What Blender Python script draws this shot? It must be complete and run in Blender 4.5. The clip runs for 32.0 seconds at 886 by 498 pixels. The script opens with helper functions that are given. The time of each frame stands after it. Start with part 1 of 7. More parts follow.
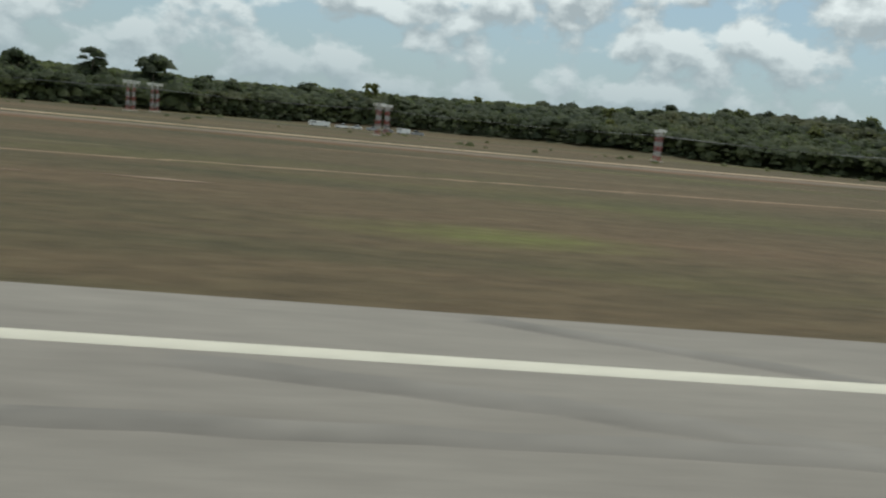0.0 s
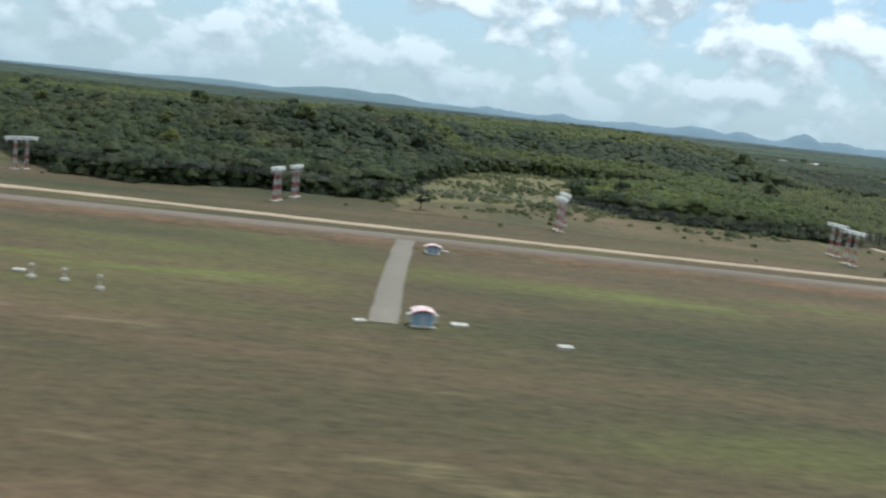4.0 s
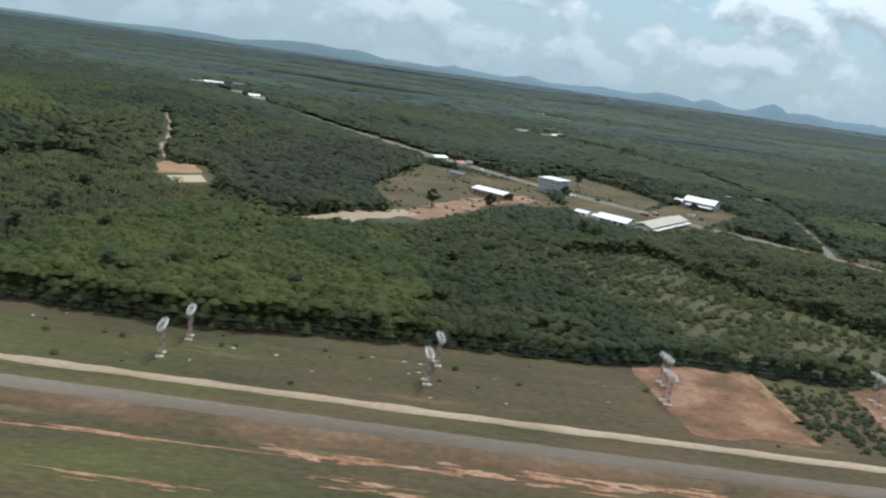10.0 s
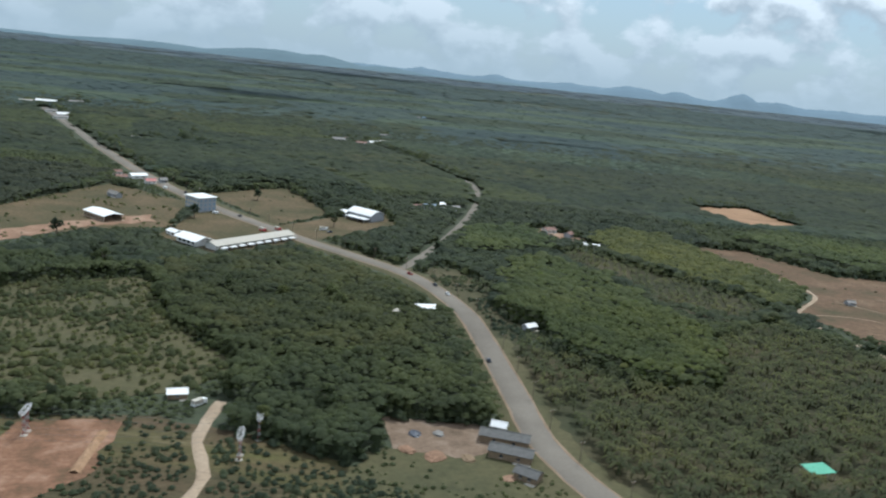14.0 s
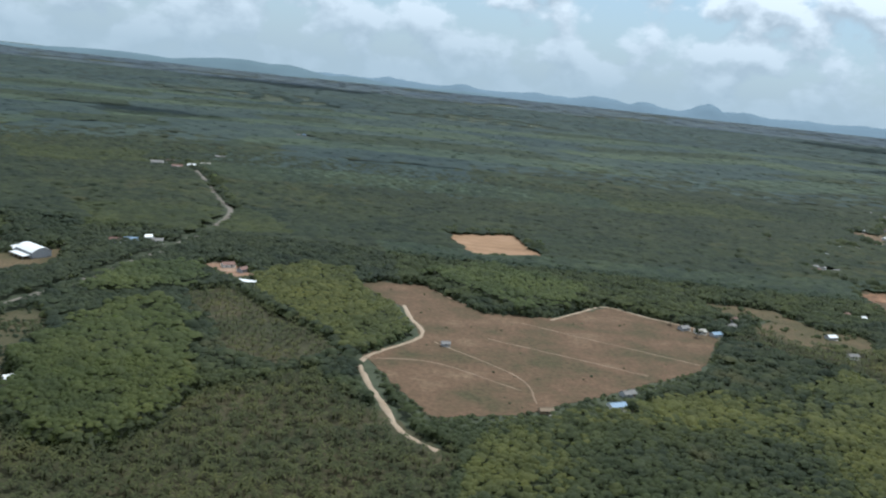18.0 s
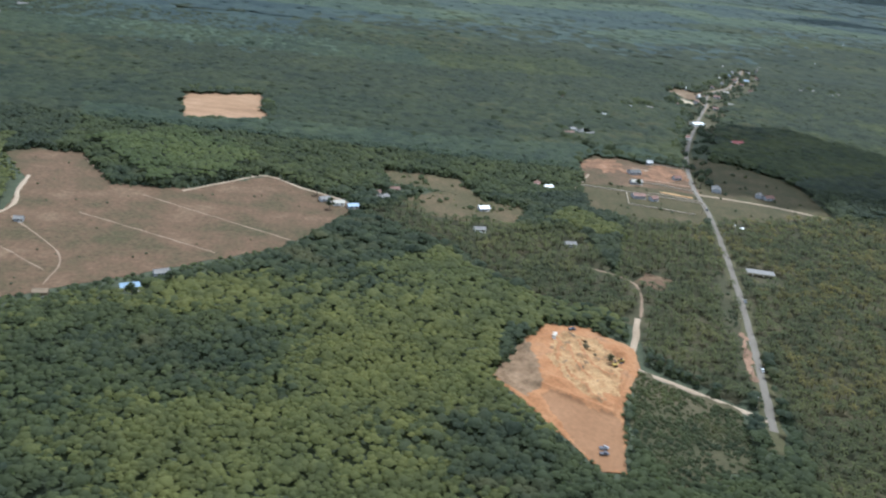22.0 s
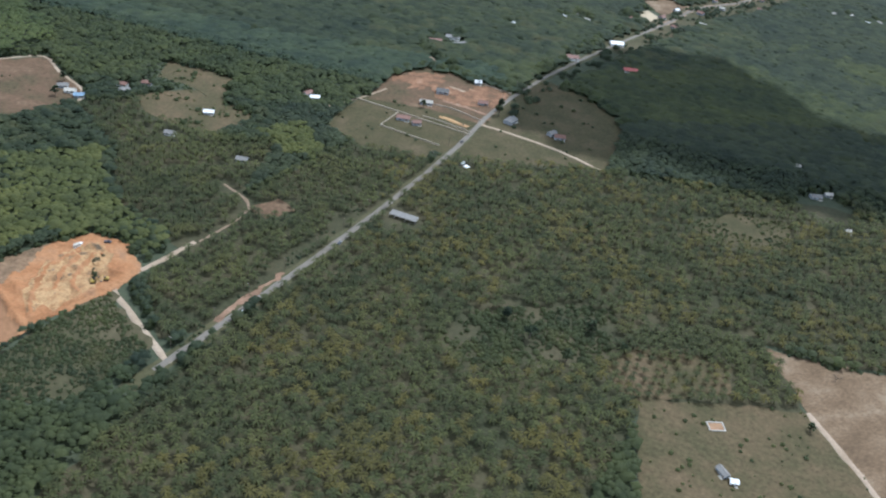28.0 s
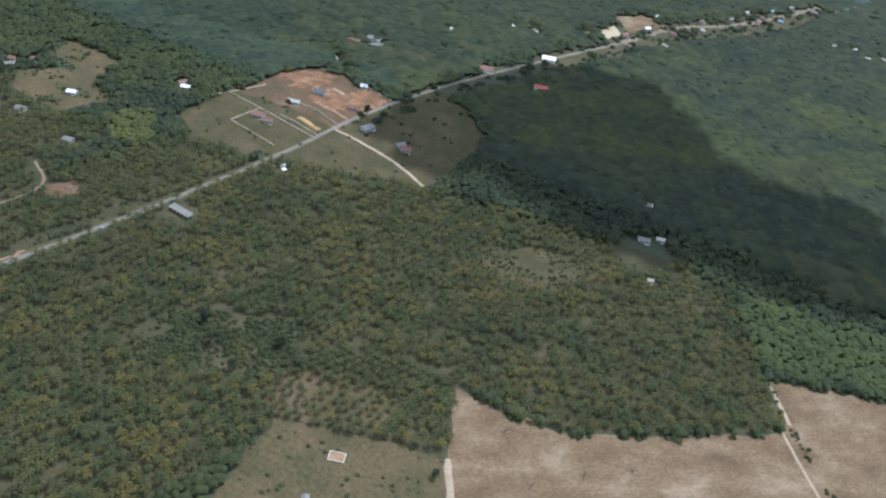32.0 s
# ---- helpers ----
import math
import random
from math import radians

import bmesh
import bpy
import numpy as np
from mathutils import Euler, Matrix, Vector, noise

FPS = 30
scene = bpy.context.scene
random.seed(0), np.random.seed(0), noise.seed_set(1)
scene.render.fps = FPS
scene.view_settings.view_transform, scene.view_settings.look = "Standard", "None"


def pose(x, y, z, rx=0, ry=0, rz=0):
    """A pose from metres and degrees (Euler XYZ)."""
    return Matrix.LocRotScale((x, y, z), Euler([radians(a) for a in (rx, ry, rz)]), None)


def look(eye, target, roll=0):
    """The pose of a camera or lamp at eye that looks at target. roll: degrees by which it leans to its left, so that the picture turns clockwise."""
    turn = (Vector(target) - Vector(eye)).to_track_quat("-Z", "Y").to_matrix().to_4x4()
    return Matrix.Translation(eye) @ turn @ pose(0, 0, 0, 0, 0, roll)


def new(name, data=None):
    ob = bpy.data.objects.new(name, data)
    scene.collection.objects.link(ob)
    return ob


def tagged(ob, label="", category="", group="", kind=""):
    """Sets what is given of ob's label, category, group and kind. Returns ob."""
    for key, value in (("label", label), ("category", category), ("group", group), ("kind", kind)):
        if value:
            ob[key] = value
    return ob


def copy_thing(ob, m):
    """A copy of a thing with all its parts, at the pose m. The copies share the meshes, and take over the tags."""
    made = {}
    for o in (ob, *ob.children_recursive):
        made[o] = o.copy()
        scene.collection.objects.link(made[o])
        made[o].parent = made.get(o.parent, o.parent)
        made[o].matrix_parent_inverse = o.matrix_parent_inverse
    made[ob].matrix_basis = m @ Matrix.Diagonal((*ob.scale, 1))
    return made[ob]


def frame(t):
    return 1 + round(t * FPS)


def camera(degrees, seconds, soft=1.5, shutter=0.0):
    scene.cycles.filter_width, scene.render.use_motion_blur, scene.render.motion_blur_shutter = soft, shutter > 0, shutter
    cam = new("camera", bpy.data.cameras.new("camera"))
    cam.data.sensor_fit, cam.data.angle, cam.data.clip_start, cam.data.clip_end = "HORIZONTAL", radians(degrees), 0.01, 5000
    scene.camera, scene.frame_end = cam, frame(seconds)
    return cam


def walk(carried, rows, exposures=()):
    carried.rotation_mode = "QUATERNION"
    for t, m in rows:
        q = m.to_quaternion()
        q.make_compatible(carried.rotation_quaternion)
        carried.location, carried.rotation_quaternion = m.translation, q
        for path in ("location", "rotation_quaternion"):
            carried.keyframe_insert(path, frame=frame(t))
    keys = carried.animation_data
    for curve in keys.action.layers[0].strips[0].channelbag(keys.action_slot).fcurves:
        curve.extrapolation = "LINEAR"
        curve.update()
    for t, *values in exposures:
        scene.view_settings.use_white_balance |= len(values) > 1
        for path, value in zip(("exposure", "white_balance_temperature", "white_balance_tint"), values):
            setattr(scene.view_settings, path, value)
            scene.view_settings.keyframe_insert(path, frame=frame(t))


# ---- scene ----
# the flight: seconds, eye, point looked at, lean
PATH = [
    (0, (0.00, 0.00, 2.99), (4.27, 39.32, -3.00), 5.41),
    (0.5, (17.90, 0.02, 3.43), (21.77, 39.32, -2.95), 4.99),
    (1, (35.70, 0.12, 4.04), (39.57, 39.41, -2.39), 5.90),
    (1.5, (53.36, 0.13, 4.85), (56.77, 39.51, -1.33), 6.40),
    (2, (71.05, 0.04, 6.45), (74.15, 39.48, 0.56), 7.25),
    (2.5, (88.82, -0.03, 8.44), (91.29, 39.47, 2.65), 7.38),
    (3, (106.72, -0.18, 10.68), (108.75, 39.34, 4.89), 7.72),
    (3.5, (124.33, -0.46, 12.85), (125.49, 39.10, 6.93), 6.95),
    (4, (141.80, -0.90, 15.21), (142.50, 38.54, 8.58), 6.27),
    (4.5, (159.37, -1.15, 17.58), (159.14, 38.08, 9.78), 6.05),
    (6.5, (230.29, -1.13, 24.58), (229.92, 38.37, 18.29), 7.37),
    (7, (248.09, -0.89, 27.63), (248.64, 38.47, 20.55), 7.47),
    (7.5, (265.61, -0.56, 30.69), (266.58, 38.66, 22.90), 7.44),
    (8, (282.95, -0.40, 33.58), (283.84, 38.80, 25.69), 7.86),
    (8.5, (300.01, -0.51, 36.27), (300.80, 38.67, 28.24), 8.33),
    (9, (317.29, -0.67, 39.00), (318.24, 38.47, 30.78), 8.44),
    (9.5, (334.94, -0.67, 41.77), (335.79, 38.41, 33.26), 8.86),
    (10, (352.60, -0.55, 44.48), (353.34, 38.52, 35.95), 8.15),
    (10.5, (370.11, -0.23, 47.16), (370.52, 38.83, 38.51), 6.63),
    (11, (387.75, 0.61, 49.71), (388.04, 39.66, 41.06), 5.23),
    (11.5, (405.26, 1.52, 52.07), (405.52, 40.58, 43.49), 4.82),
    (12, (422.77, 2.09, 54.52), (423.13, 41.20, 46.12), 5.07),
    (12.5, (440.38, 2.12, 57.26), (440.68, 41.25, 48.94), 5.46),
    (13, (458.20, 1.52, 60.44), (458.62, 40.65, 52.14), 6.09),
    (13.5, (476.25, 0.43, 64.14), (476.70, 39.52, 55.67), 6.17),
    (14, (494.42, -0.89, 68.12), (495.01, 38.18, 59.56), 6.09),
    (14.5, (512.49, -2.13, 72.14), (512.99, 37.05, 64.10), 5.81),
    (16.5, (581.48, -3.47, 85.69), (582.14, 35.91, 78.73), 5.89),
    (17, (599.07, -2.94, 89.07), (599.81, 36.40, 81.84), 6.22),
    (17.5, (616.54, -1.99, 92.35), (617.23, 37.25, 84.62), 6.65),
    (18, (633.91, -0.53, 95.45), (634.67, 38.61, 87.23), 6.14),
    (18.5, (651.32, 1.02, 98.44), (651.99, 40.10, 89.95), 6.15),
    (19, (668.93, 2.43, 101.38), (669.58, 41.54, 93.03), 6.47),
    (19.5, (686.78, 3.51, 104.38), (687.27, 42.64, 96.07), 6.73),
    (20, (704.83, 4.28, 107.39), (705.36, 43.39, 99.00), 6.91),
    (20.5, (723.01, 4.93, 110.46), (723.64, 43.93, 101.58), 6.32),
    (21, (741.32, 5.74, 113.62), (742.73, 44.11, 102.40), 6.63),
    (21.5, (759.61, 6.89, 116.77), (761.49, 44.58, 103.49), 7.07),
    (22, (777.95, 8.28, 119.89), (780.00, 45.23, 104.72), 7.02),
    (22.5, (796.19, 9.75, 123.00), (797.96, 46.28, 106.79), 6.46),
    (23, (814.51, 11.26, 126.08), (815.96, 47.80, 109.87), 6.95),
    (23.5, (832.89, 12.92, 129.17), (833.60, 48.98, 111.88), 6.89),
    (24, (851.52, 14.71, 132.51), (851.79, 49.97, 113.62), 6.99),
    (24.5, (870.15, 16.82, 136.14), (870.06, 51.24, 115.75), 7.75),
    (25, (888.64, 19.38, 139.95), (888.15, 53.12, 118.46), 8.23),
    (25.5, (906.76, 22.26, 143.88), (905.59, 55.55, 121.73), 8.64),
    (27.5, (974.23, 38.03, 161.21), (968.46, 70.87, 139.12), 7.55),
    (28, (990.47, 43.38, 164.75), (983.48, 76.24, 143.05), 8.46),
    (28.5, (1006.58, 49.12, 168.16), (998.90, 81.46, 145.93), 8.69),
    (29, (1022.62, 55.33, 171.51), (1014.70, 87.00, 148.39), 9.23),
    (29.5, (1038.65, 61.82, 174.87), (1030.38, 92.83, 151.00), 9.97),
    (30, (1054.66, 68.60, 178.34), (1045.92, 99.06, 153.94), 10.44),
    (30.5, (1070.60, 75.69, 181.96), (1061.25, 105.72, 157.24), 10.16),
    (31, (1086.41, 83.13, 185.67), (1076.25, 112.96, 161.04), 10.02),
    (31.5, (1102.12, 90.84, 189.46), (1090.62, 120.91, 165.71), 9.98),
    (32, (1117.79, 98.76, 193.26), (1105.08, 128.87, 170.18), 9.47),
]
cam = camera(55.5, 32.0, 2.2, 0.3)
walk(cam, [(t, look(eye, target, roll)) for t, eye, target, roll in PATH], [(0.0, -0.32, 6200, 0), (1.0, -0.14, 6000, 0), (2.0, 0.13, 5700, 0), (9.0, 0.17, 5700, 2), (10.0, 0.0, 5700, 2), (11.0, -0.22, 5700, 3), (12.5, -0.15, 5550, 4), (14.0, 0.0, 5550, 4), (20.0, 0.1, 5550, 5), (21.0, 0.45, 5450, 6), (22.0, 0.44, 5250, 6), (23.0, 0.5, 5200, 6), (25.0, 0.25, 5150, 7), (28.0, 0.3, 5150, 7), (29.0, 0.42, 5150, 7), (31.0, 0.17, 5150, 7), (32.0, 0.36, 5150, 7)])

# world, sun and exposure: the light stands high beyond the road, a little ahead of the flight
SUN_ELEVATION, SUN_AZIMUTH = radians(60), radians(66)
world = bpy.data.worlds.new("sky")
scene.world = world
world.use_nodes = True


def sky_nodes():
    nt = world.node_tree
    nt.nodes.clear()
    n = nt.nodes.new
    link = nt.links.new
    out, bg = n("ShaderNodeOutputWorld"), n("ShaderNodeBackground")
    sky = n("ShaderNodeTexSky")
    sky.sky_type, sky.sun_disc = "NISHITA", False
    sky.sun_elevation, sky.sun_rotation = SUN_ELEVATION, radians(90) - SUN_AZIMUTH
    sky.dust_density, sky.ozone_density = 0.4, 1.5
    co = n("ShaderNodeTexCoord")
    sep = n("ShaderNodeSeparateXYZ")
    link(co.outputs["Generated"], sep.inputs[0])

    def maths(op, a, b=None, clamp=False):
        m = n("ShaderNodeMath")
        m.operation, m.use_clamp = op, clamp
        for k, v in enumerate((a, b)):
            if v is None:
                continue
            if isinstance(v, (int, float)):
                m.inputs[k].default_value = v
            else:
                link(v, m.inputs[k])
        return m.outputs[0]

    # heaped clouds: noise on the dome, flattened, thinning out overhead and into the haze
    up = maths("MAXIMUM", sep.outputs[2], 0.0)
    mp = n("ShaderNodeMapping")
    mp.inputs["Scale"].default_value, mp.inputs["Location"].default_value = (1.0, 1.0, 1.5), (0.31, 0.12, 0.0)
    link(co.outputs["Generated"], mp.inputs[0])
    big = n("ShaderNodeTexNoise")
    big.inputs["Scale"].default_value, big.inputs["Detail"].default_value, big.inputs["Roughness"].default_value = 15, 8, 0.52
    link(mp.outputs[0], big.inputs["Vector"])
    ramp = n("ShaderNodeValToRGB")
    ramp.color_ramp.elements[0].position, ramp.color_ramp.elements[1].position = 0.42, 0.53
    link(big.outputs["Fac"], ramp.inputs[0])
    # the same clouds seen a little higher up: where they are thicker above, the underside is grey
    mp2 = n("ShaderNodeMapping")
    mp2.inputs["Scale"].default_value, mp2.inputs["Location"].default_value = (1.0, 1.0, 1.5), (0.31, 0.12, 0.03)
    link(co.outputs["Generated"], mp2.inputs[0])
    shade = n("ShaderNodeTexNoise")
    shade.inputs["Scale"].default_value, shade.inputs["Detail"].default_value, shade.inputs["Roughness"].default_value = 15, 8, 0.52
    link(mp2.outputs[0], shade.inputs["Vector"])
    lit = maths("SUBTRACT", big.outputs["Fac"], shade.outputs["Fac"])
    tone = n("ShaderNodeValToRGB")
    tone.color_ramp.elements[0].position, tone.color_ramp.elements[1].position = 0.0, 1.0
    tone.color_ramp.elements[0].color, tone.color_ramp.elements[1].color = (CLOUD_DARK, CLOUD_DARK * 1.06, CLOUD_DARK * 1.12, 1), (CLOUD_LIGHT, CLOUD_LIGHT, CLOUD_LIGHT, 1)
    link(maths("ADD", maths("MULTIPLY", lit, 5.0), 0.5, True), tone.inputs[0])
    mix = n("ShaderNodeMixRGB")
    veil = n("ShaderNodeMixRGB")
    veil.inputs[0].default_value, veil.inputs[2].default_value = 0.5, (4.6, 5.4, 5.9, 1)
    link(sky.outputs[0], veil.inputs[1])
    link(ramp.outputs[0], mix.inputs[0]), link(veil.outputs[0], mix.inputs[1]), link(tone.outputs[0], mix.inputs[2])
    # unseen brightness overhead, added to fill the shade with light
    fill_mix = n("ShaderNodeMixRGB")
    fill_mix.inputs[2].default_value = (OVERHEAD_FILL, OVERHEAD_FILL * 1.02, OVERHEAD_FILL * 1.08, 1)
    link(maths("MULTIPLY", maths("SUBTRACT", maths("MULTIPLY", up, 4.0), 1.2, True), 0.75), fill_mix.inputs[0]), link(mix.outputs[0], fill_mix.inputs[1])
    # damp air whitens the lowest few degrees
    haze = n("ShaderNodeMixRGB")
    haze.inputs[2].default_value = (HAZE[0], HAZE[1], HAZE[2], 1)
    amount = maths("MULTIPLY", maths("POWER", maths("SUBTRACT", 1.0, maths("MULTIPLY", up, 5.2), True), 1.3), 0.92, True)
    link(amount, haze.inputs[0]), link(fill_mix.outputs[0], haze.inputs[1])
    link(haze.outputs[0], bg.inputs[0])
    bg.inputs[1].default_value = SKY_STRENGTH
    link(bg.outputs[0], out.inputs[0])


SKY_STRENGTH = 0.112
CLOUD_DARK, CLOUD_LIGHT, OVERHEAD_FILL, HAZE = 4.7, 9.8, 7.2, (3.9, 4.6, 5.0)
sky_nodes()
sun = new("sun", bpy.data.lights.new("sun", "SUN"))
sun.data.energy, sun.data.angle, sun.data.color = 3.25, radians(0.6), (1.0, 0.955, 0.88)
sun_way = Vector((math.cos(SUN_AZIMUTH) * math.cos(SUN_ELEVATION), math.sin(SUN_AZIMUTH) * math.cos(SUN_ELEVATION), math.sin(SUN_ELEVATION)))
sun.matrix_world = look(sun_way * 800, (0, 0, 0))


from mathutils.geometry import tessellate_polygon

# ---- materials ----
def material(name, rough=0.8, metal=0.0, spec=0.3):
    m = bpy.data.materials.new(name)
    m.use_nodes = True
    b = m.node_tree.nodes["Principled BSDF"]
    b.inputs["Roughness"].default_value, b.inputs["Metallic"].default_value = rough, metal
    b.inputs["Specular IOR Level"].default_value = spec
    return m, m.node_tree, b


def noise_node(nt, scale, detail=4, rough=0.55, stretch=(1, 1, 1), turn=0.0):
    geo, mp, nz = nt.nodes.new("ShaderNodeNewGeometry"), nt.nodes.new("ShaderNodeMapping"), nt.nodes.new("ShaderNodeTexNoise")
    mp.inputs["Scale"].default_value = stretch
    nz.inputs["Scale"].default_value, nz.inputs["Detail"].default_value, nz.inputs["Roughness"].default_value = scale, detail, rough
    spin = nt.nodes.new("ShaderNodeMapping")
    spin.inputs["Rotation"].default_value = (0, 0, radians(turn))
    nt.links.new(geo.outputs["Position"], spin.inputs[0])
    nt.links.new(spin.outputs[0], mp.inputs[0])
    nt.links.new(mp.outputs[0], nz.inputs["Vector"])
    return nz.outputs["Fac"]


def ramp_node(nt, fac, stops):
    r = nt.nodes.new("ShaderNodeValToRGB")
    el = r.color_ramp.elements
    while len(el) < len(stops):
        el.new(0.5)
    for e, (p, c) in zip(el, stops):
        e.position, e.color = p, (*c, 1)
    nt.links.new(fac, r.inputs[0])
    return r.outputs[0]


def mixed(nt, fac, a, b, mode="MIX"):
    m = nt.nodes.new("ShaderNodeMixRGB")
    m.blend_type = mode
    for k, v in enumerate((fac, a, b)):
        if isinstance(v, (int, float)):
            m.inputs[k].default_value = v
        elif isinstance(v, tuple):
            m.inputs[k].default_value = (*v, 1)
        else:
            nt.links.new(v, m.inputs[k])
    return m.outputs[0]


def bumped(nt, bsdf, height, strength, distance):
    b = nt.nodes.new("ShaderNodeBump")
    b.inputs["Strength"].default_value, b.inputs["Distance"].default_value = strength, distance
    nt.links.new(height, b.inputs["Height"])
    nt.links.new(b.outputs[0], bsdf.inputs["Normal"])


def earth(name, stops, large=0.03, small=0.7, stretch=(1, 1, 1), bump=0.5, fine=(0.75, 1.2), rough=0.9, turn=0.0):
    """Soil, grass or paving: broad patches of the given colours under a fine grain."""
    m, nt, b = material(name, rough, 0, 0.15)
    patch = noise_node(nt, large, 6, 0.62, stretch, turn)
    grain = noise_node(nt, small, 5, 0.7, stretch, turn)
    speck = ramp_node(nt, grain, [(0.3, (fine[0],) * 3), (0.7, (fine[1],) * 3)])
    nt.links.new(mixed(nt, 1.0, ramp_node(nt, patch, stops), speck, "MULTIPLY"), b.inputs["Base Color"])
    bumped(nt, b, grain, bump, 0.15)
    return m


def airfield_grass():
    """Mown dry grass: brown and tan drifts drawn out along the runway, with yellow-green and reddish spots."""
    m, nt, b = material("dry airfield grass", 0.9, 0, 0.12)
    base = ramp_node(nt, noise_node(nt, 0.05, 7, 0.65, (0.28, 1.2, 1)), [(0.32, (0.05, 0.05, 0.025)), (0.47, (0.077, 0.062, 0.034)), (0.62, (0.108, 0.075, 0.044)), (0.75, (0.14, 0.096, 0.06))])
    green = ramp_node(nt, noise_node(nt, 0.032, 6, 0.62, (0.35, 1.3, 1)), [(0.53, (0, 0, 0)), (0.68, (0.75, 0.75, 0.75))])
    base = mixed(nt, green, base, (0.098, 0.1, 0.033))
    # fresher grass in a few drifts beside the runway
    rag = noise_node(nt, 0.24, 6, 0.75, (0.3, 1.3, 1))
    for cx, cy, a, b_, s in ((35, 16.6, 6, 2.4, -0.8), (52, 18, 10, 2.2, -0.4), (20, 56, 26, 6, -0.45), (48, 62, 22, 5, -0.5), (72, 38, 20, 10, 0.95), (52, 37, 10, 4, 0.9), (122, 65.5, 18, 6.5, 0.95), (110, 67, 7, 1.3, 1.0), (99, 50, 14, 8, 0.7), (163, 73.5, 22, 5, 0.9), (182, 77, 16, 4, 0.8), (224, 71, 15, 8, 0.85), (276, 67.6, 9, 1.8, 0.9), (4, 22.6, 6, 2.4, 0.85), (330, 116, 60, 9, 0.12), (420, 80, 60, 14, 0.5)):
        place, far = nt.nodes.new("ShaderNodeMapping"), nt.nodes.new("ShaderNodeVectorMath")
        far.operation = "LENGTH"
        place.inputs["Scale"].default_value, place.inputs["Location"].default_value = (1 / a, 1 / b_, 0), (-cx / a, -cy / b_, 0)
        nt.links.new(nt.nodes.new("ShaderNodeNewGeometry").outputs["Position"], place.inputs[0])
        nt.links.new(place.outputs[0], far.inputs[0])
        soft = ramp_node(nt, far.outputs["Value"], [(0.2, (abs(s),) * 3), (1.0, (0, 0, 0))])
        soft = mixed(nt, 1.0, soft, ramp_node(nt, rag, [(0.4, (0.1,) * 3), (0.56, (1, 1, 1))]), "MULTIPLY")
        base = mixed(nt, soft, base, (0.116, 0.12, 0.037) if s > 0 else (0.145, 0.1, 0.062))
    straw = ramp_node(nt, noise_node(nt, 0.09, 6, 0.7, (0.25, 1.6, 1)), [(0.6, (0, 0, 0)), (0.72, (0.7, 0.7, 0.7))])
    base = mixed(nt, straw, base, (0.2, 0.165, 0.085))
    earthy = ramp_node(nt, noise_node(nt, 0.06, 5, 0.7, (0.3, 1.5, 4.7)), [(0.64, (0, 0, 0)), (0.76, (0.8, 0.8, 0.8))])
    base = mixed(nt, earthy, base, (0.24, 0.14, 0.09))
    grain = noise_node(nt, 1.1, 5, 0.75, (0.6, 1.2, 1))
    nt.links.new(mixed(nt, 1.0, base, ramp_node(nt, grain, [(0.28, (0.62,) * 3), (0.72, (1.3,) * 3)]), "MULTIPLY"), b.inputs["Base Color"])
    bumped(nt, b, grain, 0.7, 0.15)
    return m


def leafage(name, dark, light, yellow=None, spread=0.02):
    """Foliage: each clump has its own tone, stands of trees differ in broad patches."""
    m, nt, b = material(name, 0.7, 0, 0.14)
    dark, light = (tuple(c * k for c, k in zip(tone, (1.02, 1.0, 1.2))) for tone in (dark, light))
    dark = tuple(0.75 * p + 0.25 * q for p, q in zip(dark, light))
    geo = nt.nodes.new("ShaderNodeNewGeometry")
    own = ramp_node(nt, geo.outputs["Random Per Island"], [(0.0, dark), (0.6, tuple((p + q) / 2 for p, q in zip(dark, light))), (1.0, light)])
    patch = noise_node(nt, spread, 4, 0.6)
    tint = ramp_node(nt, patch, [(0.35, (0.82, 0.86, 0.88)), (0.65, (1.14, 1.1, 0.96))])
    col = mixed(nt, 1.0, own, tint, "MULTIPLY")
    col = mixed(nt, 1.0, col, ramp_node(nt, noise_node(nt, spread * 6, 3, 0.6), [(0.36, (0.8, 0.82, 0.86)), (0.64, (1.18, 1.16, 1.06))]), "MULTIPLY")
    if yellow:
        col = mixed(nt, ramp_node(nt, noise_node(nt, 0.06, 3), [(0.55, (0, 0, 0)), (0.7, (0.55, 0.55, 0.55))]), col, yellow)
    grain = noise_node(nt, 2.2, 3, 0.7)
    col = mixed(nt, 1.0, col, ramp_node(nt, grain, [(0.3, (0.78, 0.78, 0.78)), (0.7, (1.2, 1.2, 1.2))]), "MULTIPLY")
    nt.links.new(col, b.inputs["Base Color"])
    bumped(nt, b, grain, 0.45, 0.3)
    # thin leaves let part of the light through
    thin, blend = nt.nodes.new("ShaderNodeBsdfTranslucent"), nt.nodes.new("ShaderNodeMixShader")
    blend.inputs[0].default_value = 0.5
    nt.links.new(mixed(nt, 1.0, col, (1.45, 1.5, 1.2), "MULTIPLY"), thin.inputs["Color"])
    nt.links.new(b.outputs[0], blend.inputs[1]), nt.links.new(thin.outputs[0], blend.inputs[2])
    nt.links.new(blend.outputs[0], nt.nodes["Material Output"].inputs["Surface"])
    return m


def paint(name, colour, rough=0.5, metal=0.0, wear=0.12, scale=1.5):
    m, nt, b = material(name, rough, metal, 0.4)
    lo, hi = tuple(c * (1 - wear) for c in colour), tuple(min(1, c * (1 + wear * 0.6)) for c in colour)
    nt.links.new(ramp_node(nt, noise_node(nt, scale, 6, 0.65), [(0.3, lo), (0.7, hi)]), b.inputs["Base Color"])
    return m


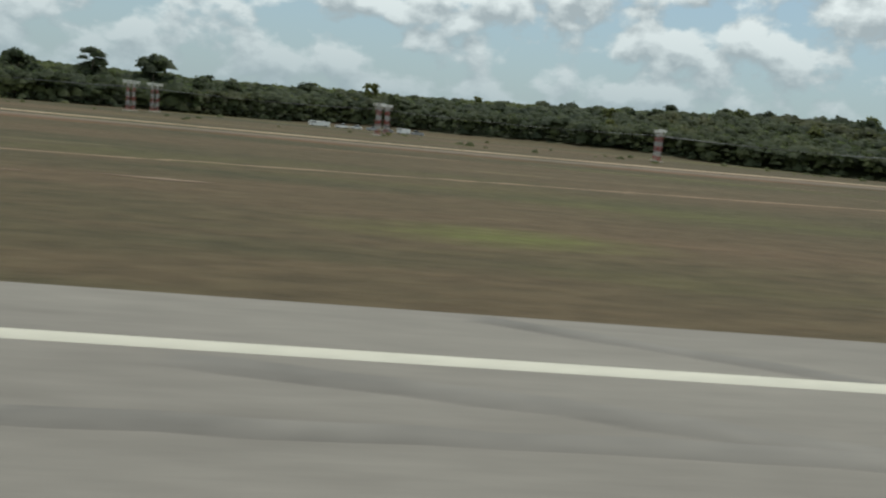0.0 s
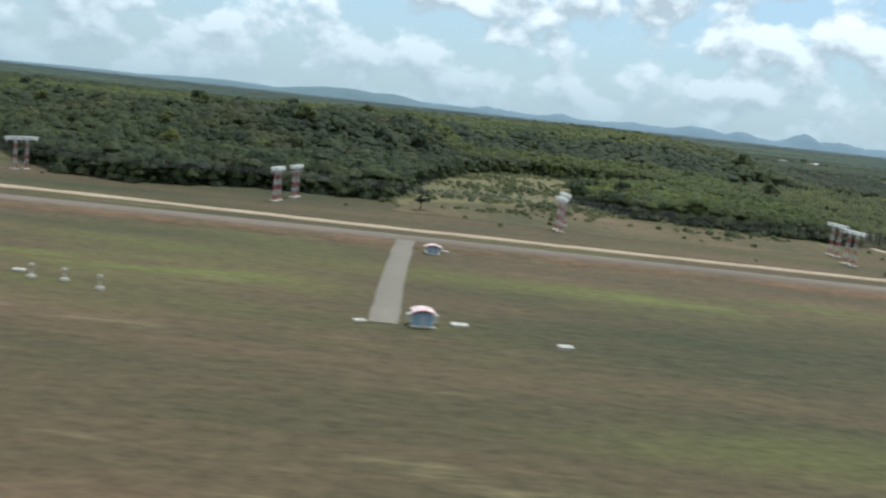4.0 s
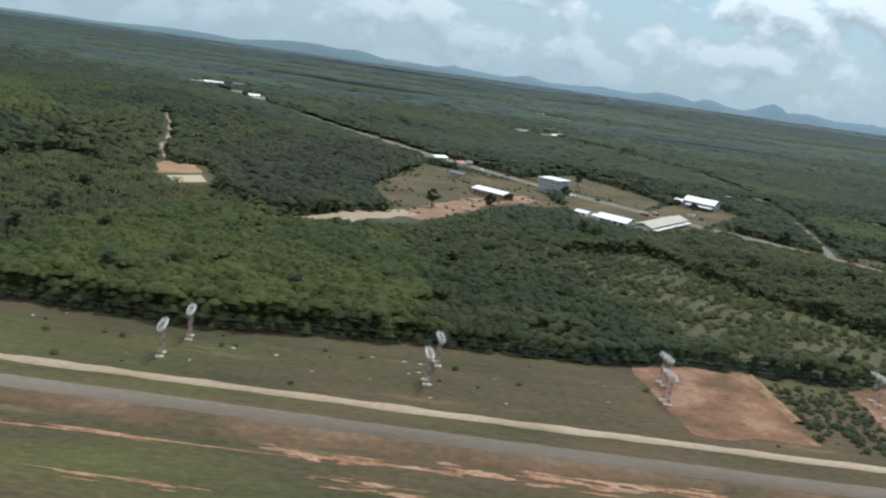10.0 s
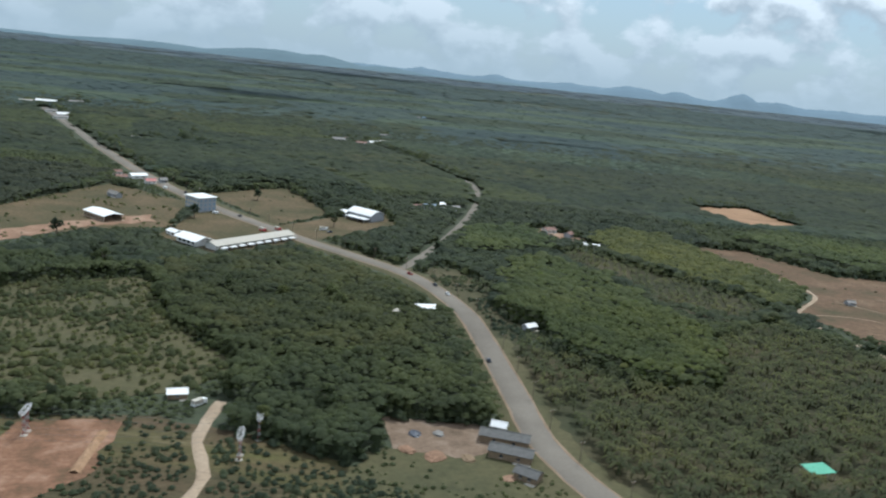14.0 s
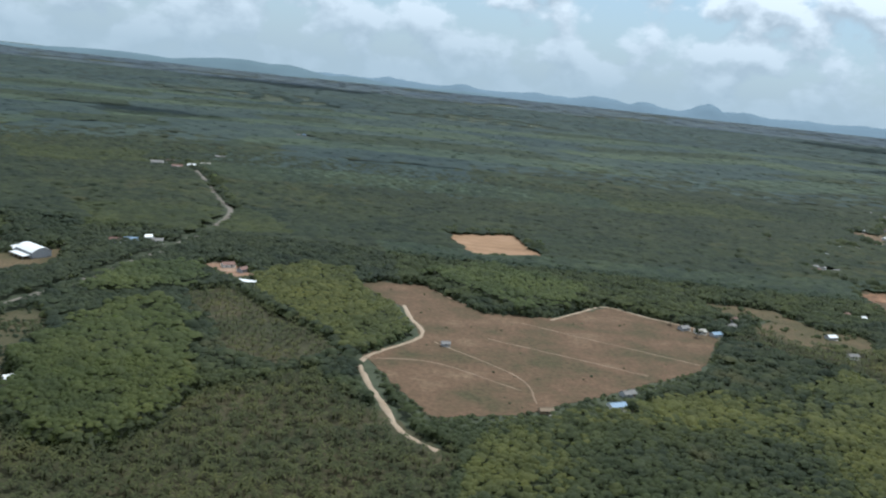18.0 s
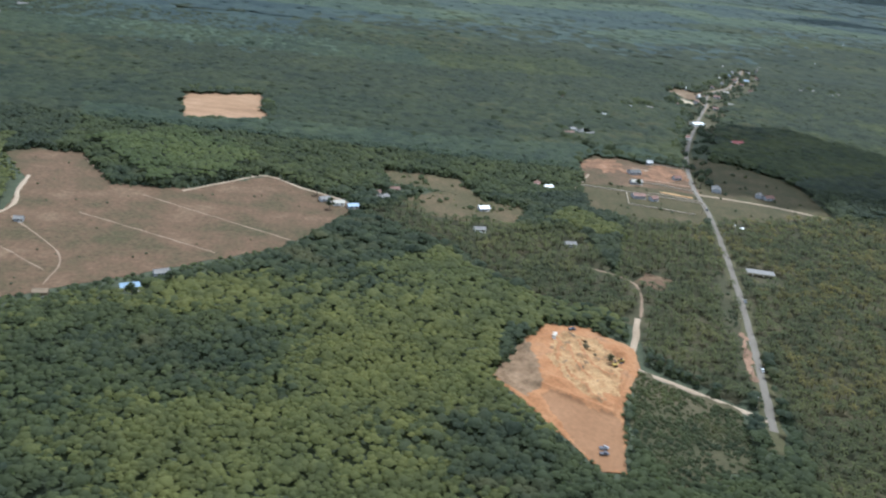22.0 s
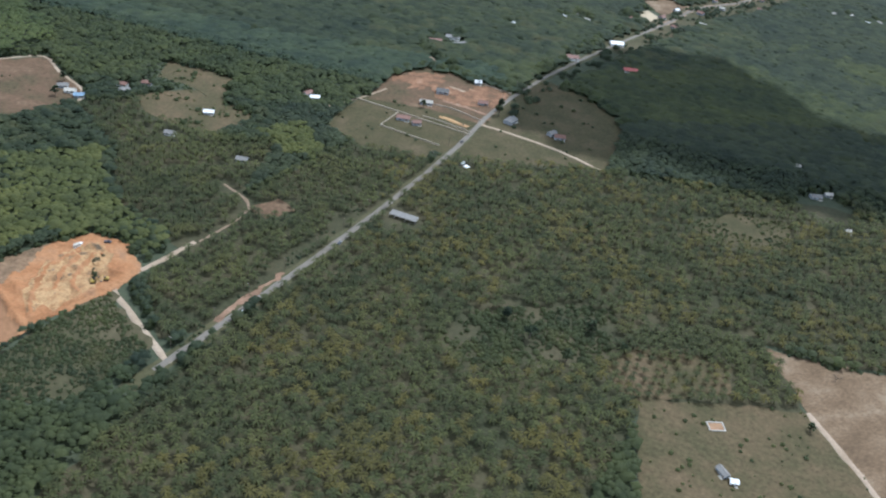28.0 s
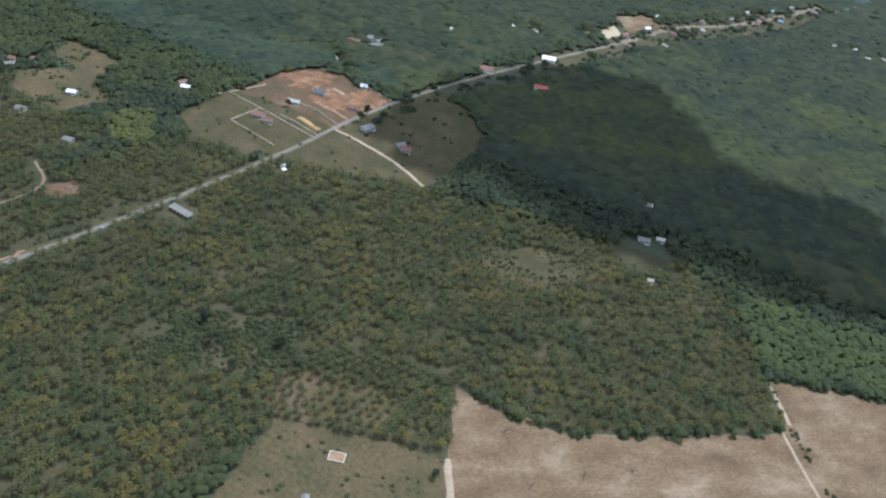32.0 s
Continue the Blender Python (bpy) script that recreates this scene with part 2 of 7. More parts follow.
M = {
    "scrub": earth("scrub soil", [(0.3, (0.042, 0.046, 0.022)), (0.5, (0.072, 0.064, 0.032)), (0.7, (0.105, 0.084, 0.048))], 0.04, 0.5),
    "floor": earth("forest floor", [(0.35, (0.052, 0.061, 0.036)), (0.65, (0.07, 0.077, 0.045))], 0.01, 0.3),
    "airfield": airfield_grass(),
    "palmfloor": earth("palm grove floor", [(0.3, (0.04, 0.045, 0.022)), (0.5, (0.06, 0.056, 0.029)), (0.72, (0.1, 0.08, 0.044))], 0.04, 0.6),
    "olive": earth("olive grass", [(0.3, (0.06, 0.06, 0.03)), (0.5, (0.085, 0.078, 0.038)), (0.7, (0.1, 0.085, 0.045))], 0.05, 0.7),
    "drygrass": earth("straw-coloured grass", [(0.3, (0.085, 0.082, 0.034)), (0.5, (0.14, 0.12, 0.056)), (0.7, (0.11, 0.1, 0.042))], 0.05, 0.7),
    "lotgrass": earth("dull lot grass", [(0.3, (0.052, 0.05, 0.022)), (0.5, (0.076, 0.064, 0.03)), (0.7, (0.112, 0.085, 0.047))], 0.07, 0.7, fine=(0.65, 1.2)),
    "meadow": earth("brown meadow", [(0.3, (0.062, 0.058, 0.026)), (0.46, (0.09, 0.073, 0.036)), (0.58, (0.116, 0.085, 0.045)), (0.72, (0.15, 0.106, 0.06))], 0.055, 0.7, fine=(0.6, 1.25)),
    "redsoil": earth("red laterite soil", [(0.3, (0.15, 0.095, 0.06)), (0.5, (0.25, 0.15, 0.095)), (0.7, (0.34, 0.235, 0.16))], 0.09, 1.2, bump=0.8),
    "yardsoil": earth("trodden brown yard soil", [(0.3, (0.115, 0.082, 0.054)), (0.5, (0.18, 0.126, 0.086)), (0.7, (0.26, 0.195, 0.142))], 0.18, 1.2, bump=0.8),
    "streaksoil": earth("bare red-orange soil", [(0.3, (0.2, 0.11, 0.065)), (0.5, (0.33, 0.175, 0.105)), (0.7, (0.44, 0.3, 0.21))], 0.2, 1.6, bump=0.9, fine=(0.6, 1.25)),
    "weedysoil": earth("red soil overgrown with weeds", [(0.3, (0.07, 0.066, 0.032)), (0.41, (0.14, 0.08, 0.046)), (0.52, (0.21, 0.112, 0.066)), (0.62, (0.28, 0.17, 0.11)), (0.72, (0.19, 0.1, 0.06))], 0.13, 1.2, bump=0.9),
    "orangesoil": earth("orange quarry soil", [(0.28, (0.2, 0.098, 0.044)), (0.45, (0.31, 0.145, 0.062)), (0.58, (0.345, 0.175, 0.08)), (0.72, (0.27, 0.155, 0.085))], 0.09, 1.0, bump=0.9),
    "sitesoil": earth("orange-red levelled soil", [(0.3, (0.1, 0.068, 0.038)), (0.44, (0.165, 0.093, 0.052)), (0.57, (0.25, 0.133, 0.073)), (0.72, (0.37, 0.24, 0.15))], 0.13, 0.9, fine=(0.65, 1.2)),
    "terracesoil": earth("levelled tan-orange soil", [(0.3, (0.2, 0.104, 0.05)), (0.5, (0.245, 0.13, 0.064)), (0.7, (0.285, 0.156, 0.08))], 0.06, 0.8, bump=0.5, fine=(0.85, 1.12)),
    "palesoil": earth("pale yellow dug soil", [(0.34, (0.13, 0.095, 0.06)), (0.43, (0.33, 0.185, 0.083)), (0.54, (0.44, 0.28, 0.135)), (0.64, (0.38, 0.215, 0.095)), (0.72, (0.19, 0.13, 0.08))], 0.16, 1.4, bump=1.0, fine=(0.6, 1.2)),
    "greysoil": earth("grey-pink spoil", [(0.3, (0.14, 0.095, 0.054)), (0.5, (0.225, 0.145, 0.083)), (0.7, (0.3, 0.2, 0.12))], 0.2, 1.4, bump=1.0, fine=(0.6, 1.2)),
    "tansoil": earth("tan cleared soil", [(0.3, (0.105, 0.07, 0.04)), (0.45, (0.158, 0.105, 0.06)), (0.56, (0.195, 0.134, 0.08)), (0.7, (0.265, 0.197, 0.128))], 0.075, 0.9, (0.8, 1.15, 1), 0.8, (0.66, 1.22), turn=-37),
    "brownfield": earth("brown ploughed soil", [(0.3, (0.066, 0.06, 0.028)), (0.43, (0.098, 0.07, 0.038)), (0.55, (0.132, 0.082, 0.048)), (0.7, (0.175, 0.118, 0.07))], 0.045, 0.6, fine=(0.62, 1.25)),
    "plotsoil": earth("orange tilled soil", [(0.3, (0.22, 0.13, 0.07)), (0.5, (0.29, 0.175, 0.097)), (0.7, (0.35, 0.225, 0.135))], 0.05, 0.4, (0.3, 2, 1)),
    "rut": earth("worn earth", [(0.3, (0.18, 0.125, 0.08)), (0.7, (0.28, 0.2, 0.135))], 0.08, 1.2),
    "repair": paint("patched concrete", (0.215, 0.196, 0.168), 0.85, 0, 0.15, 1.0),
    "dirtroad": earth("tan dirt road", [(0.3, (0.28, 0.205, 0.135)), (0.7, (0.4, 0.31, 0.22))], 0.08, 1.2),
    "asphalt": earth("weathered asphalt", [(0.3, (0.15, 0.129, 0.103)), (0.7, (0.21, 0.183, 0.148))], 0.06, 2.0, bump=0.2, fine=(0.85, 1.1)),
    "oldasphalt": earth("old brown-grey asphalt", [(0.3, (0.13, 0.103, 0.078)), (0.7, (0.185, 0.15, 0.118))], 0.06, 2.0, (0.3, 1, 1), 0.2, (0.8, 1.15)),
    "runway": earth("grooved runway concrete", [(0.3, (0.145, 0.13, 0.112)), (0.5, (0.19, 0.172, 0.15)), (0.7, (0.23, 0.21, 0.182))], 0.14, 2.5, (0.25, 1, 1), 0.15, (0.88, 1.08)),
    "tyre": paint("rubber streak", (0.165, 0.149, 0.13), 0.85, 0, 0.3, 0.6),
    "linepaint": paint("worn white line paint", (0.48, 0.45, 0.37), 0.7, 0, 0.12, 2.0),
    "water": paint("muddy pond water", (0.4, 0.31, 0.19), 0.7, 0, 0.1, 0.5),
    "rubber": leafage("rubber tree leaves", (0.05, 0.063, 0.034), (0.077, 0.093, 0.047)),
    "dark": leafage("dark wood leaves", (0.046, 0.06, 0.033), (0.07, 0.088, 0.045)),
    "bright": leafage("fresh green leaves", (0.098, 0.111, 0.035), (0.146, 0.155, 0.051)),
    "warm": leafage("warm green leaves", (0.06, 0.075, 0.032), (0.094, 0.11, 0.044)),
    "fresh": leafage("smooth plantation leaves", (0.086, 0.106, 0.034), (0.116, 0.134, 0.045)),
    "smooth": leafage("close mid-green leaves", (0.088, 0.11, 0.04), (0.112, 0.136, 0.05)),
    "greyish": leafage("grey-green thin leaves", (0.054, 0.064, 0.036), (0.08, 0.09, 0.05)),
    "pale": leafage("pale green leaves", (0.06, 0.082, 0.045), (0.084, 0.108, 0.058)),
    # the haze over far land is mixed into this leaf colour
    "hazylight": leafage("plantation leaves with painted haze", (0.1, 0.136, 0.082), (0.12, 0.156, 0.092), None, 0.004),
    "mixed": leafage("mixed wood leaves", (0.045, 0.06, 0.032), (0.084, 0.1, 0.046), (0.12, 0.108, 0.05)),
    "olivewood": leafage("olive leaves", (0.06, 0.072, 0.03), (0.094, 0.106, 0.042), (0.11, 0.102, 0.042)),
    "young": leafage("young leaves", (0.07, 0.085, 0.032), (0.12, 0.13, 0.05), (0.16, 0.145, 0.06)),
    "palmdry": leafage("yellowed palm fronds", (0.082, 0.08, 0.026), (0.155, 0.138, 0.044), (0.16, 0.135, 0.052)),
    "palm": leafage("palm fronds", (0.05, 0.061, 0.027), (0.112, 0.121, 0.046), (0.142, 0.128, 0.047)),
    # two leaf colours that carry the bluish haze of distance
    "hazy": leafage("wood leaves with painted haze", (0.077, 0.108, 0.084), (0.094, 0.128, 0.1), None, 0.004),
    "distant": leafage("distant leaves with bluish painted haze", (0.128, 0.165, 0.166), (0.142, 0.18, 0.182), None, 0.002),
    "bark": paint("grey-brown bark", (0.16, 0.125, 0.09), 0.9, 0, 0.3, 4.0),
    "whiteroof": paint("white sheet metal", (0.82, 0.8, 0.76), 0.42, 0.0, 0.06, 0.8),
    "darkroof": paint("dark weathered roofing", (0.105, 0.1, 0.092), 0.75, 0, 0.3, 1.2),
    "greyroof": paint("grey roofing", (0.2, 0.185, 0.165), 0.7, 0, 0.2, 1.0),
    "tileroof": paint("red-brown tile", (0.2, 0.105, 0.075), 0.7, 0, 0.25, 1.0),
    "greenroof": paint("bright green sheet roof", (0.09, 0.36, 0.22), 0.5, 0, 0.12, 1.0),
    "redroof": paint("red sheet roof", (0.36, 0.09, 0.07), 0.5, 0, 0.15, 1.0),
    "blueroof": paint("blue sheet roof", (0.22, 0.31, 0.4), 0.5, 0, 0.12, 1.0),
    "bandwhite": paint("faded white steel paint", (0.5, 0.49, 0.45), 0.7, 0, 0.15, 1.0),
    "wallwhite": paint("white render", (0.72, 0.71, 0.67), 0.8, 0, 0.1, 1.0),
    "wallgrey": paint("grey render", (0.33, 0.34, 0.35), 0.8, 0, 0.15, 1.0),
    "wallblue": paint("pale blue wall paint", (0.2, 0.29, 0.37), 0.7, 0, 0.12, 1.5),
    "wallcream": paint("cream boundary render", (0.4, 0.33, 0.235), 0.8, 0, 0.12, 1.0),
    "concrete": paint("pale concrete", (0.46, 0.42, 0.35), 0.85, 0, 0.15, 1.5),
    "glass": paint("dark window glass", (0.03, 0.04, 0.05), 0.08, 0, 0.1, 2.0),
    "red": paint("red marker paint", (0.36, 0.1, 0.08), 0.6, 0, 0.15, 2.0),
    "white": paint("white paint", (0.8, 0.8, 0.78), 0.45, 0, 0.05, 2.0),
    "steel": paint("galvanised steel", (0.5, 0.51, 0.52), 0.45, 0.6, 0.1, 2.0),
    "wire": paint("dull cable", (0.12, 0.12, 0.12), 0.6, 0.3, 0.1, 2.0),
    "tyreblack": paint("black rubber", (0.02, 0.02, 0.02), 0.8, 0, 0.1, 2.0),
    "yellowpaint": paint("yellow machine paint", (0.36, 0.25, 0.05), 0.5, 0, 0.15, 2.0),
    "carred": paint("red car paint", (0.4, 0.05, 0.04), 0.35, 0, 0.05, 2.0),
    "cardark": paint("dark car paint", (0.06, 0.065, 0.08), 0.35, 0, 0.05, 2.0),
    "timber": paint("weathered timber", (0.22, 0.16, 0.1), 0.85, 0, 0.3, 2.0),
}


# ---- small builders ----
def put(name, verts, faces, mat, parent=None, smooth=False):
    """One mesh object from arrays of corners and of equal-sized faces."""
    verts, faces = np.asarray(verts, float), np.asarray(faces, int)
    me = bpy.data.meshes.new(name)
    n, k = faces.shape
    me.vertices.add(len(verts)), me.loops.add(n * k), me.polygons.add(n)
    me.vertices.foreach_set("co", verts.ravel())
    me.loops.foreach_set("vertex_index", faces.ravel())
    me.polygons.foreach_set("loop_start", np.arange(0, n * k, k))
    if smooth:
        me.polygons.foreach_set("use_smooth", np.ones(n, bool))
    me.update(calc_edges=True)
    me.materials.append(mat if not isinstance(mat, str) else M[mat])
    ob = new(name, me)
    ob.parent = parent
    return ob


def part(name, bm, mat, parent=None, label=""):
    me = bpy.data.meshes.new(name)
    bm.to_mesh(me)
    bm.free()
    me.materials.append(M[mat])
    ob = new(name, me)
    ob.parent = parent
    if label:
        ob["label"] = label
    return ob


def box(bm, x0, y0, z0, x1, y1, z1, bevel=0.0):
    r = bmesh.ops.create_cube(bm, size=1.0, matrix=Matrix.Translation(((x0 + x1) / 2, (y0 + y1) / 2, (z0 + z1) / 2)) @ Matrix.Diagonal((x1 - x0, y1 - y0, z1 - z0, 1)))
    if bevel:
        edges = list({e for v in r["verts"] for e in v.link_edges})
        bmesh.ops.bevel(bm, geom=edges, offset=bevel, segments=2, affect="EDGES", profile=0.7)
    return bm


def rod(bm, a, b, r0, r1=None, seg=6):
    a, b = Vector(a), Vector(b)
    d = b - a
    m = Matrix.Translation((a + b) / 2) @ d.to_track_quat("Z", "Y").to_matrix().to_4x4()
    bmesh.ops.create_cone(bm, cap_ends=True, segments=seg, radius1=r0, radius2=r0 if r1 is None else r1, depth=d.length, matrix=m)
    return bm


def thing(name, at, label, category, group="", turn=0.0, kind=""):
    ob = new(name)
    ob.matrix_basis = pose(at[0], at[1], at[2] if len(at) > 2 else 0, 0, 0, turn)
    return tagged(ob, label, category, group, kind)


def inside(poly, x, y):
    """Which of the points x, y lie in the polygon."""
    c = np.zeros(len(x), bool)
    for (x0, y0), (x1, y1) in zip(poly, poly[1:] + poly[:1]):
        if y0 != y1:
            c ^= ((y0 > y) != (y1 > y)) & (x < (x1 - x0) * (y - y0) / (y1 - y0) + x0)
    return c


def near_line(line, x, y, reach):
    c = np.zeros(len(x), bool)
    for (x0, y0), (x1, y1) in zip(line, line[1:]):
        dx, dy = x1 - x0, y1 - y0
        t = np.clip(((x - x0) * dx + (y - y0) * dy) / (dx * dx + dy * dy), 0, 1)
        c |= np.hypot(x - x0 - t * dx, y - y0 - t * dy) < reach
    return c


def hill(x, y):
    """Height of the low wooded swell of land behind the airfield."""
    start = np.interp(x, [-30, 30, 60, 110, 135, 150, 205, 230, 262], [165, 160, 142, 130, 165, 220, 220, 227, 232])
    rise = np.clip((y - start) / 62, 0, 1)
    return np.interp(x, [-400, -30, 12, 60, 100, 150, 210, 240, 262], [3, 4, 4.6, 5.4, 7.2, 8.6, 10.5, 8, 0]) * rise * rise * (3 - 2 * rise) * np.clip((570 - y) / 150, 0, 1)


def curve_through(points, step):
    """A smooth run of points through the given ones (Catmull-Rom)."""
    p = [np.array(q, float) for q in points]
    p = [2 * p[0] - p[1]] + p + [2 * p[-1] - p[-2]]
    out = []
    for a, b, c, d in zip(p, p[1:], p[2:], p[3:]):
        n = max(1, int(np.linalg.norm(c - b) / step))
        for t in np.arange(n) / n:
            out.append(0.5 * (2 * b + (c - a) * t + (2 * a - 5 * b + 4 * c - d) * t**2 + (3 * b - a - 3 * c + d) * t**3))
    return np.array(out + [p[-2]])


def strip(name, points, width, z, mat, label, category="road", ragged=0.0, kind="structure", step=3.0):
    """A road or line that follows the points, with a slightly raised body and uneven edges."""
    c = curve_through(points, step)
    d = np.gradient(c, axis=0)
    d /= np.linalg.norm(d, axis=1)[:, None] + 1e-9
    side = np.stack([-d[:, 1], d[:, 0]], 1)
    rng = np.random.default_rng(len(points) * 7 + int(width * 10))
    w0, w1 = width / 2 + ragged * rng.uniform(-1, 1, len(c)), width / 2 + ragged * rng.uniform(-1, 1, len(c))
    rows = [np.c_[c + side * (w0 + 0.12)[:, None], np.full(len(c), -0.05)], np.c_[c + side * w0[:, None], np.full(len(c), z)],
            np.c_[c - side * w1[:, None], np.full(len(c), z)], np.c_[c - side * (w1 + 0.12)[:, None], np.full(len(c), -0.05)]]
    n = len(c)
    for row in rows:
        row[:, 2] += hill(row[:, 0], row[:, 1])
    v = np.concatenate(rows)
    i = np.arange(n - 1)
    f = np.concatenate([np.stack([k * n + i, (k + 1) * n + i, (k + 1) * n + i + 1, k * n + i + 1], 1) for k in range(3)])
    return tagged(put(name, v, f, mat), label, category, kind=kind)


def ragged_outline(poly, step, rough, seed):
    rng = np.random.default_rng(seed)
    out = []
    for a, b in zip(poly, poly[1:] + poly[:1]):
        a, b = np.array(a, float), np.array(b, float)
        n = max(1, int(np.linalg.norm(b - a) / step))
        d = (b - a) / (np.linalg.norm(b - a) + 1e-9)
        for t in np.arange(n) / n:
            k = rng.normal(0, rough) if t > 0 else 0
            out.append(a + (b - a) * t + np.array([-d[1], d[0]]) * k)
    return np.array(out)


PATCHES = []


def patch(name, poly, z, mat, label, category="ground", rough=0.6, step=4.0, seed=1):
    """A flat field with an uneven rim, filled as one sheet with a thin edge."""
    z += 0.0012 * len(PATCHES)
    PATCHES.append(name)
    o = ragged_outline(poly, step, rough, seed)
    bm = bmesh.new()
    top = [bm.verts.new((x, y, z)) for x, y in o]
    low = [bm.verts.new((x, y, -0.05)) for x, y in o]
    n = len(top)
    for a, b, c in tessellate_polygon([[Vector((x, y, 0)) for x, y in o]]):
        bm.faces.new((top[a], top[b], top[c]))
    for i in range(n):
        bm.faces.new((top[i], low[i], low[(i + 1) % n], top[(i + 1) % n]))
    bmesh.ops.recalc_face_normals(bm, faces=bm.faces)
    return tagged(part(name, bm, mat), label, category, kind="structure")


# ---- the lie of the land ----
bm = bmesh.new()
bmesh.ops.create_grid(bm, x_segments=40, y_segments=40, size=4900, matrix=Matrix.Translation((500, 0, -0.06)))
tagged(part("ground", bm, "floor"), "dark woodland soil reaching to the horizon", "ground", kind="structure")

DIRT_ROAD = [(-420, 92), (-100, 91), (0, 91.5), (30, 93), (58, 98), (90, 101.5), (136, 101), (200, 101), (300, 102), (380, 103), (460, 105.5), (505, 112)]
GREY_ROAD = [(-420, 84), (-100, 82), (0, 83), (30, 85.5), (58, 90), (90, 93), (136, 94.5), (200, 94), (300, 95), (380, 95.5), (500, 98)]
MAIN_ROAD = [(879, 186), (882, 196), (884, 204), (889, 224), (899, 267), (909, 315), (919, 373), (925, 425), (940, 486), (966, 558), (986, 609), (1000, 645), (1013, 684), (1032, 711), (1048, 733), (1072, 784), (1098, 849)]
TOWN_ROAD = [(170, 690), (240, 580), (295, 493), (355, 404), (401, 347), (430, 318), (450, 299), (469, 283), (490, 263), (505, 232), (511, 203), (516, 170), (520, 146), (531, 122), (548, 96), (575, 40), (600, -60), (610, -140)]
FORK_ROAD = [(484, 268), (488, 281), (494, 304), (500, 329), (511, 390), (517, 448), (514, 500), (495, 542), (469, 608), (448, 655)]
LANE = [(859, 257), (855, 243), (850, 225), (862, 215), (874, 207), (884, 200)]
FIELD_LANE = [(688, 334), (702, 350), (716, 364), (733, 353), (753, 342), (760, 330)]
FIELD_TRACK = [(642, 201), (632, 211), (626, 228), (619, 248), (617, 266), (635, 295), (630, 318), (627, 334)]
GROVE_PATH = [(848, 297), (863, 288), (864, 274), (860, 258)]
SIDE_TRACK = [(214, 135), (216, 122), (221, 103)]
YARD_TRACK = [(457, 152), (457, 143), (457.5, 134), (462, 122.5), (461, 110), (458, 104)]

AIRFIELD = [(-420, 13), (-420, 150), (-60, 146), (-25, 168), (0, 180), (36, 174), (56, 160), (76, 134), (88, 121), (100, 119), (112, 127), (122, 129), (136, 130), (160, 128), (206, 136), (243, 129), (270, 126),
            (319, 124), (353, 130), (381, 132), (402, 138), (424, 138), (448, 143), (470, 138), (486, 130), (512, 118), (530, 100), (545, 60), (545, -140), (-420, -140)]
SCRUB_CLEARING = [(134, 126), (142, 175), (150, 207), (166, 221), (195, 216), (202, 204), (186, 199), (172, 182), (166, 160), (176, 142), (206, 137), (206, 130)]
OLD_FIELD = [(136, 118), (138, 132), (160, 143), (178, 140), (205, 136), (204, 118), (170, 114)]
YOUNG_TREES = [(384, 210), (391, 220), (415, 233), (432, 197), (457, 171), (450, 155), (428, 145), (404, 147), (390, 170)]
GRASS_PLOT = [(330, 292), (347, 377), (392, 350), (400, 300), (374, 282), (344, 238)]
STUBBLE = [(390, 376), (420, 414), (450, 357), (434, 322)]
WORKS_YARD = [(400, 284), (424, 268), (450, 298), (480, 345), (472, 372), (452, 350), (432, 316), (400, 336)]
RED_YARD = [(488, 153), (510, 153), (508, 137), (492, 134)]
RED_PLOT = [(426, 109), (426, 135), (434, 138), (443, 139.5), (445, 119), (438, 109)]
RED_PLOT_WEST = [(392, 107), (389, 133), (399, 136), (410, 137), (411, 109)]
TILLED_PLOT = [(642, 500), (686, 517), (702, 460), (657, 446)]
BIG_FIELD = [(606, 359), (613, 370), (636, 369), (659, 335), (691, 338), (717, 364), (752, 343), (757, 330), (737, 288), (702, 258), (665, 230), (640, 222), (616, 268), (635, 295), (627, 331)]
MEADOW = [(774, 350), (793, 368), (832, 357), (822, 331), (790, 335)]
FAR_MEADOW = [(766, 392), (802, 390), (812, 362), (790, 370), (772, 372)]
PIT = [(807, 213), (819, 236), (827, 247), (840, 247), (853, 235), (852, 224), (842, 201), (837, 172), (831, 172), (823, 186)]
BUILDING_SITE = [(866, 403), (866, 440), (880, 461), (928, 451), (925, 404), (896, 408)]
HOUSE_LOTS = [(861, 367), (862, 406), (885, 413), (926, 408), (919, 372), (909, 357), (880, 355)]
ROAD_LOTS = [(924, 401), (930, 455), (940, 478), (966, 470), (988, 440), (985, 388), (930, 366), (920, 366)]
BARE_FIELD = [(1051, 286), (1072, 286), (1082, 287), (1093, 290), (1108, 300.5), (1124, 311), (1146, 328), (1150, 336), (1147, 343), (1139, 355), (1162, 364), (1200, 374), (1300, 400), (1300, 330), (1260, 215), (1120, 165), (1084, 222), (1063, 258)]
PALM_GLADE = [(1012, 242), (1050, 255), (1065, 258), (1086, 224), (1060, 185), (1018, 195)]
POND_FIELD = [(972, 676), (990, 698), (1010, 688), (992, 650)]
BLOCK_FRESH = [(522, 280), (516, 238), (521, 214), (533, 198), (547, 184), (562, 184), (569, 200), (572, 222), (566, 242), (554, 282), (541, 302), (525, 297)]
BLOCK_YELLOW = [(560, 349), (578, 384), (598, 378), (605, 362), (626, 333), (631, 310), (632, 290), (613, 270), (603, 286), (579, 312)]
BLOCK_DARK = [(634, 383), (670, 411), (707, 387), (702, 350), (674, 338)]
OLIVE_STAND = [(413, 246), (445, 276), (473, 264), (502, 224), (504, 197), (489, 180), (460, 176), (435, 201)]
TALL_STAND = [(283, 125), (280, 142), (279, 161), (285, 180), (295, 203), (318, 206), (335, 215), (350, 178), (354, 131), (319, 123)]
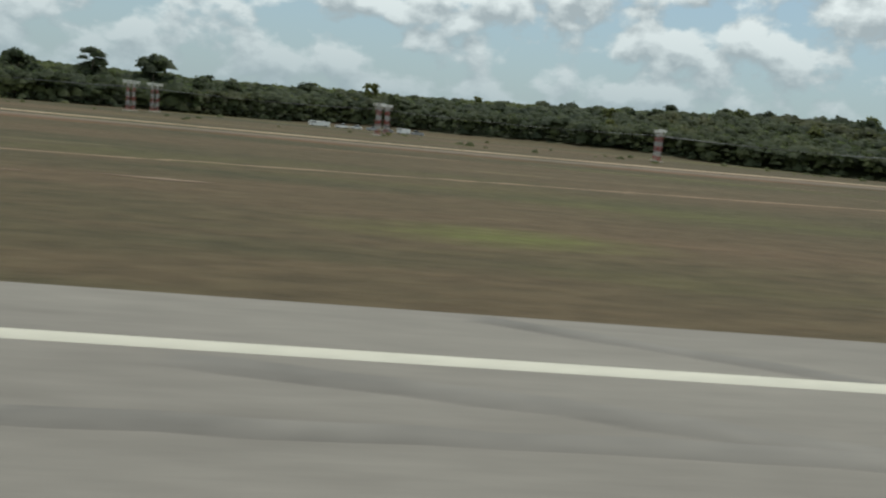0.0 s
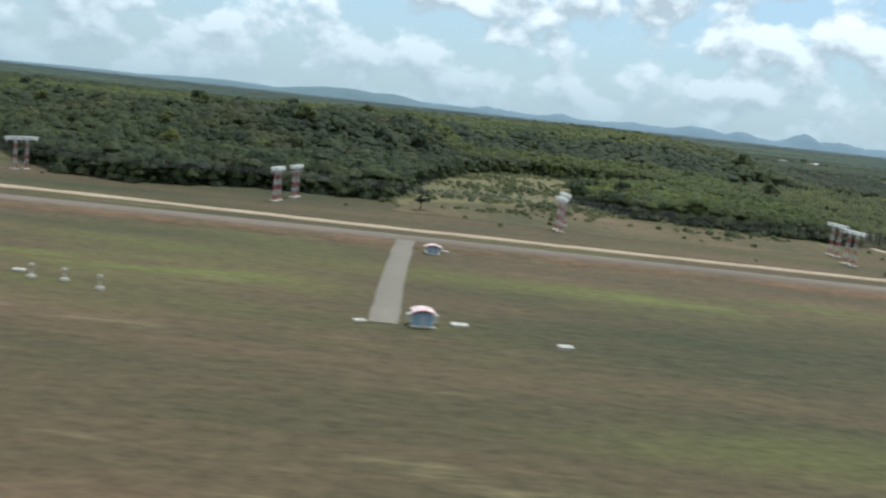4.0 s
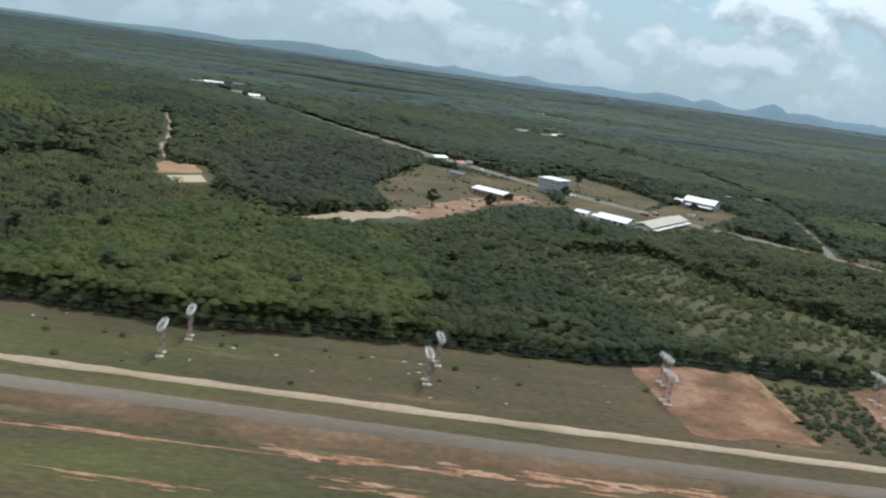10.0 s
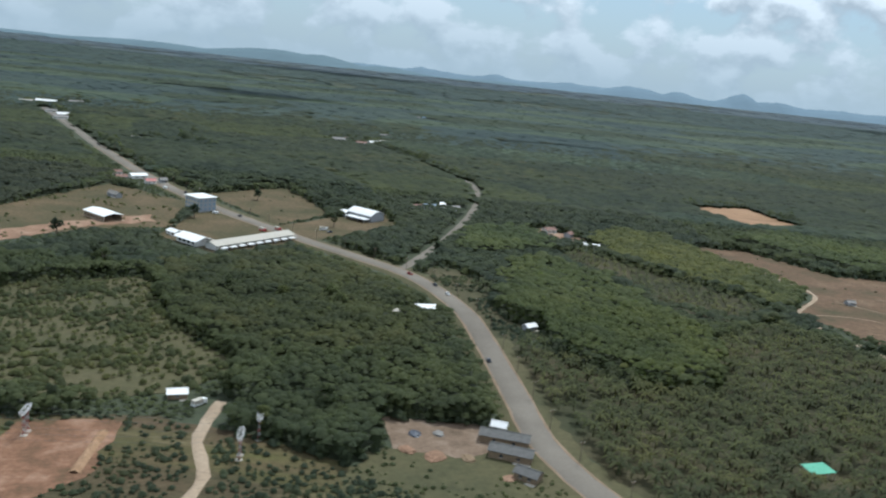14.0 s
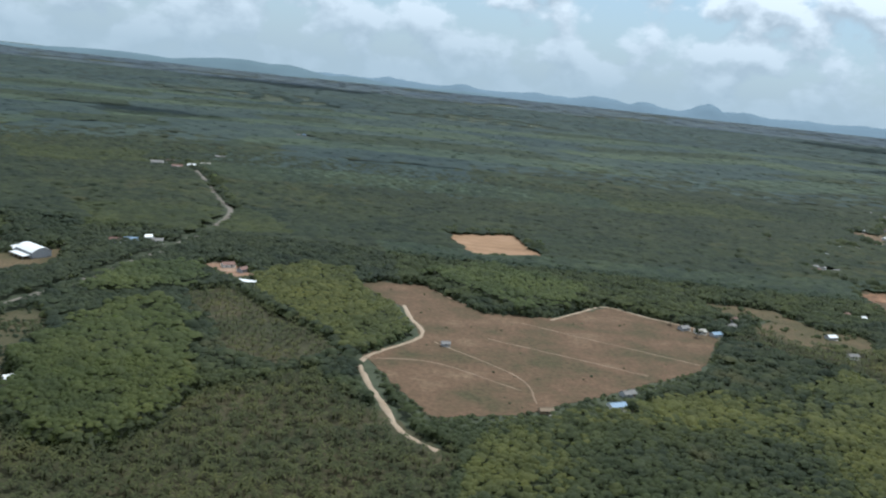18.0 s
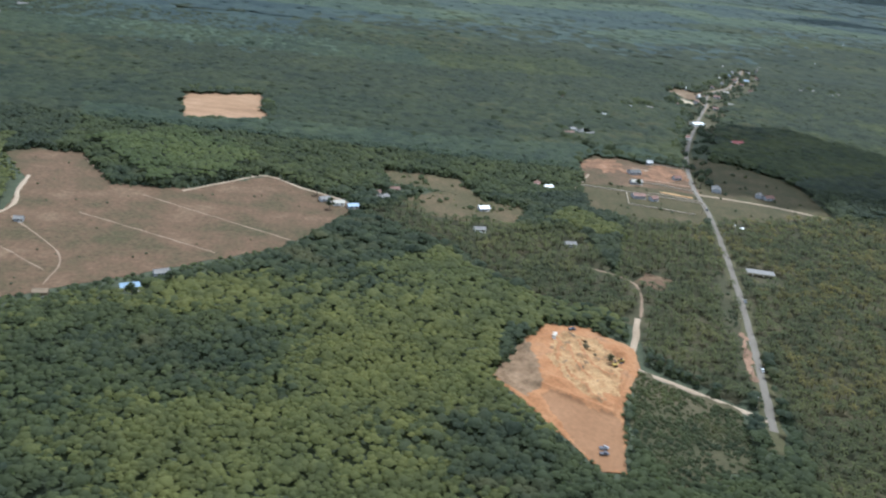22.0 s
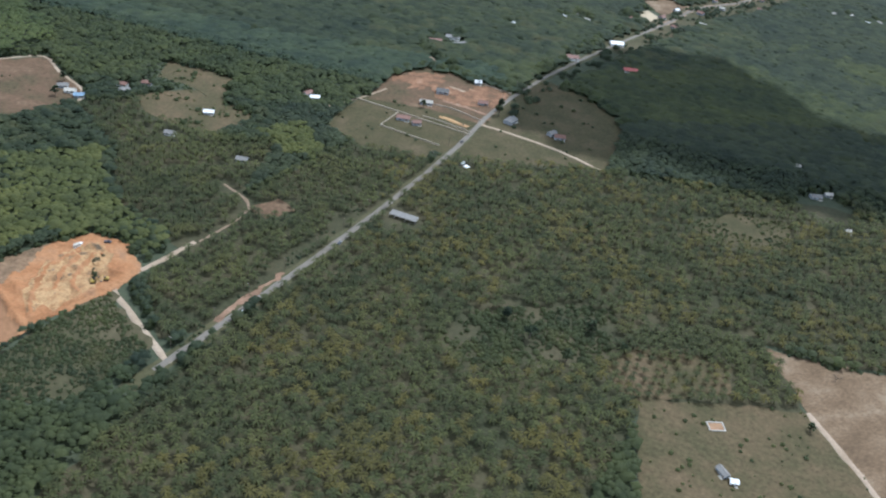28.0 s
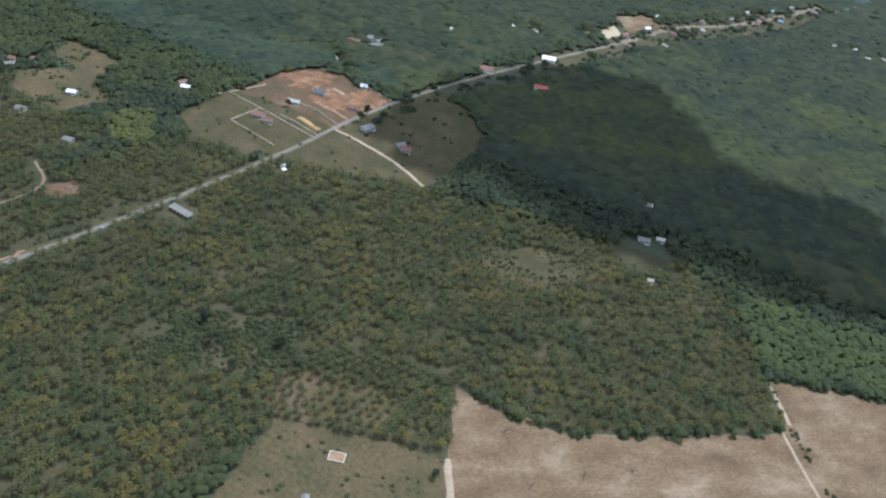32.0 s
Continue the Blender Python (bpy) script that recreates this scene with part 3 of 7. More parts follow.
CLEARING_STAND = [(168, 160), (173, 182), (186, 198), (200, 190), (209, 153), (209, 132), (193, 138), (178, 143)]
HILL_WEST = [(-60, 290), (30, 400), (100, 425), (166, 380), (218, 295), (225, 266), (150, 258), (60, 262)]
HILL_BEHIND = [(160, 440), (150, 570), (178, 580), (206, 485), (203, 412)]
HILL_SMOOTH = [(235, 424), (319, 446), (338, 393), (290, 376), (262, 345)]
GREY_GROVE = [(262, 300), (277, 400), (338, 405), (338, 290), (313, 214), (296, 230), (292, 248), (276, 284)]
ROAD_TREES = [(262, 640), (325, 475), (376, 400), (402, 362), (392, 380), (420, 418), (452, 362), (478, 350), (455, 430), (391, 520), (301, 655)]
# a band of shade below the hill stand, laid in as darker leaves
SHADE_BELT = [(-60, 236), (60, 262), (150, 258), (225, 262), (222, 238), (150, 226), (60, 228)]
ROAD_WOOD = [(457, 153), (457, 171), (486, 178), (505, 197), (504, 224), (513, 200), (517, 168), (510, 154), (488, 153)]
HOUSE_CLEARING = [(493, 272), (500, 287), (511, 268), (513, 240), (519, 226), (525, 222), (528, 214), (521, 207), (513, 209), (508, 232)]
LANE_STAND = [(503, 312), (508, 340), (518, 356), (536, 361), (542, 345), (542, 325), (525, 311), (510, 302)]
BURNT = [(540, 322), (552, 335), (560, 330), (578, 308), (601, 284), (611, 263), (588, 248), (574, 254), (560, 286), (548, 302)]
HOUSE_YARD = [(535, 369), (545, 377), (561, 358), (553, 351)]
BLOCK_LOTS = [(838, 343), (852, 360), (873, 338), (897, 350), (904, 334), (875, 331), (857, 330)]
BLOCK_DOWNS = [(1034, 594), (1149, 697), (1200, 620), (1146, 573), (1097, 518), (1076, 551)]
BLOCK_ROWS = [(1100, 505), (1146, 564), (1145, 517), (1110, 484)]
BLOCK_CORNER = [(1118, 399), (1161, 403), (1230, 418), (1300, 430), (1300, 402), (1200, 376), (1162, 366), (1139, 357), (1127, 377)]
PALM_SCRUB = [(950, 246), (958, 262), (972, 272), (988, 281), (1002, 282), (1003, 264), (999, 252), (978, 243), (964, 235)]
PALM_ROWS = [(1004, 258), (1010, 267), (1023, 272), (1041, 270), (1040, 256), (1016, 242), (1005, 245)]
YELLOW_PLOT = [(1023, 360), (1041, 377), (1066, 380), (1060, 352), (1031, 347)]
BLOCK_GREEN = [(660, 228), (691, 236), (717, 255), (745, 268), (772, 280), (797, 300), (801, 287), (814, 274), (827, 264), (843, 258), (856, 250), (857, 238), (846, 236), (836, 240), (812, 240), (809, 218), (822, 185), (812, 130), (719, 112), (640, 120), (650, 200)]
PALMS_EAST = [(888, 205), (908, 300), (920, 368), (985, 386), (1085, 405), (1118, 399), (1127, 377), (1138, 356), (1146, 343), (1149, 335.5), (1145, 328.5), (1123, 312), (1107, 301.5), (1092, 291), (1081, 287.8), (1051, 287), (1064, 256), (1050, 250), (1014, 236), (1000, 180), (1010, 110), (880, 110), (884, 170)]
PALM_EDGE = [(1004, 262), (1020, 262), (1052, 288), (1040, 292), (1004, 275)]
PALMS_LANE = [(856, 232), (858, 290), (880, 368), (915, 354), (905, 300), (889, 222), (876, 208)]
PALMS_WEST = [(757, 330), (775, 346), (830, 330), (850, 340), (858, 292), (857, 251), (843, 259), (827, 265), (814, 275), (800, 300)]
PALMS_TOWN = [(490, 268), (508, 240), (517, 205), (521, 172), (525, 148), (536, 124), (552, 98), (600, 108), (640, 140), (648, 198), (600, 250), (580, 228), (574, 222), (571, 198), (563, 182), (546, 181), (531, 196), (518, 212), (513, 238), (515, 262)]
PALMS_EDGE = [(210, 137), (243, 130), (270, 127), (283, 126), (280, 142), (279, 161), (285, 180), (295, 203), (316, 200), (318, 212), (300, 226), (288, 233), (277, 232), (262, 250), (240, 258), (222, 236), (212, 200), (210, 165)]

fields = [
    ("airfield_grass", AIRFIELD, "airfield", 0.0, "dry brown airfield grass with green and yellow patches"),
    ("scrub_clearing", SCRUB_CLEARING, "drygrass", 0.02, "clearing with straw-yellow scrub grass"),
    ("old_field", OLD_FIELD, "meadow", 0.02, "brown overgrown field between woods"),
    ("young_plantation_ground", YOUNG_TREES, "olive", 0.02, "olive grass under rows of young trees"),
    ("grass_plot", GRASS_PLOT, "meadow", 0.02, "brown grass plot beside the works"),
    ("stubble_field", STUBBLE, "meadow", 0.02, "tan stubble field along the road"),
    ("works_yard", WORKS_YARD, "meadow", 0.03, "trodden brown yard round the works"),
    ("red_yard", RED_YARD, "yardsoil", 0.03, "bare red yard with heaps of rubble"),
    ("red_plot", RED_PLOT, "weedysoil", 0.03, "levelled plot of rough red soil"),
    ("red_plot", RED_PLOT_WEST, "weedysoil", 0.03, "levelled plot of rough red soil"),
    ("tilled_plot", TILLED_PLOT, "plotsoil", 0.03, "orange tilled plot among the trees"),
    ("big_field", BIG_FIELD, "brownfield", 0.02, "wide brown field crossed by tracks"),
    ("meadow", MEADOW, "meadow", 0.02, "brown meadow beside farmhouses"),
    ("far_meadow", FAR_MEADOW, "meadow", 0.02, "brown meadow among palms"),
    ("quarry_pit", PIT, "orangesoil", 0.03, "dug-out orange earth pit"),
    ("palm_clearing", [(863, 286), (871, 297), (880, 292), (873, 282)], "brownfield", 0.02, "small brown clearing among palms"),
    ("building_site", BUILDING_SITE, "brownfield", 0.03, "levelled brown building site"),
    ("house_lots", HOUSE_LOTS, "lotgrass", 0.02, "grassy house lots with low walls"),
    ("road_lots", ROAD_LOTS, "lotgrass", 0.02, "dull grass lots beside the road"),
    ("bare_field", BARE_FIELD, "tansoil", 0.03, "tan cleared field with harrow marks"),
    ("house_clearing", HOUSE_CLEARING, "scrub", 0.02, "brown scrubby clearing beside the road"),
    ("palm_glade", PALM_GLADE, "meadow", 0.02, "grassy glade beside the palms"),
    ("yellow_plot", YELLOW_PLOT, "lotgrass", 0.02, "small olive-brown plot among the palms"),
    ("house_yard", HOUSE_YARD, "redsoil", 0.03, "bare red house yard among trees"),
    ("pond_field", POND_FIELD, "tansoil", 0.03, "tan field beside the village"),
]
for k, (name, poly, mat, z, label) in enumerate(fields):
    patch(name, poly, z, mat, label, seed=k + 3)

# runway with its edge line
runway = put("runway", [(-420, -14, 0.02), (420, -14, 0.02), (420, 12.9, 0.02), (-420, 12.9, 0.02), (-420, -14.1, -0.05), (420, -14.1, -0.05), (420, 13.0, -0.05), (-420, 13.0, -0.05)],
             [(0, 1, 2, 3), (0, 4, 5, 1), (1, 5, 6, 2), (2, 6, 7, 3), (3, 7, 4, 0)], "runway")
tagged(runway, "pale grey grooved runway with dark tyre marks", "runway", kind="structure")
strip("runway_edge_line", [(-420, 10.18), (0, 10.18), (420, 10.18)], 0.42, 0.026, "linepaint", "worn white painted runway edge line", "marking", 0.01, step=20)
strip("perimeter_verge", [(x, y - 3.6) for x, y in GREY_ROAD], 6.0, 0.03, "brownfield", "worn reddish-brown verge of the perimeter road", "ground", 1.3)
strip("perimeter_road", GREY_ROAD, 3.5, 0.05, "oldasphalt", "grey perimeter road along the airfield", "road", 0.12)
strip("dirt_road", DIRT_ROAD, 1.9, 0.06, "dirtroad", "tan dirt road outside the airfield", "road", 0.25)
strip("road_verge", TOWN_ROAD[3:-2], 13, 0.035, "olive", "rough olive-brown verge of the asphalt road", "ground", 0.9)
strip("road_verge", MAIN_ROAD, 5.4, 0.035, "olive", "rough olive-brown verge of the asphalt road", "ground", 0.6)
strip("main_road", MAIN_ROAD[1:], 2.3, 0.07, "asphalt", "grey asphalt road between palm plantations", "road", 0.2)
strip("town_road", TOWN_ROAD, 5.6, 0.07, "asphalt", "grey asphalt road past the works", "road", 0.2)
for side in (-1, 1):
    # worn pale shoulders on both sides of the town road
    run = curve_through(TOWN_ROAD[2:-3], 8.0)
    way = np.gradient(run, axis=0)
    way /= np.linalg.norm(way, axis=1)[:, None]
    strip("road_shoulder", [tuple(p) for p in run + side * 3.05 * np.stack([-way[:, 1], way[:, 0]], 1)], 0.55, 0.062, "rut", "pale worn shoulder of the asphalt road", "road", 0.12)
strip("fork_road", FORK_ROAD, 3.0, 0.06, "asphalt", "narrow grey side road through the woods", "road", 0.2)
strip("quarry_lane", LANE, 1.8, 0.06, "dirtroad", "pale lane past the pit", "road", 0.25)
strip("grove_path", GROVE_PATH, 1.0, 0.07, "rut", "broken pale path among palms", "path", 0.35)
strip("field_lane", FIELD_LANE, 1.3, 0.06, "dirtroad", "pale farm lane along the field", "road", 0.2)
strip("field_track", FIELD_TRACK, 1.6, 0.05, "dirtroad", "pale earth track into the field", "road", 0.3)
strip("side_track", SIDE_TRACK, 1.4, 0.05, "dirtroad", "tan side track to the woods", "road", 0.3)
strip("yard_track", YARD_TRACK, 2.0, 0.05, "dirtroad", "tan track to the farm truck", "road", 0.3)
strip("field_track", [(1139, 356), (1147, 344), (1151, 336.5)], 1.3, 0.06, "dirtroad", "pale track at the field's corner", "road", 0.35)
strip("hut_path", [(139.2, 94.5), (139, 75), (139.2, 56)], 2.0, 0.042, "asphalt", "grey path between equipment huts", "path", 0.08)

# ---- woods ----
VILLAGE = [(921, 432), (935, 488), (958, 562), (978, 612), (992, 650), (1002, 690), (1022, 718), (1037, 738), (1062, 790), (1090, 852), (1112, 838), (1089, 767), (1064, 715), (1048, 693), (1029, 667), (1015, 630), (1000, 594), (979, 544), (952, 478), (934, 424)]
CLEAR = [f[1] for f in fields if f[0] != "young_plantation_ground"] + [VILLAGE]
ROADS = [(DIRT_ROAD, 3), (GREY_ROAD, 3), (MAIN_ROAD, 1.6), (TOWN_ROAD, 6.5), (FORK_ROAD, 2.8), (LANE, 3.0), (FIELD_LANE, 2.5), (FIELD_TRACK, 3), (SIDE_TRACK, 3), (YARD_TRACK, 3), (GROVE_PATH, 1.6), (FORK_ROAD[-5:], 5.5)]
# places before which trees are lowered to keep them in the camera's view
SIGHT_BELTS = []
OPEN_SPOTS = []  # (x, y, radius) round houses


def crown_template(rng, cards, seg=5, rings=((0.0, 0.95), (0.62, 0.6), (0.98, -0.15)), flat=0.75, leaf=(0.2, 0.36)):
    """A crown of radius 1: a softly lumpy core and loose leaf clumps that break its outline."""
    v, f = [(0, 0, rings[0][1] * flat)], []
    for r, z in rings[1:]:
        for s in range(seg):
            a = 2 * math.pi * (s + rng.uniform(-0.2, 0.2)) / seg
            k = rng.uniform(0.82, 1.12)
            v.append((r * k * math.cos(a), r * k * math.sin(a), z * flat + rng.uniform(-0.1, 0.1)))
    for s in range(seg):
        f.append((0, 1 + s, 1 + (s + 1) % seg))
    for k in range(len(rings) - 2):
        for s in range(seg):
            a, b, c, d = 1 + k * seg + s, 1 + k * seg + (s + 1) % seg, 1 + (k + 1) * seg + s, 1 + (k + 1) * seg + (s + 1) % seg
            f += [(a, c, d), (a, d, b)]
    for _ in range(cards):
        a, h = rng.uniform(0, 2 * math.pi), rng.uniform(-0.3, 1.0)
        r = math.sqrt(max(0.0, 1 - max(h, 0) ** 2)) * rng.uniform(0.75, 1.08)
        c = np.array([r * math.cos(a), r * math.sin(a), h * flat])
        nrm = c + rng.normal(0, 0.4, 3) + (0, 0, 0.3)
        nrm /= np.linalg.norm(nrm)
        t = np.cross(nrm, rng.normal(0, 1, 3))
        t /= np.linalg.norm(t) + 1e-9
        u = np.cross(nrm, t)
        s = rng.uniform(*leaf)
        n0 = len(v)
        for p, q in ((1, 0.1), (0.15, 0.9), (-0.95, -0.1), (-0.1, -0.8)):
            v.append(tuple(c + s * (p * rng.uniform(0.7, 1.2) * t + q * rng.uniform(0.7, 1.2) * u) + nrm * rng.uniform(-0.06, 0.1)))
        f += [(n0, n0 + 1, n0 + 2), (n0, n0 + 2, n0 + 3)]
    return np.array(v), np.array(f)


def palm_template(rng, fronds=11, tall=1.0):
    """A palm of frond length 1 on a stub of trunk."""
    v, f = [], []
    for s in range(4):
        a = math.pi / 2 * s
        v += [(0.09 * math.cos(a), 0.09 * math.sin(a), -tall), (0.07 * math.cos(a), 0.07 * math.sin(a), 0)]
    for s in range(4):
        a, b = 2 * s, 2 * ((s + 1) % 4)
        f += [(a, b, b + 1), (a, b + 1, a + 1)]
    for k in range(fronds):
        a = 2 * math.pi * (k + rng.uniform(-0.3, 0.3)) / fronds
        lift = rng.uniform(0.25, 0.75) if k % 2 else rng.uniform(-0.1, 0.35)
        d, w = np.array([math.cos(a), math.sin(a)]), np.array([-math.sin(a), math.cos(a)])
        n0 = len(v)
        for r, z, half in ((0.05, 0.0, 0.03), (0.55, lift * 0.62, 0.15), (1.0, lift * 0.62 - 0.35, 0.03)):
            v += [(*(d * r + w * half), z - 0.05), (*(d * r - w * half), z - 0.05)]
        for i in (0, 2):
            f += [(n0 + i, n0 + i + 1, n0 + i + 3), (n0 + i, n0 + i + 3, n0 + i + 2)]
    return np.array(v), np.array(f)


def sow(name, x, y, z, size, templates, mat, label, category="woods", rng=None, squash=(0.85, 1.2)):
    """Many crowns joined into one mesh: each a turned, stretched copy of a template."""
    if not len(x):
        return
    V, F, base = [], [], 0
    pick = rng.integers(0, len(templates), len(x))
    for k, (tv, tf) in enumerate(templates):
        i = np.flatnonzero(pick == k)
        if not len(i):
            continue
        a = rng.uniform(0, 2 * np.pi, len(i))
        s, h = size[i], size[i] * rng.uniform(*squash, len(i))
        c, d = np.cos(a) * s, np.sin(a) * s
        vx = tv[None, :, 0] * c[:, None] - tv[None, :, 1] * d[:, None] + x[i][:, None]
        vy = tv[None, :, 0] * d[:, None] + tv[None, :, 1] * c[:, None] + y[i][:, None]
        vz = tv[None, :, 2] * h[:, None] + z[i][:, None]
        V.append(np.stack([vx, vy, vz], -1).reshape(-1, 3))
        F.append((tf[None] + (base + np.arange(len(i)) * len(tv))[:, None, None]).reshape(-1, 3))
        base += len(i) * len(tv)
    return tagged(put(name, np.concatenate(V), np.concatenate(F), mat, None, templates is not PALM), label, category, kind="stuff")


def scatter(x0, x1, y0, y1, step, rng, jitter=0.42):
    gx, gy = np.meshgrid(np.arange(x0, x1, step), np.arange(y0, y1, step))
    gx = gx + (np.arange(len(gx)) % 2)[:, None] * step / 2
    x, y = gx.ravel(), gy.ravel()
    return x + rng.uniform(-jitter, jitter, len(x)) * step, y + rng.uniform(-jitter, jitter, len(x)) * step


def plot_id(x, y):
    """A patchwork of stands: each point gets the number of its stand."""
    u = x * 0.94 + y * 0.34 + 30 * np.sin(y * 0.011) + 14 * np.sin(x * 0.031)
    w = -x * 0.34 + y * 0.94 + 34 * np.sin(x * 0.009) + 12 * np.sin(y * 0.027)
    cy = np.floor(w / 92)
    cx = np.floor((u + 57 * (cy % 3)) / 150)
    return ((cx * 7919 + cy * 104729) % 101).astype(int)


PALM_BLOCKS = [PALMS_EAST, PALMS_LANE, PALMS_WEST, PALMS_TOWN, BURNT, PALMS_EDGE]
STANDS = [(TALL_STAND, "fresh", 1.3), (CLEARING_STAND, "fresh", 0.85), (HILL_WEST, "fresh", 0.95), (HILL_BEHIND, "fresh", 0.8), (HILL_SMOOTH, "warm", 0.8), (GREY_GROVE, "greyish", 1.1), (BLOCK_DARK, "smooth", 1.8), (BLOCK_CORNER, "smooth", 1.0), (BLOCK_FRESH, "fresh", 1.5), (BLOCK_YELLOW, "bright", 1.1), (LANE_STAND, "smooth", 1.4), (ROAD_WOOD, "warm", 1.25), (ROAD_TREES, "dark", 1.5), (SHADE_BELT, "dark", 1.1)]
BRIGHT_BLOCKS = [BLOCK_FRESH, BLOCK_YELLOW, BLOCK_GREEN, BLOCK_LOTS]


def wooded(x, y, margin=0.0):
    ok = np.ones(len(x), bool)
    for p in CLEAR:
        ok &= ~inside(p, x, y)
    for line, reach in ROADS:
        ok &= ~near_line(line, x, y, reach + margin)
    for sx, sy, r in OPEN_SPOTS:
        ok &= np.hypot(x - sx, y - sy) > r
    return ok


def sight_belt(x, y):
    """Ground before clearings and roads where trees are lowered to fit the camera's view."""
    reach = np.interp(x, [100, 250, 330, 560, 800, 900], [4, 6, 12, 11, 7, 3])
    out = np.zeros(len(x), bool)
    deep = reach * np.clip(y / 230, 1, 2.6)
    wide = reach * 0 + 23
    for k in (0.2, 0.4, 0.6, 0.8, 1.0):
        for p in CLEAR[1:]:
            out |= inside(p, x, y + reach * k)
        for p in SIGHT_BELTS:
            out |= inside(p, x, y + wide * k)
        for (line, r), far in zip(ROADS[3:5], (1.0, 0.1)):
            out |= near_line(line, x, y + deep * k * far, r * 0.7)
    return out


def any_of(polys, x, y):
    c = np.zeros(len(x), bool)
    for p in polys:
        c |= inside(p, x, y)
    return c


# ---- vehicles, houses and other things ----
def wheels(parent, length, width, r):
    for sx in (-0.32, 0.32):
        for sy in (-1, 1):
            bm = rod(bmesh.new(), (sx * length, sy * width * 0.5 - 0.06, r), (sx * length, sy * width * 0.5 + 0.06, r), r, seg=10)
            w = part("wheel", bm, "tyreblack", parent)
            part("rim", rod(bmesh.new(), (sx * length, sy * (width * 0.5 + 0.065) - 0.005, r), (sx * length, sy * (width * 0.5 + 0.065) + 0.005, r), r * 0.55, seg=8), "steel", w)


def vehicle(name, x, y, turn, paintwork, label, category="car", length=2.0, width=0.82, style="car", z=0.08):
    ob = thing(name, (x, y, z), label, category, turn=turn)
    l, w, r = length / 2, width / 2, 0.16
    h = {"car": 0.36, "pickup": 0.42, "van": 0.82, "truck": 0.45}[style]
    part("body", box(bmesh.new(), -l, -w, 0.1, l, w, 0.1 + h, 0.07), paintwork, ob)
    if style == "car":
        part("cabin", box(bmesh.new(), -l * 0.6, -w * 0.88, 0.1 + h - 0.02, l * 0.42, w * 0.88, 0.1 + h + 0.28, 0.1), "glass", ob)
        part("roof", box(bmesh.new(), -l * 0.45, -w * 0.8, 0.1 + h + 0.26, l * 0.25, w * 0.8, 0.1 + h + 0.31, 0.02), paintwork, ob)
    elif style == "pickup":
        part("cabin", box(bmesh.new(), -l * 0.1, -w * 0.9, 0.1 + h - 0.02, l * 0.5, w * 0.9, 0.1 + h + 0.3, 0.08), "glass", ob)
        part("roof", box(bmesh.new(), -l * 0.05, -w * 0.82, 0.1 + h + 0.28, l * 0.4, w * 0.82, 0.1 + h + 0.33, 0.02), paintwork, ob)
        part("load_bed", box(bmesh.new(), -l * 0.95, -w * 0.85, 0.1 + h, -l * 0.18, w * 0.85, 0.1 + h + 0.05), "cardark", ob)
    elif style == "van":
        part("windscreen", box(bmesh.new(), l * 0.93, -w * 0.8, 0.55, l * 1.01, w * 0.8, 0.84, 0.02), "glass", ob)
        for s in (-1, 1):
            part("side_window", box(bmesh.new(), l * 0.3, s * w - 0.012, 0.6, l * 0.8, s * w + 0.012, 0.8), "glass", ob)
    else:
        part("cab", box(bmesh.new(), l * 0.45, -w * 0.95, 0.1 + h - 0.05, l * 0.98, w * 0.95, 0.1 + h + 0.45, 0.07), paintwork, ob)
        part("windscreen", box(bmesh.new(), l * 0.96, -w * 0.8, 0.1 + h + 0.12, l * 1.0, w * 0.8, 0.1 + h + 0.38, 0.01), "glass", ob)
        part("cargo_box", box(bmesh.new(), -l * 0.98, -w, 0.1 + h, l * 0.4, w, 0.1 + h + 0.7, 0.03), "concrete", ob)
    wheels(ob, length, width, r)
    return ob


def gable(bm, w, d, z0, rise, over=0.25, thick=0.08):
    """A pitched roof of two slabs, ridge along x."""
    for s in (-1, 1):
        e = (w / 2 + over, s * (d / 2 + over), z0 - rise * over / (d / 2))
        pts = [(-e[0], e[1], e[2]), (e[0], e[1], e[2]), (e[0], 0, z0 + rise), (-e[0], 0, z0 + rise)]
        lo = [bm.verts.new(p) for p in pts]
        hi = [bm.verts.new((p[0], p[1], p[2] + thick)) for p in pts]
        bm.faces.new(lo), bm.faces.new(hi)
        for i in range(4):
            bm.faces.new((lo[i], lo[(i + 1) % 4], hi[(i + 1) % 4], hi[i]))
    bmesh.ops.recalc_face_normals(bm, faces=bm.faces)
    return bm


def gable_wall(bm, w, d, h, rise):
    box(bm, -w / 2, -d / 2, 0, w / 2, d / 2, h)
    for s in (-1, 1):
        a = [bm.verts.new((s * w / 2 * k, y, z)) for k in (0.96, 1.0) for y, z in ((-d / 2, h), (d / 2, h), (0, h + rise * 0.97))]
        bm.faces.new(a[:3]), bm.faces.new(a[3:])
        for i in range(3):
            bm.faces.new((a[i], a[(i + 1) % 3], a[3 + (i + 1) % 3], a[3 + i]))
    return bm


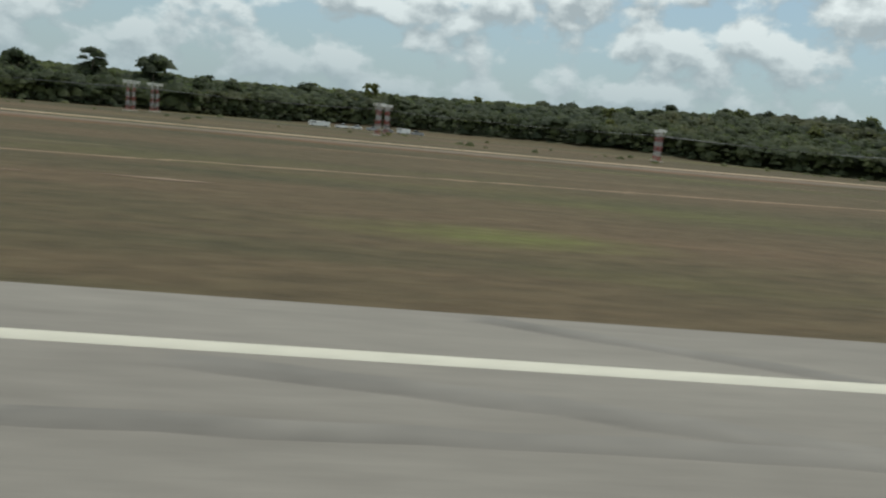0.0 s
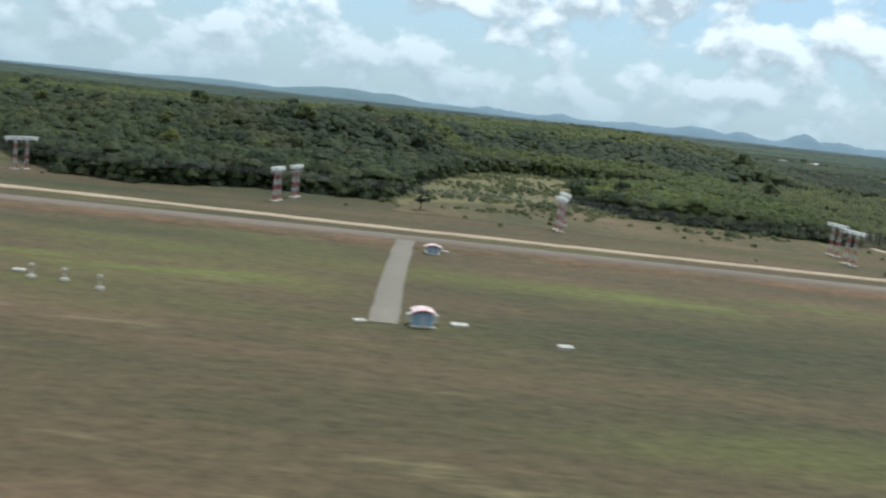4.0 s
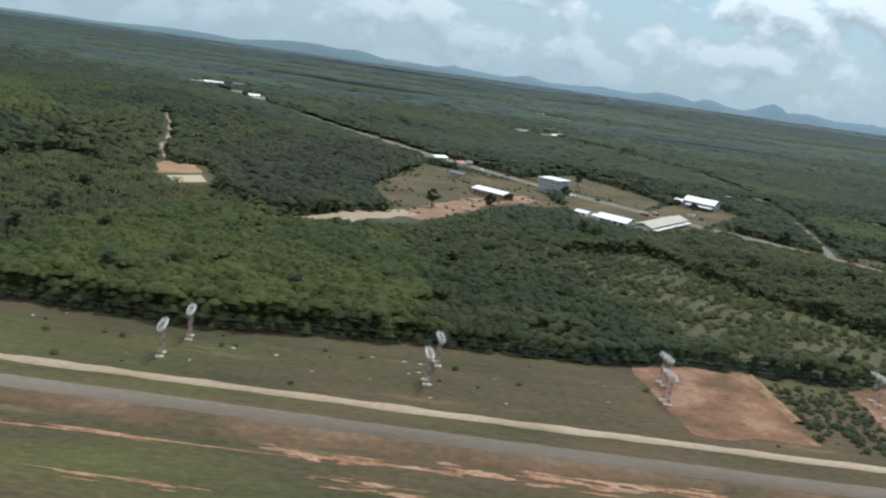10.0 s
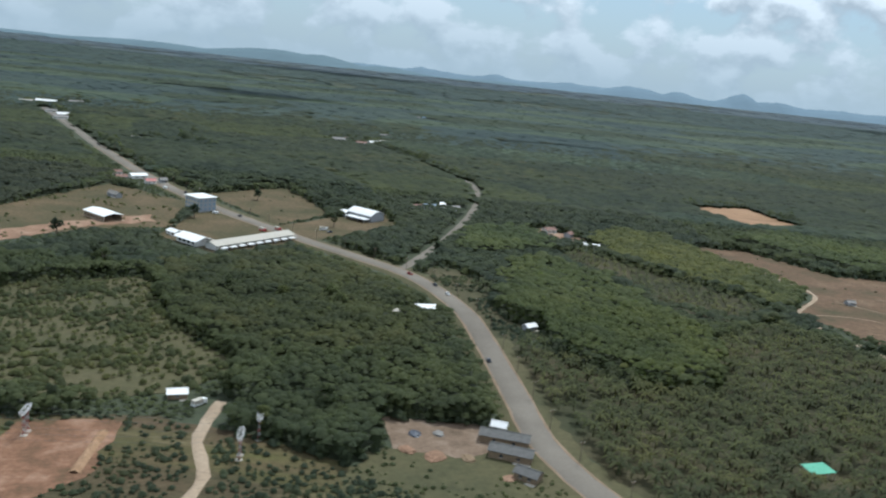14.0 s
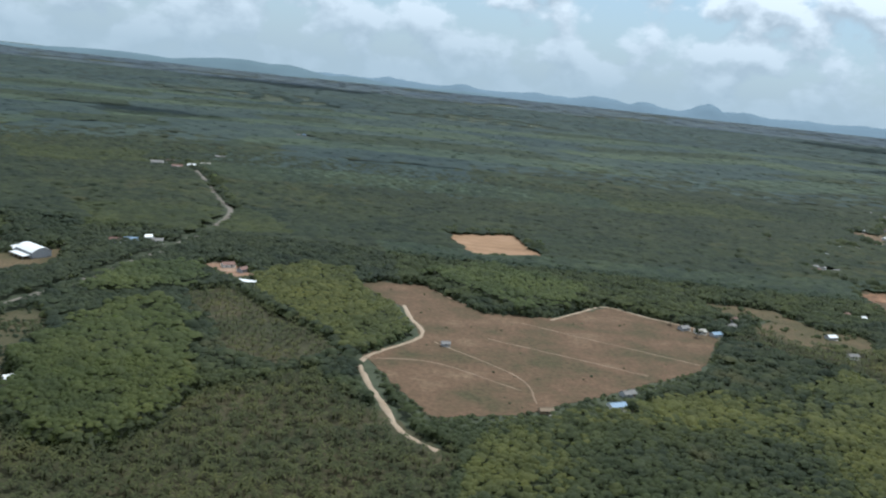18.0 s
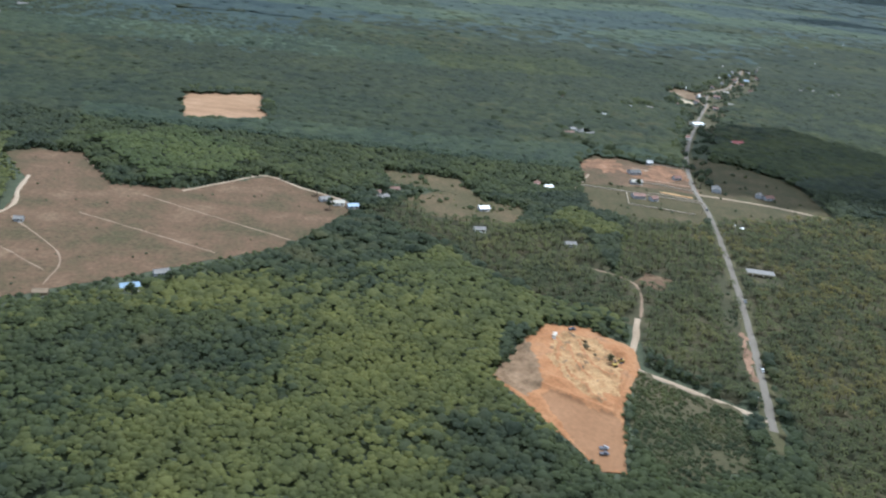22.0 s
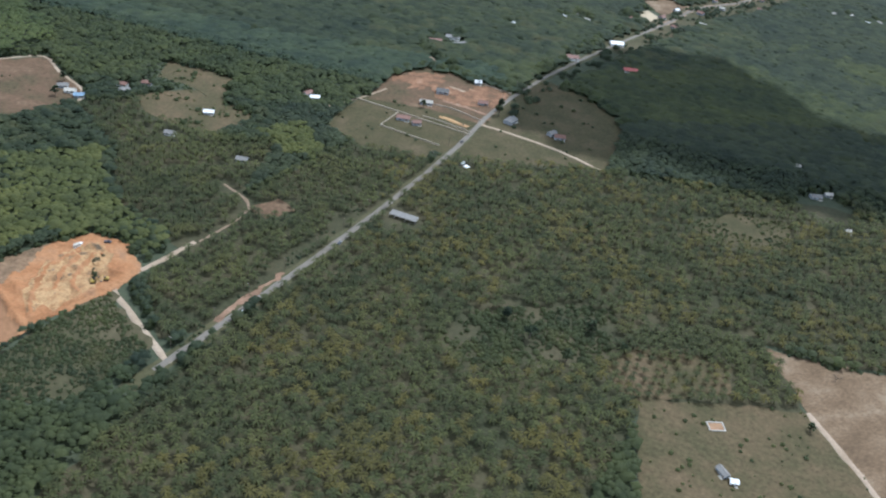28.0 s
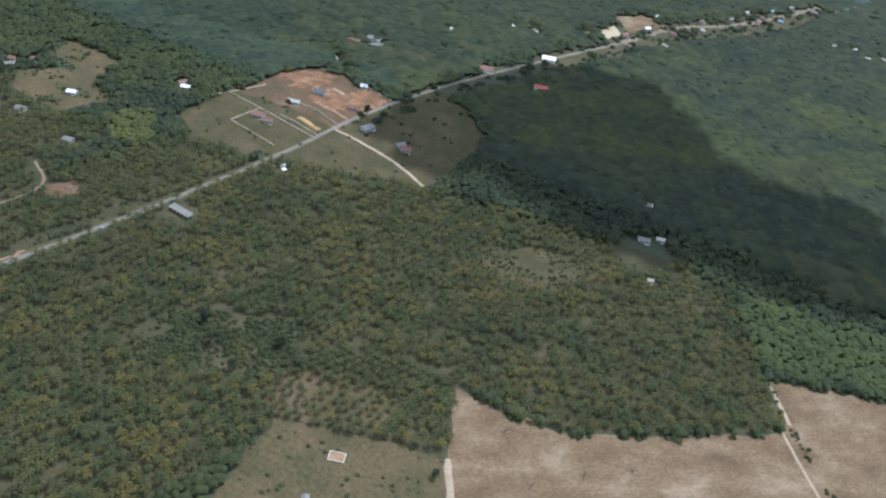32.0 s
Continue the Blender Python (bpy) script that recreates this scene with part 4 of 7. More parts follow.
def house(x, y, turn=0.0, w=4.6, d=3.4, h=1.35, rise=0.8, roof="tileroof", wall="wallwhite", label="", name="house", group="", windows=2, chimney=False):
    ob = thing(name, (x, y, 0), label or "small house with a pitched roof", "house", group, turn)
    part("wall", gable_wall(bmesh.new(), w, d, h, rise), wall, ob)
    part("roof", gable(bmesh.new(), w, d, h, rise), roof, ob)
    part("ridge", box(bmesh.new(), -w / 2 - 0.27, -0.09, h + rise + 0.03, w / 2 + 0.27, 0.09, h + rise + 0.13), roof, ob)
    for s in (-1, 1):
        yy = s * d / 2
        for k in range(windows):
            cx = -w / 2 + w * (k + 0.75) / (windows + 0.5)
            win = part("window", box(bmesh.new(), cx - 0.3, yy - 0.03, 0.5, cx + 0.3, yy + 0.03, 1.02), "glass", ob)
            part("sill", box(bmesh.new(), cx - 0.36, yy - 0.07, 0.44, cx + 0.36, yy + 0.07, 0.5), "concrete", win)
    part("door", box(bmesh.new(), w * 0.32 - 0.22, -d / 2 - 0.035, 0.02, w * 0.32 + 0.22, -d / 2 + 0.03, 0.96), "timber", ob)
    part("porch", box(bmesh.new(), w * 0.1, -d / 2 - 0.9, 0.0, w / 2, -d / 2, 0.08), "concrete", ob)
    OPEN_SPOTS.append((x, y, max(w, d) * 0.72 + 1.2))
    return ob


def shed(x, y, turn, w, d, h, roof, label, name="shed", slope=0.35, posts=4, wall=None):
    """A single-pitch roof of ribbed sheets on posts."""
    ob = thing(name, (x, y, 0), label, "shed", turn=turn)
    n = max(4, int(w / 0.8))
    for i in range(n):
        bm = bmesh.new()
        x0, x1 = -w / 2 + w * i / n, -w / 2 + w * (i + 1) / n - 0.03
        v = [bm.verts.new(p) for p in ((x0, -d / 2, h), (x1, -d / 2, h), (x1, d / 2, h + slope), (x0, d / 2, h + slope))]
        u = [bm.verts.new((p.co.x, p.co.y, p.co.z + 0.06)) for p in v]
        bm.faces.new(v), bm.faces.new(u)
        for k in range(4):
            bm.faces.new((v[k], v[(k + 1) % 4], u[(k + 1) % 4], u[k]))
        bmesh.ops.recalc_face_normals(bm, faces=bm.faces)
        part("roof_sheet", bm, roof, ob)
    for k in range(posts):
        px = -w / 2 + 0.2 + (w - 0.4) * k / (posts - 1)
        for s in (-1, 1):
            part("post", box(bmesh.new(), px - 0.06, s * (d / 2 - 0.15) - 0.06, 0, px + 0.06, s * (d / 2 - 0.15) + 0.06, h + (slope if s > 0 else 0)), "concrete", ob)
    if wall:
        part("wall", box(bmesh.new(), -w / 2 + 0.1, -d / 2 + 0.3, 0, w / 2 - 0.1, d / 2 - 0.3, h - 0.1), wall, ob)
    OPEN_SPOTS.append((x, y, max(w, d) * 0.62 + 1.0))
    return ob


def tree(x, y, h, r, mat="dark", label="", seed=0, group=""):
    rng = np.random.default_rng(seed)
    ob = thing("tree", (x, y, float(hill(x, y)) - 0.05), label or "broad-leaved tree with a dark uneven crown", "tree", group, rng.uniform(0, 360))
    bm = rod(bmesh.new(), (0, 0, -0.1), (0.05, 0.03, h * 0.6), r * 0.10, r * 0.05, 7)
    part("trunk", bm, "bark", ob)
    bm = bmesh.new()
    for k in range(5):
        a = k * 1.26 + rng.uniform(-0.3, 0.3)
        rod(bm, (0.03, 0.02, h * (0.35 + 0.05 * k)), (r * 0.6 * math.cos(a), r * 0.6 * math.sin(a), h * (0.6 + 0.06 * k)), r * 0.045, r * 0.015, 5)
    part("branchwork", bm, "bark", ob)
    V, F, base = [], [], 0
    for k in range(18):
        a, q, up = rng.uniform(0, 2 * math.pi), rng.uniform(0, 0.75) ** 0.7, rng.uniform(0.4, 0.93)
        tv, tf = crown_template(rng, 16, leaf=(0.25, 0.45))
        s = r * rng.uniform(0.24, 0.42)
        q *= 1.15 - 0.75 * abs(up - 0.55) / 0.4
        c = np.array([q * r * math.cos(a), q * r * math.sin(a), h * up])
        V.append(tv * s + c), F.append(tf + base)
        base += len(tv)
    put("crown", np.concatenate(V), np.concatenate(F), mat, ob)
    return ob


# power pylons: twin red-and-white legs under a wide crossarm, two lines side by side
PYLON_X = [-76, -36, 2.3, 43.3, 81.5, 120.2, 159.5, 199, 237, 277, 318, 355, 391, 428, 466]
PYLON_Y = [[140, 148], [137, 146], [125, 133], [120, 126], [111, 119], [115, 121], [115, 122], [112, 120], [109, 117], [109, 117], [110, 118], [113, 121], [118, 126], [123, 131], [130, 138]]


def mast(x, z0, z1, thick):
    """One bay of a square lattice mast that narrows towards its head."""
    bm = bmesh.new()
    w0, w1 = 0.2 - 0.016 * z0, 0.2 - 0.016 * z1
    ring = ((-1, -1), (1, -1), (1, 1), (-1, 1))
    low, top = [bm.verts.new((x + a * w0, b * w0, z0)) for a, b in ring], [bm.verts.new((x + a * w1, b * w1, z1)) for a, b in ring]
    for i in range(4):
        bm.faces.new((low[i], low[(i + 1) % 4], top[(i + 1) % 4], top[i]))
    bmesh.ops.poke(bm, faces=bm.faces[:])
    bmesh.ops.wireframe(bm, faces=bm.faces[:], thickness=thick, use_replace=True, use_boundary=True)
    return bm


def pylon():
    ob = thing("power_pylon", (0, 0, 0), "red and white banded twin-leg power pylon with a pale crossarm", "pylon", "pylons along the airfield")
    for s in (-0.85, 0.85):
        leg = part("leg", mast(s, 0.0, 4.3, 0.03), "steel", ob, "slim lattice core of a leg")
        for k in range(6):
            part("red_band" if k % 2 == 0 else "white_band", mast(s, 0.12 + k * 0.7, 0.12 + (k + 1) * 0.7, 0.05), "red" if k % 2 == 0 else "bandwhite", leg, "red painted lattice" if k % 2 == 0 else "white painted lattice")
        part("footing", box(bmesh.new(), s - 0.5, -0.5, -0.05, s + 0.5, 0.5, 0.14, 0.04), "concrete", ob)
    bm = bmesh.new()
    for s in (-1, 1):
        for z in (4.3, 4.62):
            run = [(-2.5, s * 0.14, z), (-1.5, s * 0.45, z), (1.5, s * 0.45, z), (2.5, s * 0.14, z)]
            for a, b in zip(run, run[1:]):
                rod(bm, a, b, 0.04, seg=5)
    for k in range(-2, 3):
        rod(bm, (k * 0.7 - 0.3, -0.42, 4.62), (k * 0.7 + 0.3, 0.42, 4.62), 0.03, seg=4)
    for k in range(-5, 6):
        w = 0.42 if abs(k) < 4 else 0.12
        rod(bm, (k * 0.42, -w, 4.3), (k * 0.42 + 0.2, -w, 4.62), 0.03, seg=4), rod(bm, (k * 0.42, w, 4.3), (k * 0.42 - 0.2, w, 4.62), 0.03, seg=4)
    part("crossarm", bm, "wallwhite", ob, "pale lattice crossarm")
    for x in (-2.2, 0, 2.2):
        part("insulator", rod(bmesh.new(), (x, 0, 3.8), (x, 0, 4.3), 0.07, 0.05, 7), "concrete", ob)
    return ob


def line_of_wires(ends, label):
    ob = thing("power_line", (0, 0, 0), label, "cable")
    for off in (-2.2, 0, 2.2):
        c = bpy.data.curves.new("wire", "CURVE")
        c.dimensions, c.bevel_depth, c.bevel_resolution = "3D", 0.016, 0
        run = []
        for (x0, y0), (x1, y1) in zip(ends, ends[1:]):
            for t in np.arange(8) / 8:
                run.append((x0 + (x1 - x0) * t, y0 + (y1 - y0) * t + off * 0.98, 3.82 - 3.2 * t * (1 - t) * 0.5))
        s = c.splines.new("POLY")
        s.points.add(len(run) - 1)
        for p, q in zip(s.points, run):
            p.co = (*q, 1)
        c.materials.append(M["wire"])
        w = new("wire", c)
        w.parent = ob
    return ob


model = pylon()
first = True
for x, ys in zip(PYLON_X, PYLON_Y):
    for k, y in enumerate(ys):
        m = pose(x + 1.5 * k, y, 0, 0, 0, 76 if x < 60 else 58 if x < 100 else 80 if x < 140 else 98)
        if first:
            model.matrix_basis, first = m, False
        else:
            copy_thing(model, m)
for k in (0, 1):
    line_of_wires([(x + 1.5 * k, ys[k]) for x, ys in zip(PYLON_X, PYLON_Y)], "sagging dark power lines between the pylons")


def equipment_hut(x, y, turn, size):
    ob = thing("equipment_hut", (x, y, 0), "pale blue equipment hut with a red and white striped roof", "hut", "huts on the airfield path", turn)
    w, d, h = 1.9 * size, 1.7 * size, 1.35 * size
    part("wall", box(bmesh.new(), -w / 2, -d / 2, 0.08, w / 2, d / 2, h, 0.03), "wallblue", ob)
    part("plinth", box(bmesh.new(), -w / 2 - 0.25, -d / 2 - 0.25, 0.0, w / 2 + 0.25, d / 2 + 0.25, 0.09), "concrete", ob)
    arc = [(a * (w + 0.3), h + 0.3 * size * (1 - (2 * a) ** 2)) for a in np.linspace(-0.5, 0.5, 9)]
    bm = bmesh.new()
    for yy in (-d / 2 + 0.03, d / 2 - 0.03):
        rim = [bm.verts.new((x * 0.86, yy, z - 0.02)) for x, z in arc]
        bm.faces.new(rim)
    part("gable_end", bm, "wallblue", ob)
    for k in range(7):
        bm = bmesh.new()
        y0, y1 = (-0.5 + k / 7) * (d + 0.4), (-0.5 + (k + 1) / 7) * (d + 0.4)
        rings = [[bm.verts.new((x, yy, z + up)) for x, z in arc] for yy, up in ((y0, 0), (y1, 0), (y1, 0.07), (y0, 0.07))]
        for a, b in zip(rings, rings[1:] + rings[:1]):
            for i in range(len(arc) - 1):
                bm.faces.new((a[i], a[i + 1], b[i + 1], b[i]))
        for i in (0, -1):
            bm.faces.new([r[i] for r in rings])
        bmesh.ops.recalc_face_normals(bm, faces=bm.faces)
        part("roof_stripe", bm, "white" if k % 2 else "redroof", ob, "white stripe" if k % 2 else "red stripe")
    door = part("door", box(bmesh.new(), -0.3 * size, -d / 2 - 0.03, 0.1, 0.3 * size, -d / 2 + 0.02, h * 0.82), "wallgrey", ob)
    part("handle", box(bmesh.new(), 0.2 * size, -d / 2 - 0.06, h * 0.42, 0.25 * size, -d / 2 - 0.03, h * 0.46), "steel", door)
    for s in (-1, 1):
        cooler = part("cooling_unit", box(bmesh.new(), s * (w / 2 + 0.22) - 0.2, -0.35, 0.3, s * (w / 2 + 0.22) + 0.2, 0.35, 0.8, 0.03), "concrete", ob, "pale cooling unit")
        part("grille", box(bmesh.new(), s * (w / 2 + 0.43) - 0.01, -0.25, 0.36, s * (w / 2 + 0.43) + 0.01, 0.25, 0.74), "wallgrey", cooler)
    return ob


equipment_hut(141.9, 56.6, 8, 0.7)
equipment_hut(142.3, 86, 4, 0.55)
for x, y, s, turn in ((144.6, 57.4, 0.6, 5), (137.6, 55.8, 0.4, 20), (151.8, 54.4, 0.5, 10), (91, 57.2, 0.4, 0), (112, 60, 0.4, 5), (143.6, 87.6, 0.4, 0)):
    ob = thing("concrete_slab", (x, y, 0.0), "pale concrete slab lying in the grass", "slab", turn=turn)
    part("slab", box(bmesh.new(), -s, -0.42 * s - 0.15, -0.04, s, 0.42 * s + 0.15, 0.16, 0.04), "concrete", ob)
    part("hatch", box(bmesh.new(), -0.3 * s, -0.2 * s, 0.15, 0.3 * s, 0.2 * s, 0.2, 0.02), "wallgrey", ob)


def marker(x, y, tall):
    ob = thing("marker_post", (x, y, 0), "white marker on a low concrete foot", "marker", "markers in the grass")
    part("foot", rod(bmesh.new(), (0, 0, -0.02), (0, 0, 0.18), 0.3, 0.26, 10), "concrete", ob)
    part("post", rod(bmesh.new(), (0, 0, 0.15), (0, 0, tall), 0.08, 0.06, 8), "concrete", ob)
    part("cap", box(bmesh.new(), -0.13, -0.13, tall - 0.02, 0.13, 0.13, tall + 0.2, 0.03), "concrete", ob)


for x, y, tall in ((119.1, 57.1, 0.85), (116, 58.5, 0.7), (113.6, 58.5, 0.8)):
    marker(x, y, tall)
ob = thing("runway_cabinet", (34.6, 19.4, 0), "small dark equipment cabinet beside the runway", "cabinet", turn=12)
part("cabinet", box(bmesh.new(), -0.15, -0.1, 0.04, 0.15, 0.1, 0.3, 0.015), "cardark", ob)
part("panel", box(bmesh.new(), -0.11, -0.115, 0.12, 0.11, -0.1, 0.26), "concrete", ob)
part("foot", box(bmesh.new(), -0.2, -0.14, -0.03, 0.2, 0.14, 0.05, 0.01), "concrete", ob)

# vehicles parked beyond the grass
vans = [(-7.5, 152, "van", "white", 175, 3.6), (-3.6, 154, "pickup", "white", 8, 2.3), (-1, 156, "car", "white", 170, 2.0), (2, 154.5, "pickup", "wallgrey", 12, 2.3), (4.7, 154, "car", "wallgrey", 5, 2.1), (7.5, 152.5, "van", "white", 175, 2.4), (9.9, 151, "pickup", "wallgrey", 172, 2.3)]
for x, y, style, colour, turn, length in vans:
    vehicle("parked_" + style, x, y, turn, colour, f"{'white' if colour == 'white' else 'silver'} {style} parked on the grass", "van" if style == "van" else "car", length, 0.95, style, 0.0)

# pond, sand heap and rubble by the dirt road
bm = bmesh.new()
bmesh.ops.create_circle(bm, cap_ends=True, segments=28, radius=1.0)
for v in bm.verts:
    k = 1 + 0.12 * math.sin(3 * math.atan2(v.co.y, v.co.x) + 1)
    v.co = (268.6 + v.co.x * 2.7 * k, 110.4 + v.co.y * 1.9 * k, 0.05)
tagged(part("pond", bm, "water"), "shallow muddy pond beside the dirt road", "pond", kind="structure")


def heap(name, x, y, r, h, mat, label, seed, category="heap"):
    rng = np.random.default_rng(seed)
    bm = bmesh.new()
    bmesh.ops.create_icosphere(bm, subdivisions=3, radius=1.0)
    for v in bm.verts:
        k = 1 + 0.3 * noise.noise(v.co * 2.3 + Vector((seed, 0, 0))) + 0.12 * noise.noise(v.co * 7)
        v.co = Vector((v.co.x * r * k, v.co.y * r * 0.75 * k, max(v.co.z, -0.05) * h * k))
    ob = part(name, bm, mat)
    ob.matrix_basis = pose(x, y, 0, 0, 0, rng.uniform(0, 360))
    return tagged(ob, label, category)


for k, (x, y, r, h) in enumerate(((231, 130.5, 1.7, 0.45), (233.5, 131.5, 1.3, 0.4), (235.2, 130.2, 0.9, 0.35), (238, 128.5, 0.6, 0.2), (228.6, 131.4, 0.7, 0.2))):
    heap("rubble_mound", x, y, r, h, "concrete", "pale mound of broken concrete", k)
for k, (x, y, r, h, m) in enumerate(((495, 146, 1.6, 0.5, "cardark"), (499.5, 147, 1.4, 0.5, "greyroof"), (494, 139, 1.8, 0.6, "redsoil"), (499, 137.5, 2.4, 0.6, "redsoil"), (505, 138, 1.6, 0.5, "tansoil"), (512, 132, 1.5, 0.3, "redsoil"))):
    heap("rubble_mound", x, y, r, h, m, "mound of spoil and scrap on the red yard", 20 + k)

# red and pale bare streaks in the airfield grass
streaks = [(12, 44.8, 6, 0.4), (36, 50, 6, 0.4), (56, 54.2, 5, 0.4), (74, 56.6, 4, 0.4), (-15, 30, 10, 0.8), (5, 66, 14, 0.5), (30, 70, 16, 0.5), (44, 60, 9, 0.6), (66, 21.4, 5, 0.25), (50, 16.5, 5, 0.25), (60, 60, 6, 0.5), (90, 50.5, 2.4, 0.2), (34.5, 15.6, 3, 0.8)]
strip("worn_track", [(-60, 33), (-15.6, 39), (-7, 41), (3.4, 43.3), (20, 47), (33, 49.8), (45, 51.2), (52, 53.2), (60, 54.7), (77, 56.8), (100, 58.5)], 0.42, 0.012, "rut", "faint worn earth track through the dry grass", "path", 0.2, step=1.2)
def splash(name, x, y, l, w, mat, label, seed, n=9):
    """Broken, frayed patches strewn along a streak, as one flat sheet."""
    rng = np.random.default_rng(seed)
    bm = bmesh.new()
    z = 0.012 + 0.0006 * (seed % 60)
    for k in range(n):
        cx, cy = x + rng.normal(0, 0.45) * l, y + rng.normal(0, 0.5) * w
        a, b = l * rng.uniform(0.06, 0.3), max(0.08, w * rng.uniform(0.1, 0.4))
        ring = []
        for i in range(14):
            t = 2 * math.pi * i / 14
            q = rng.uniform(0.55, 1.25)
            ring.append(bm.verts.new((cx + a * q * math.cos(t), cy + b * q * math.sin(t), z + 0.0005 * k)))
        mid = bm.verts.new((cx, cy, z + 0.0005 * k))
        for i in range(14):
            bm.faces.new((mid, ring[i], ring[(i + 1) % 14]))
    return tagged(part(name, bm, mat), label, "ground", kind="structure")


for k, (x, y, l, w) in enumerate(streaks):
    splash("bare_streak", x, y, l, w, "rut" if y > 35 else "yardsoil", "bare pale streak in the dry grass", 60 + k)
reds = [(256, 85, 8, 0.9), (271, 85.4, 9, 1.4), (288, 84.8, 8, 0.8), (305, 84.6, 9, 0.6), (322, 85, 12, 0.8), (214.5, 77, 2.5, 3.4), (224, 79, 5, 0.8), (247, 81, 6, 0.6), (268, 83, 9, 0.9), (288, 82.3, 9, 0.7), (264, 65, 2.5, 1.2), (278, 84, 5, 0.3), (279, 87, 9, 0.5), (342, 86.2, 7, 1.5), (352, 86.2, 6, 1.2), (362, 87, 9, 1.8), (349, 81.5, 4, 0.8), (374, 88.6, 9, 1.6), (388, 89.4, 9, 1.3), (211.5, 77, 2, 1.6), (213.5, 80.5, 1.4, 1.2), (215, 83.5, 1.2, 1.0), (300, 70, 5, 0.6), (325, 76, 7, 0.8), (352, 80, 6, 0.7)]
for k, (x, y, l, w) in enumerate(reds):
    splash("red_streak", x, y, l * 1.4, w * 0.75, "streaksoil", "streak of bare red soil by the perimeter road", 90 + k, 16)
SCRUB_STRIP = [(483, 118), (486, 136), (490, 139), (506, 139), (512, 143), (519, 141), (524, 128), (527, 116), (512, 112)]
patch("roadside_scrub", SCRUB_STRIP, 0.02, "olive", "rough olive grass before the red yard", "ground", 0.8, 3, 4)
CLEAR.append(SCRUB_STRIP)
for x, y, turn, l in ((410.4, 126, 92, 19), (442, 127, 95, 15)):
    bank = bmesh.new()
    for k in range(12):
        c = -l / 2 + l * k / 11
        vs = [bank.verts.new((c, w, h)) for w, h in ((-0.9, 0), (-0.25, 0.5 + 0.15 * math.sin(2.3 * k)), (0.3, 0.45 + 0.15 * math.sin(1.7 * k)), (0.9, 0))]
        if k:
            for a in range(3):
                bank.faces.new((last[a], vs[a], vs[a + 1], last[a + 1]))
        last = vs
    ob = tagged(part("earth_bank", bank, "plotsoil"), "long low bank of orange earth beside a plot", "ground", kind="structure")
    ob.matrix_basis = pose(x, y, 0.02, 0, 0, turn)
patch("sand_apron", [(216, 133), (226, 132), (234, 127.5), (226, 126), (219, 121), (217.5, 124)], 0.035, "redsoil", "bare reddish sand at the wood's edge", "ground", 0.4, 2, 5)
patch("brown_clearing", [(257, 278), (270, 288), (291, 244), (278, 236)], 0.03, "scrub", "brown earthworks among the trees", "ground", 1.2, 3, 6)
patch("orange_terrace", [(258, 277), (269, 287), (278, 266), (267, 255)], 0.045, "plotsoil", "bare orange terrace among the trees", "ground", 0.5, 3, 8)
patch("orange_terrace", [(278, 239), (288, 248), (290, 241), (281, 234)], 0.045, "plotsoil", "bare orange terrace among the trees", "ground", 0.5, 3, 9)
strip("terrace_track", [(236, 356), (249, 322), (256, 292), (262, 280)], 0.9, 0.05, "dirtroad", "bare pale track up to the orange terraces", "path", 0.8)
ROADS.append(([(236, 356), (249, 322), (256, 292), (262, 280)], 1.8))
patch("terrace_pond", [(271, 253), (279, 262), (284, 251), (277, 243)], 0.05, "water", "muddy pond between orange terraces", "pond", 0.3, 3, 10)
patch("red_apron", [(340, 240), (349, 262), (366, 293), (386, 318), (392, 306), (374, 286), (360, 256), (350, 238)], 0.033, "redsoil", "bare red-brown soil beside the warehouse", "ground", 1.0, 3, 19)
patch("dirt_apron", [(315, 213), (329, 238), (344, 251), (349, 246), (340, 232), (330, 218)], 0.036, "dirtroad", "pale bare sand along the grass plot", "ground", 1.0, 3, 7)
SIGHT_BELTS += [[(432, 162), (457, 178), (452, 160), (440, 152)], [(258, 278), (276, 282), (291, 246), (276, 236)], [(312, 212), (329, 237), (345, 249), (366, 290), (378, 284), (360, 254), (345, 226)]]
CLEAR += [[(258, 278), (276, 282), (291, 246), (276, 236)], [(312, 212), (329, 237), (345, 249), (366, 290), (378, 284), (360, 254), (345, 226)]]

# tyre marks and repairs on the runway
for k, (pts, w) in enumerate((([(2, 12.6), (6, 10.9), (9, 9.4), (16, 7.4), (30, 5.5)], 0.5), ([(-2, 9.6), (4, 8.2), (9, 6.0), (14, 2.5)], 0.6), ([(-60, 7.4), (0, 7.6), (60, 7.2)], 0.5), ([(-60, 5.2), (0, 5.0), (60, 5.3)], 0.7), ([(18, 8.6), (24, 8.8), (40, 8.4)], 0.3))):
    strip("tyre_mark", pts, w, 0.024 + 0.001 * k, "tyre", "dark curved tyre mark on the runway", "marking", 0.06, step=0.8)
for k, (x, y) in enumerate(((23.2, 11.9), (42.5, 9.6))):
    patch("runway_repair", [(x - 0.5, y - 0.16), (x + 0.5, y - 0.14), (x + 0.55, y + 0.16), (x - 0.45, y + 0.18)], 0.026, "repair", "pale patched spot on the runway", "marking", 0.03, 0.3, 40 + k)
patch("runway_repair", [(36.6, 11.0), (36.9, 11.0), (37.1, 12.8), (36.7, 12.8)], 0.023, "repair", "pale patched joint on the runway", "marking", 0.04, 0.4, 43)

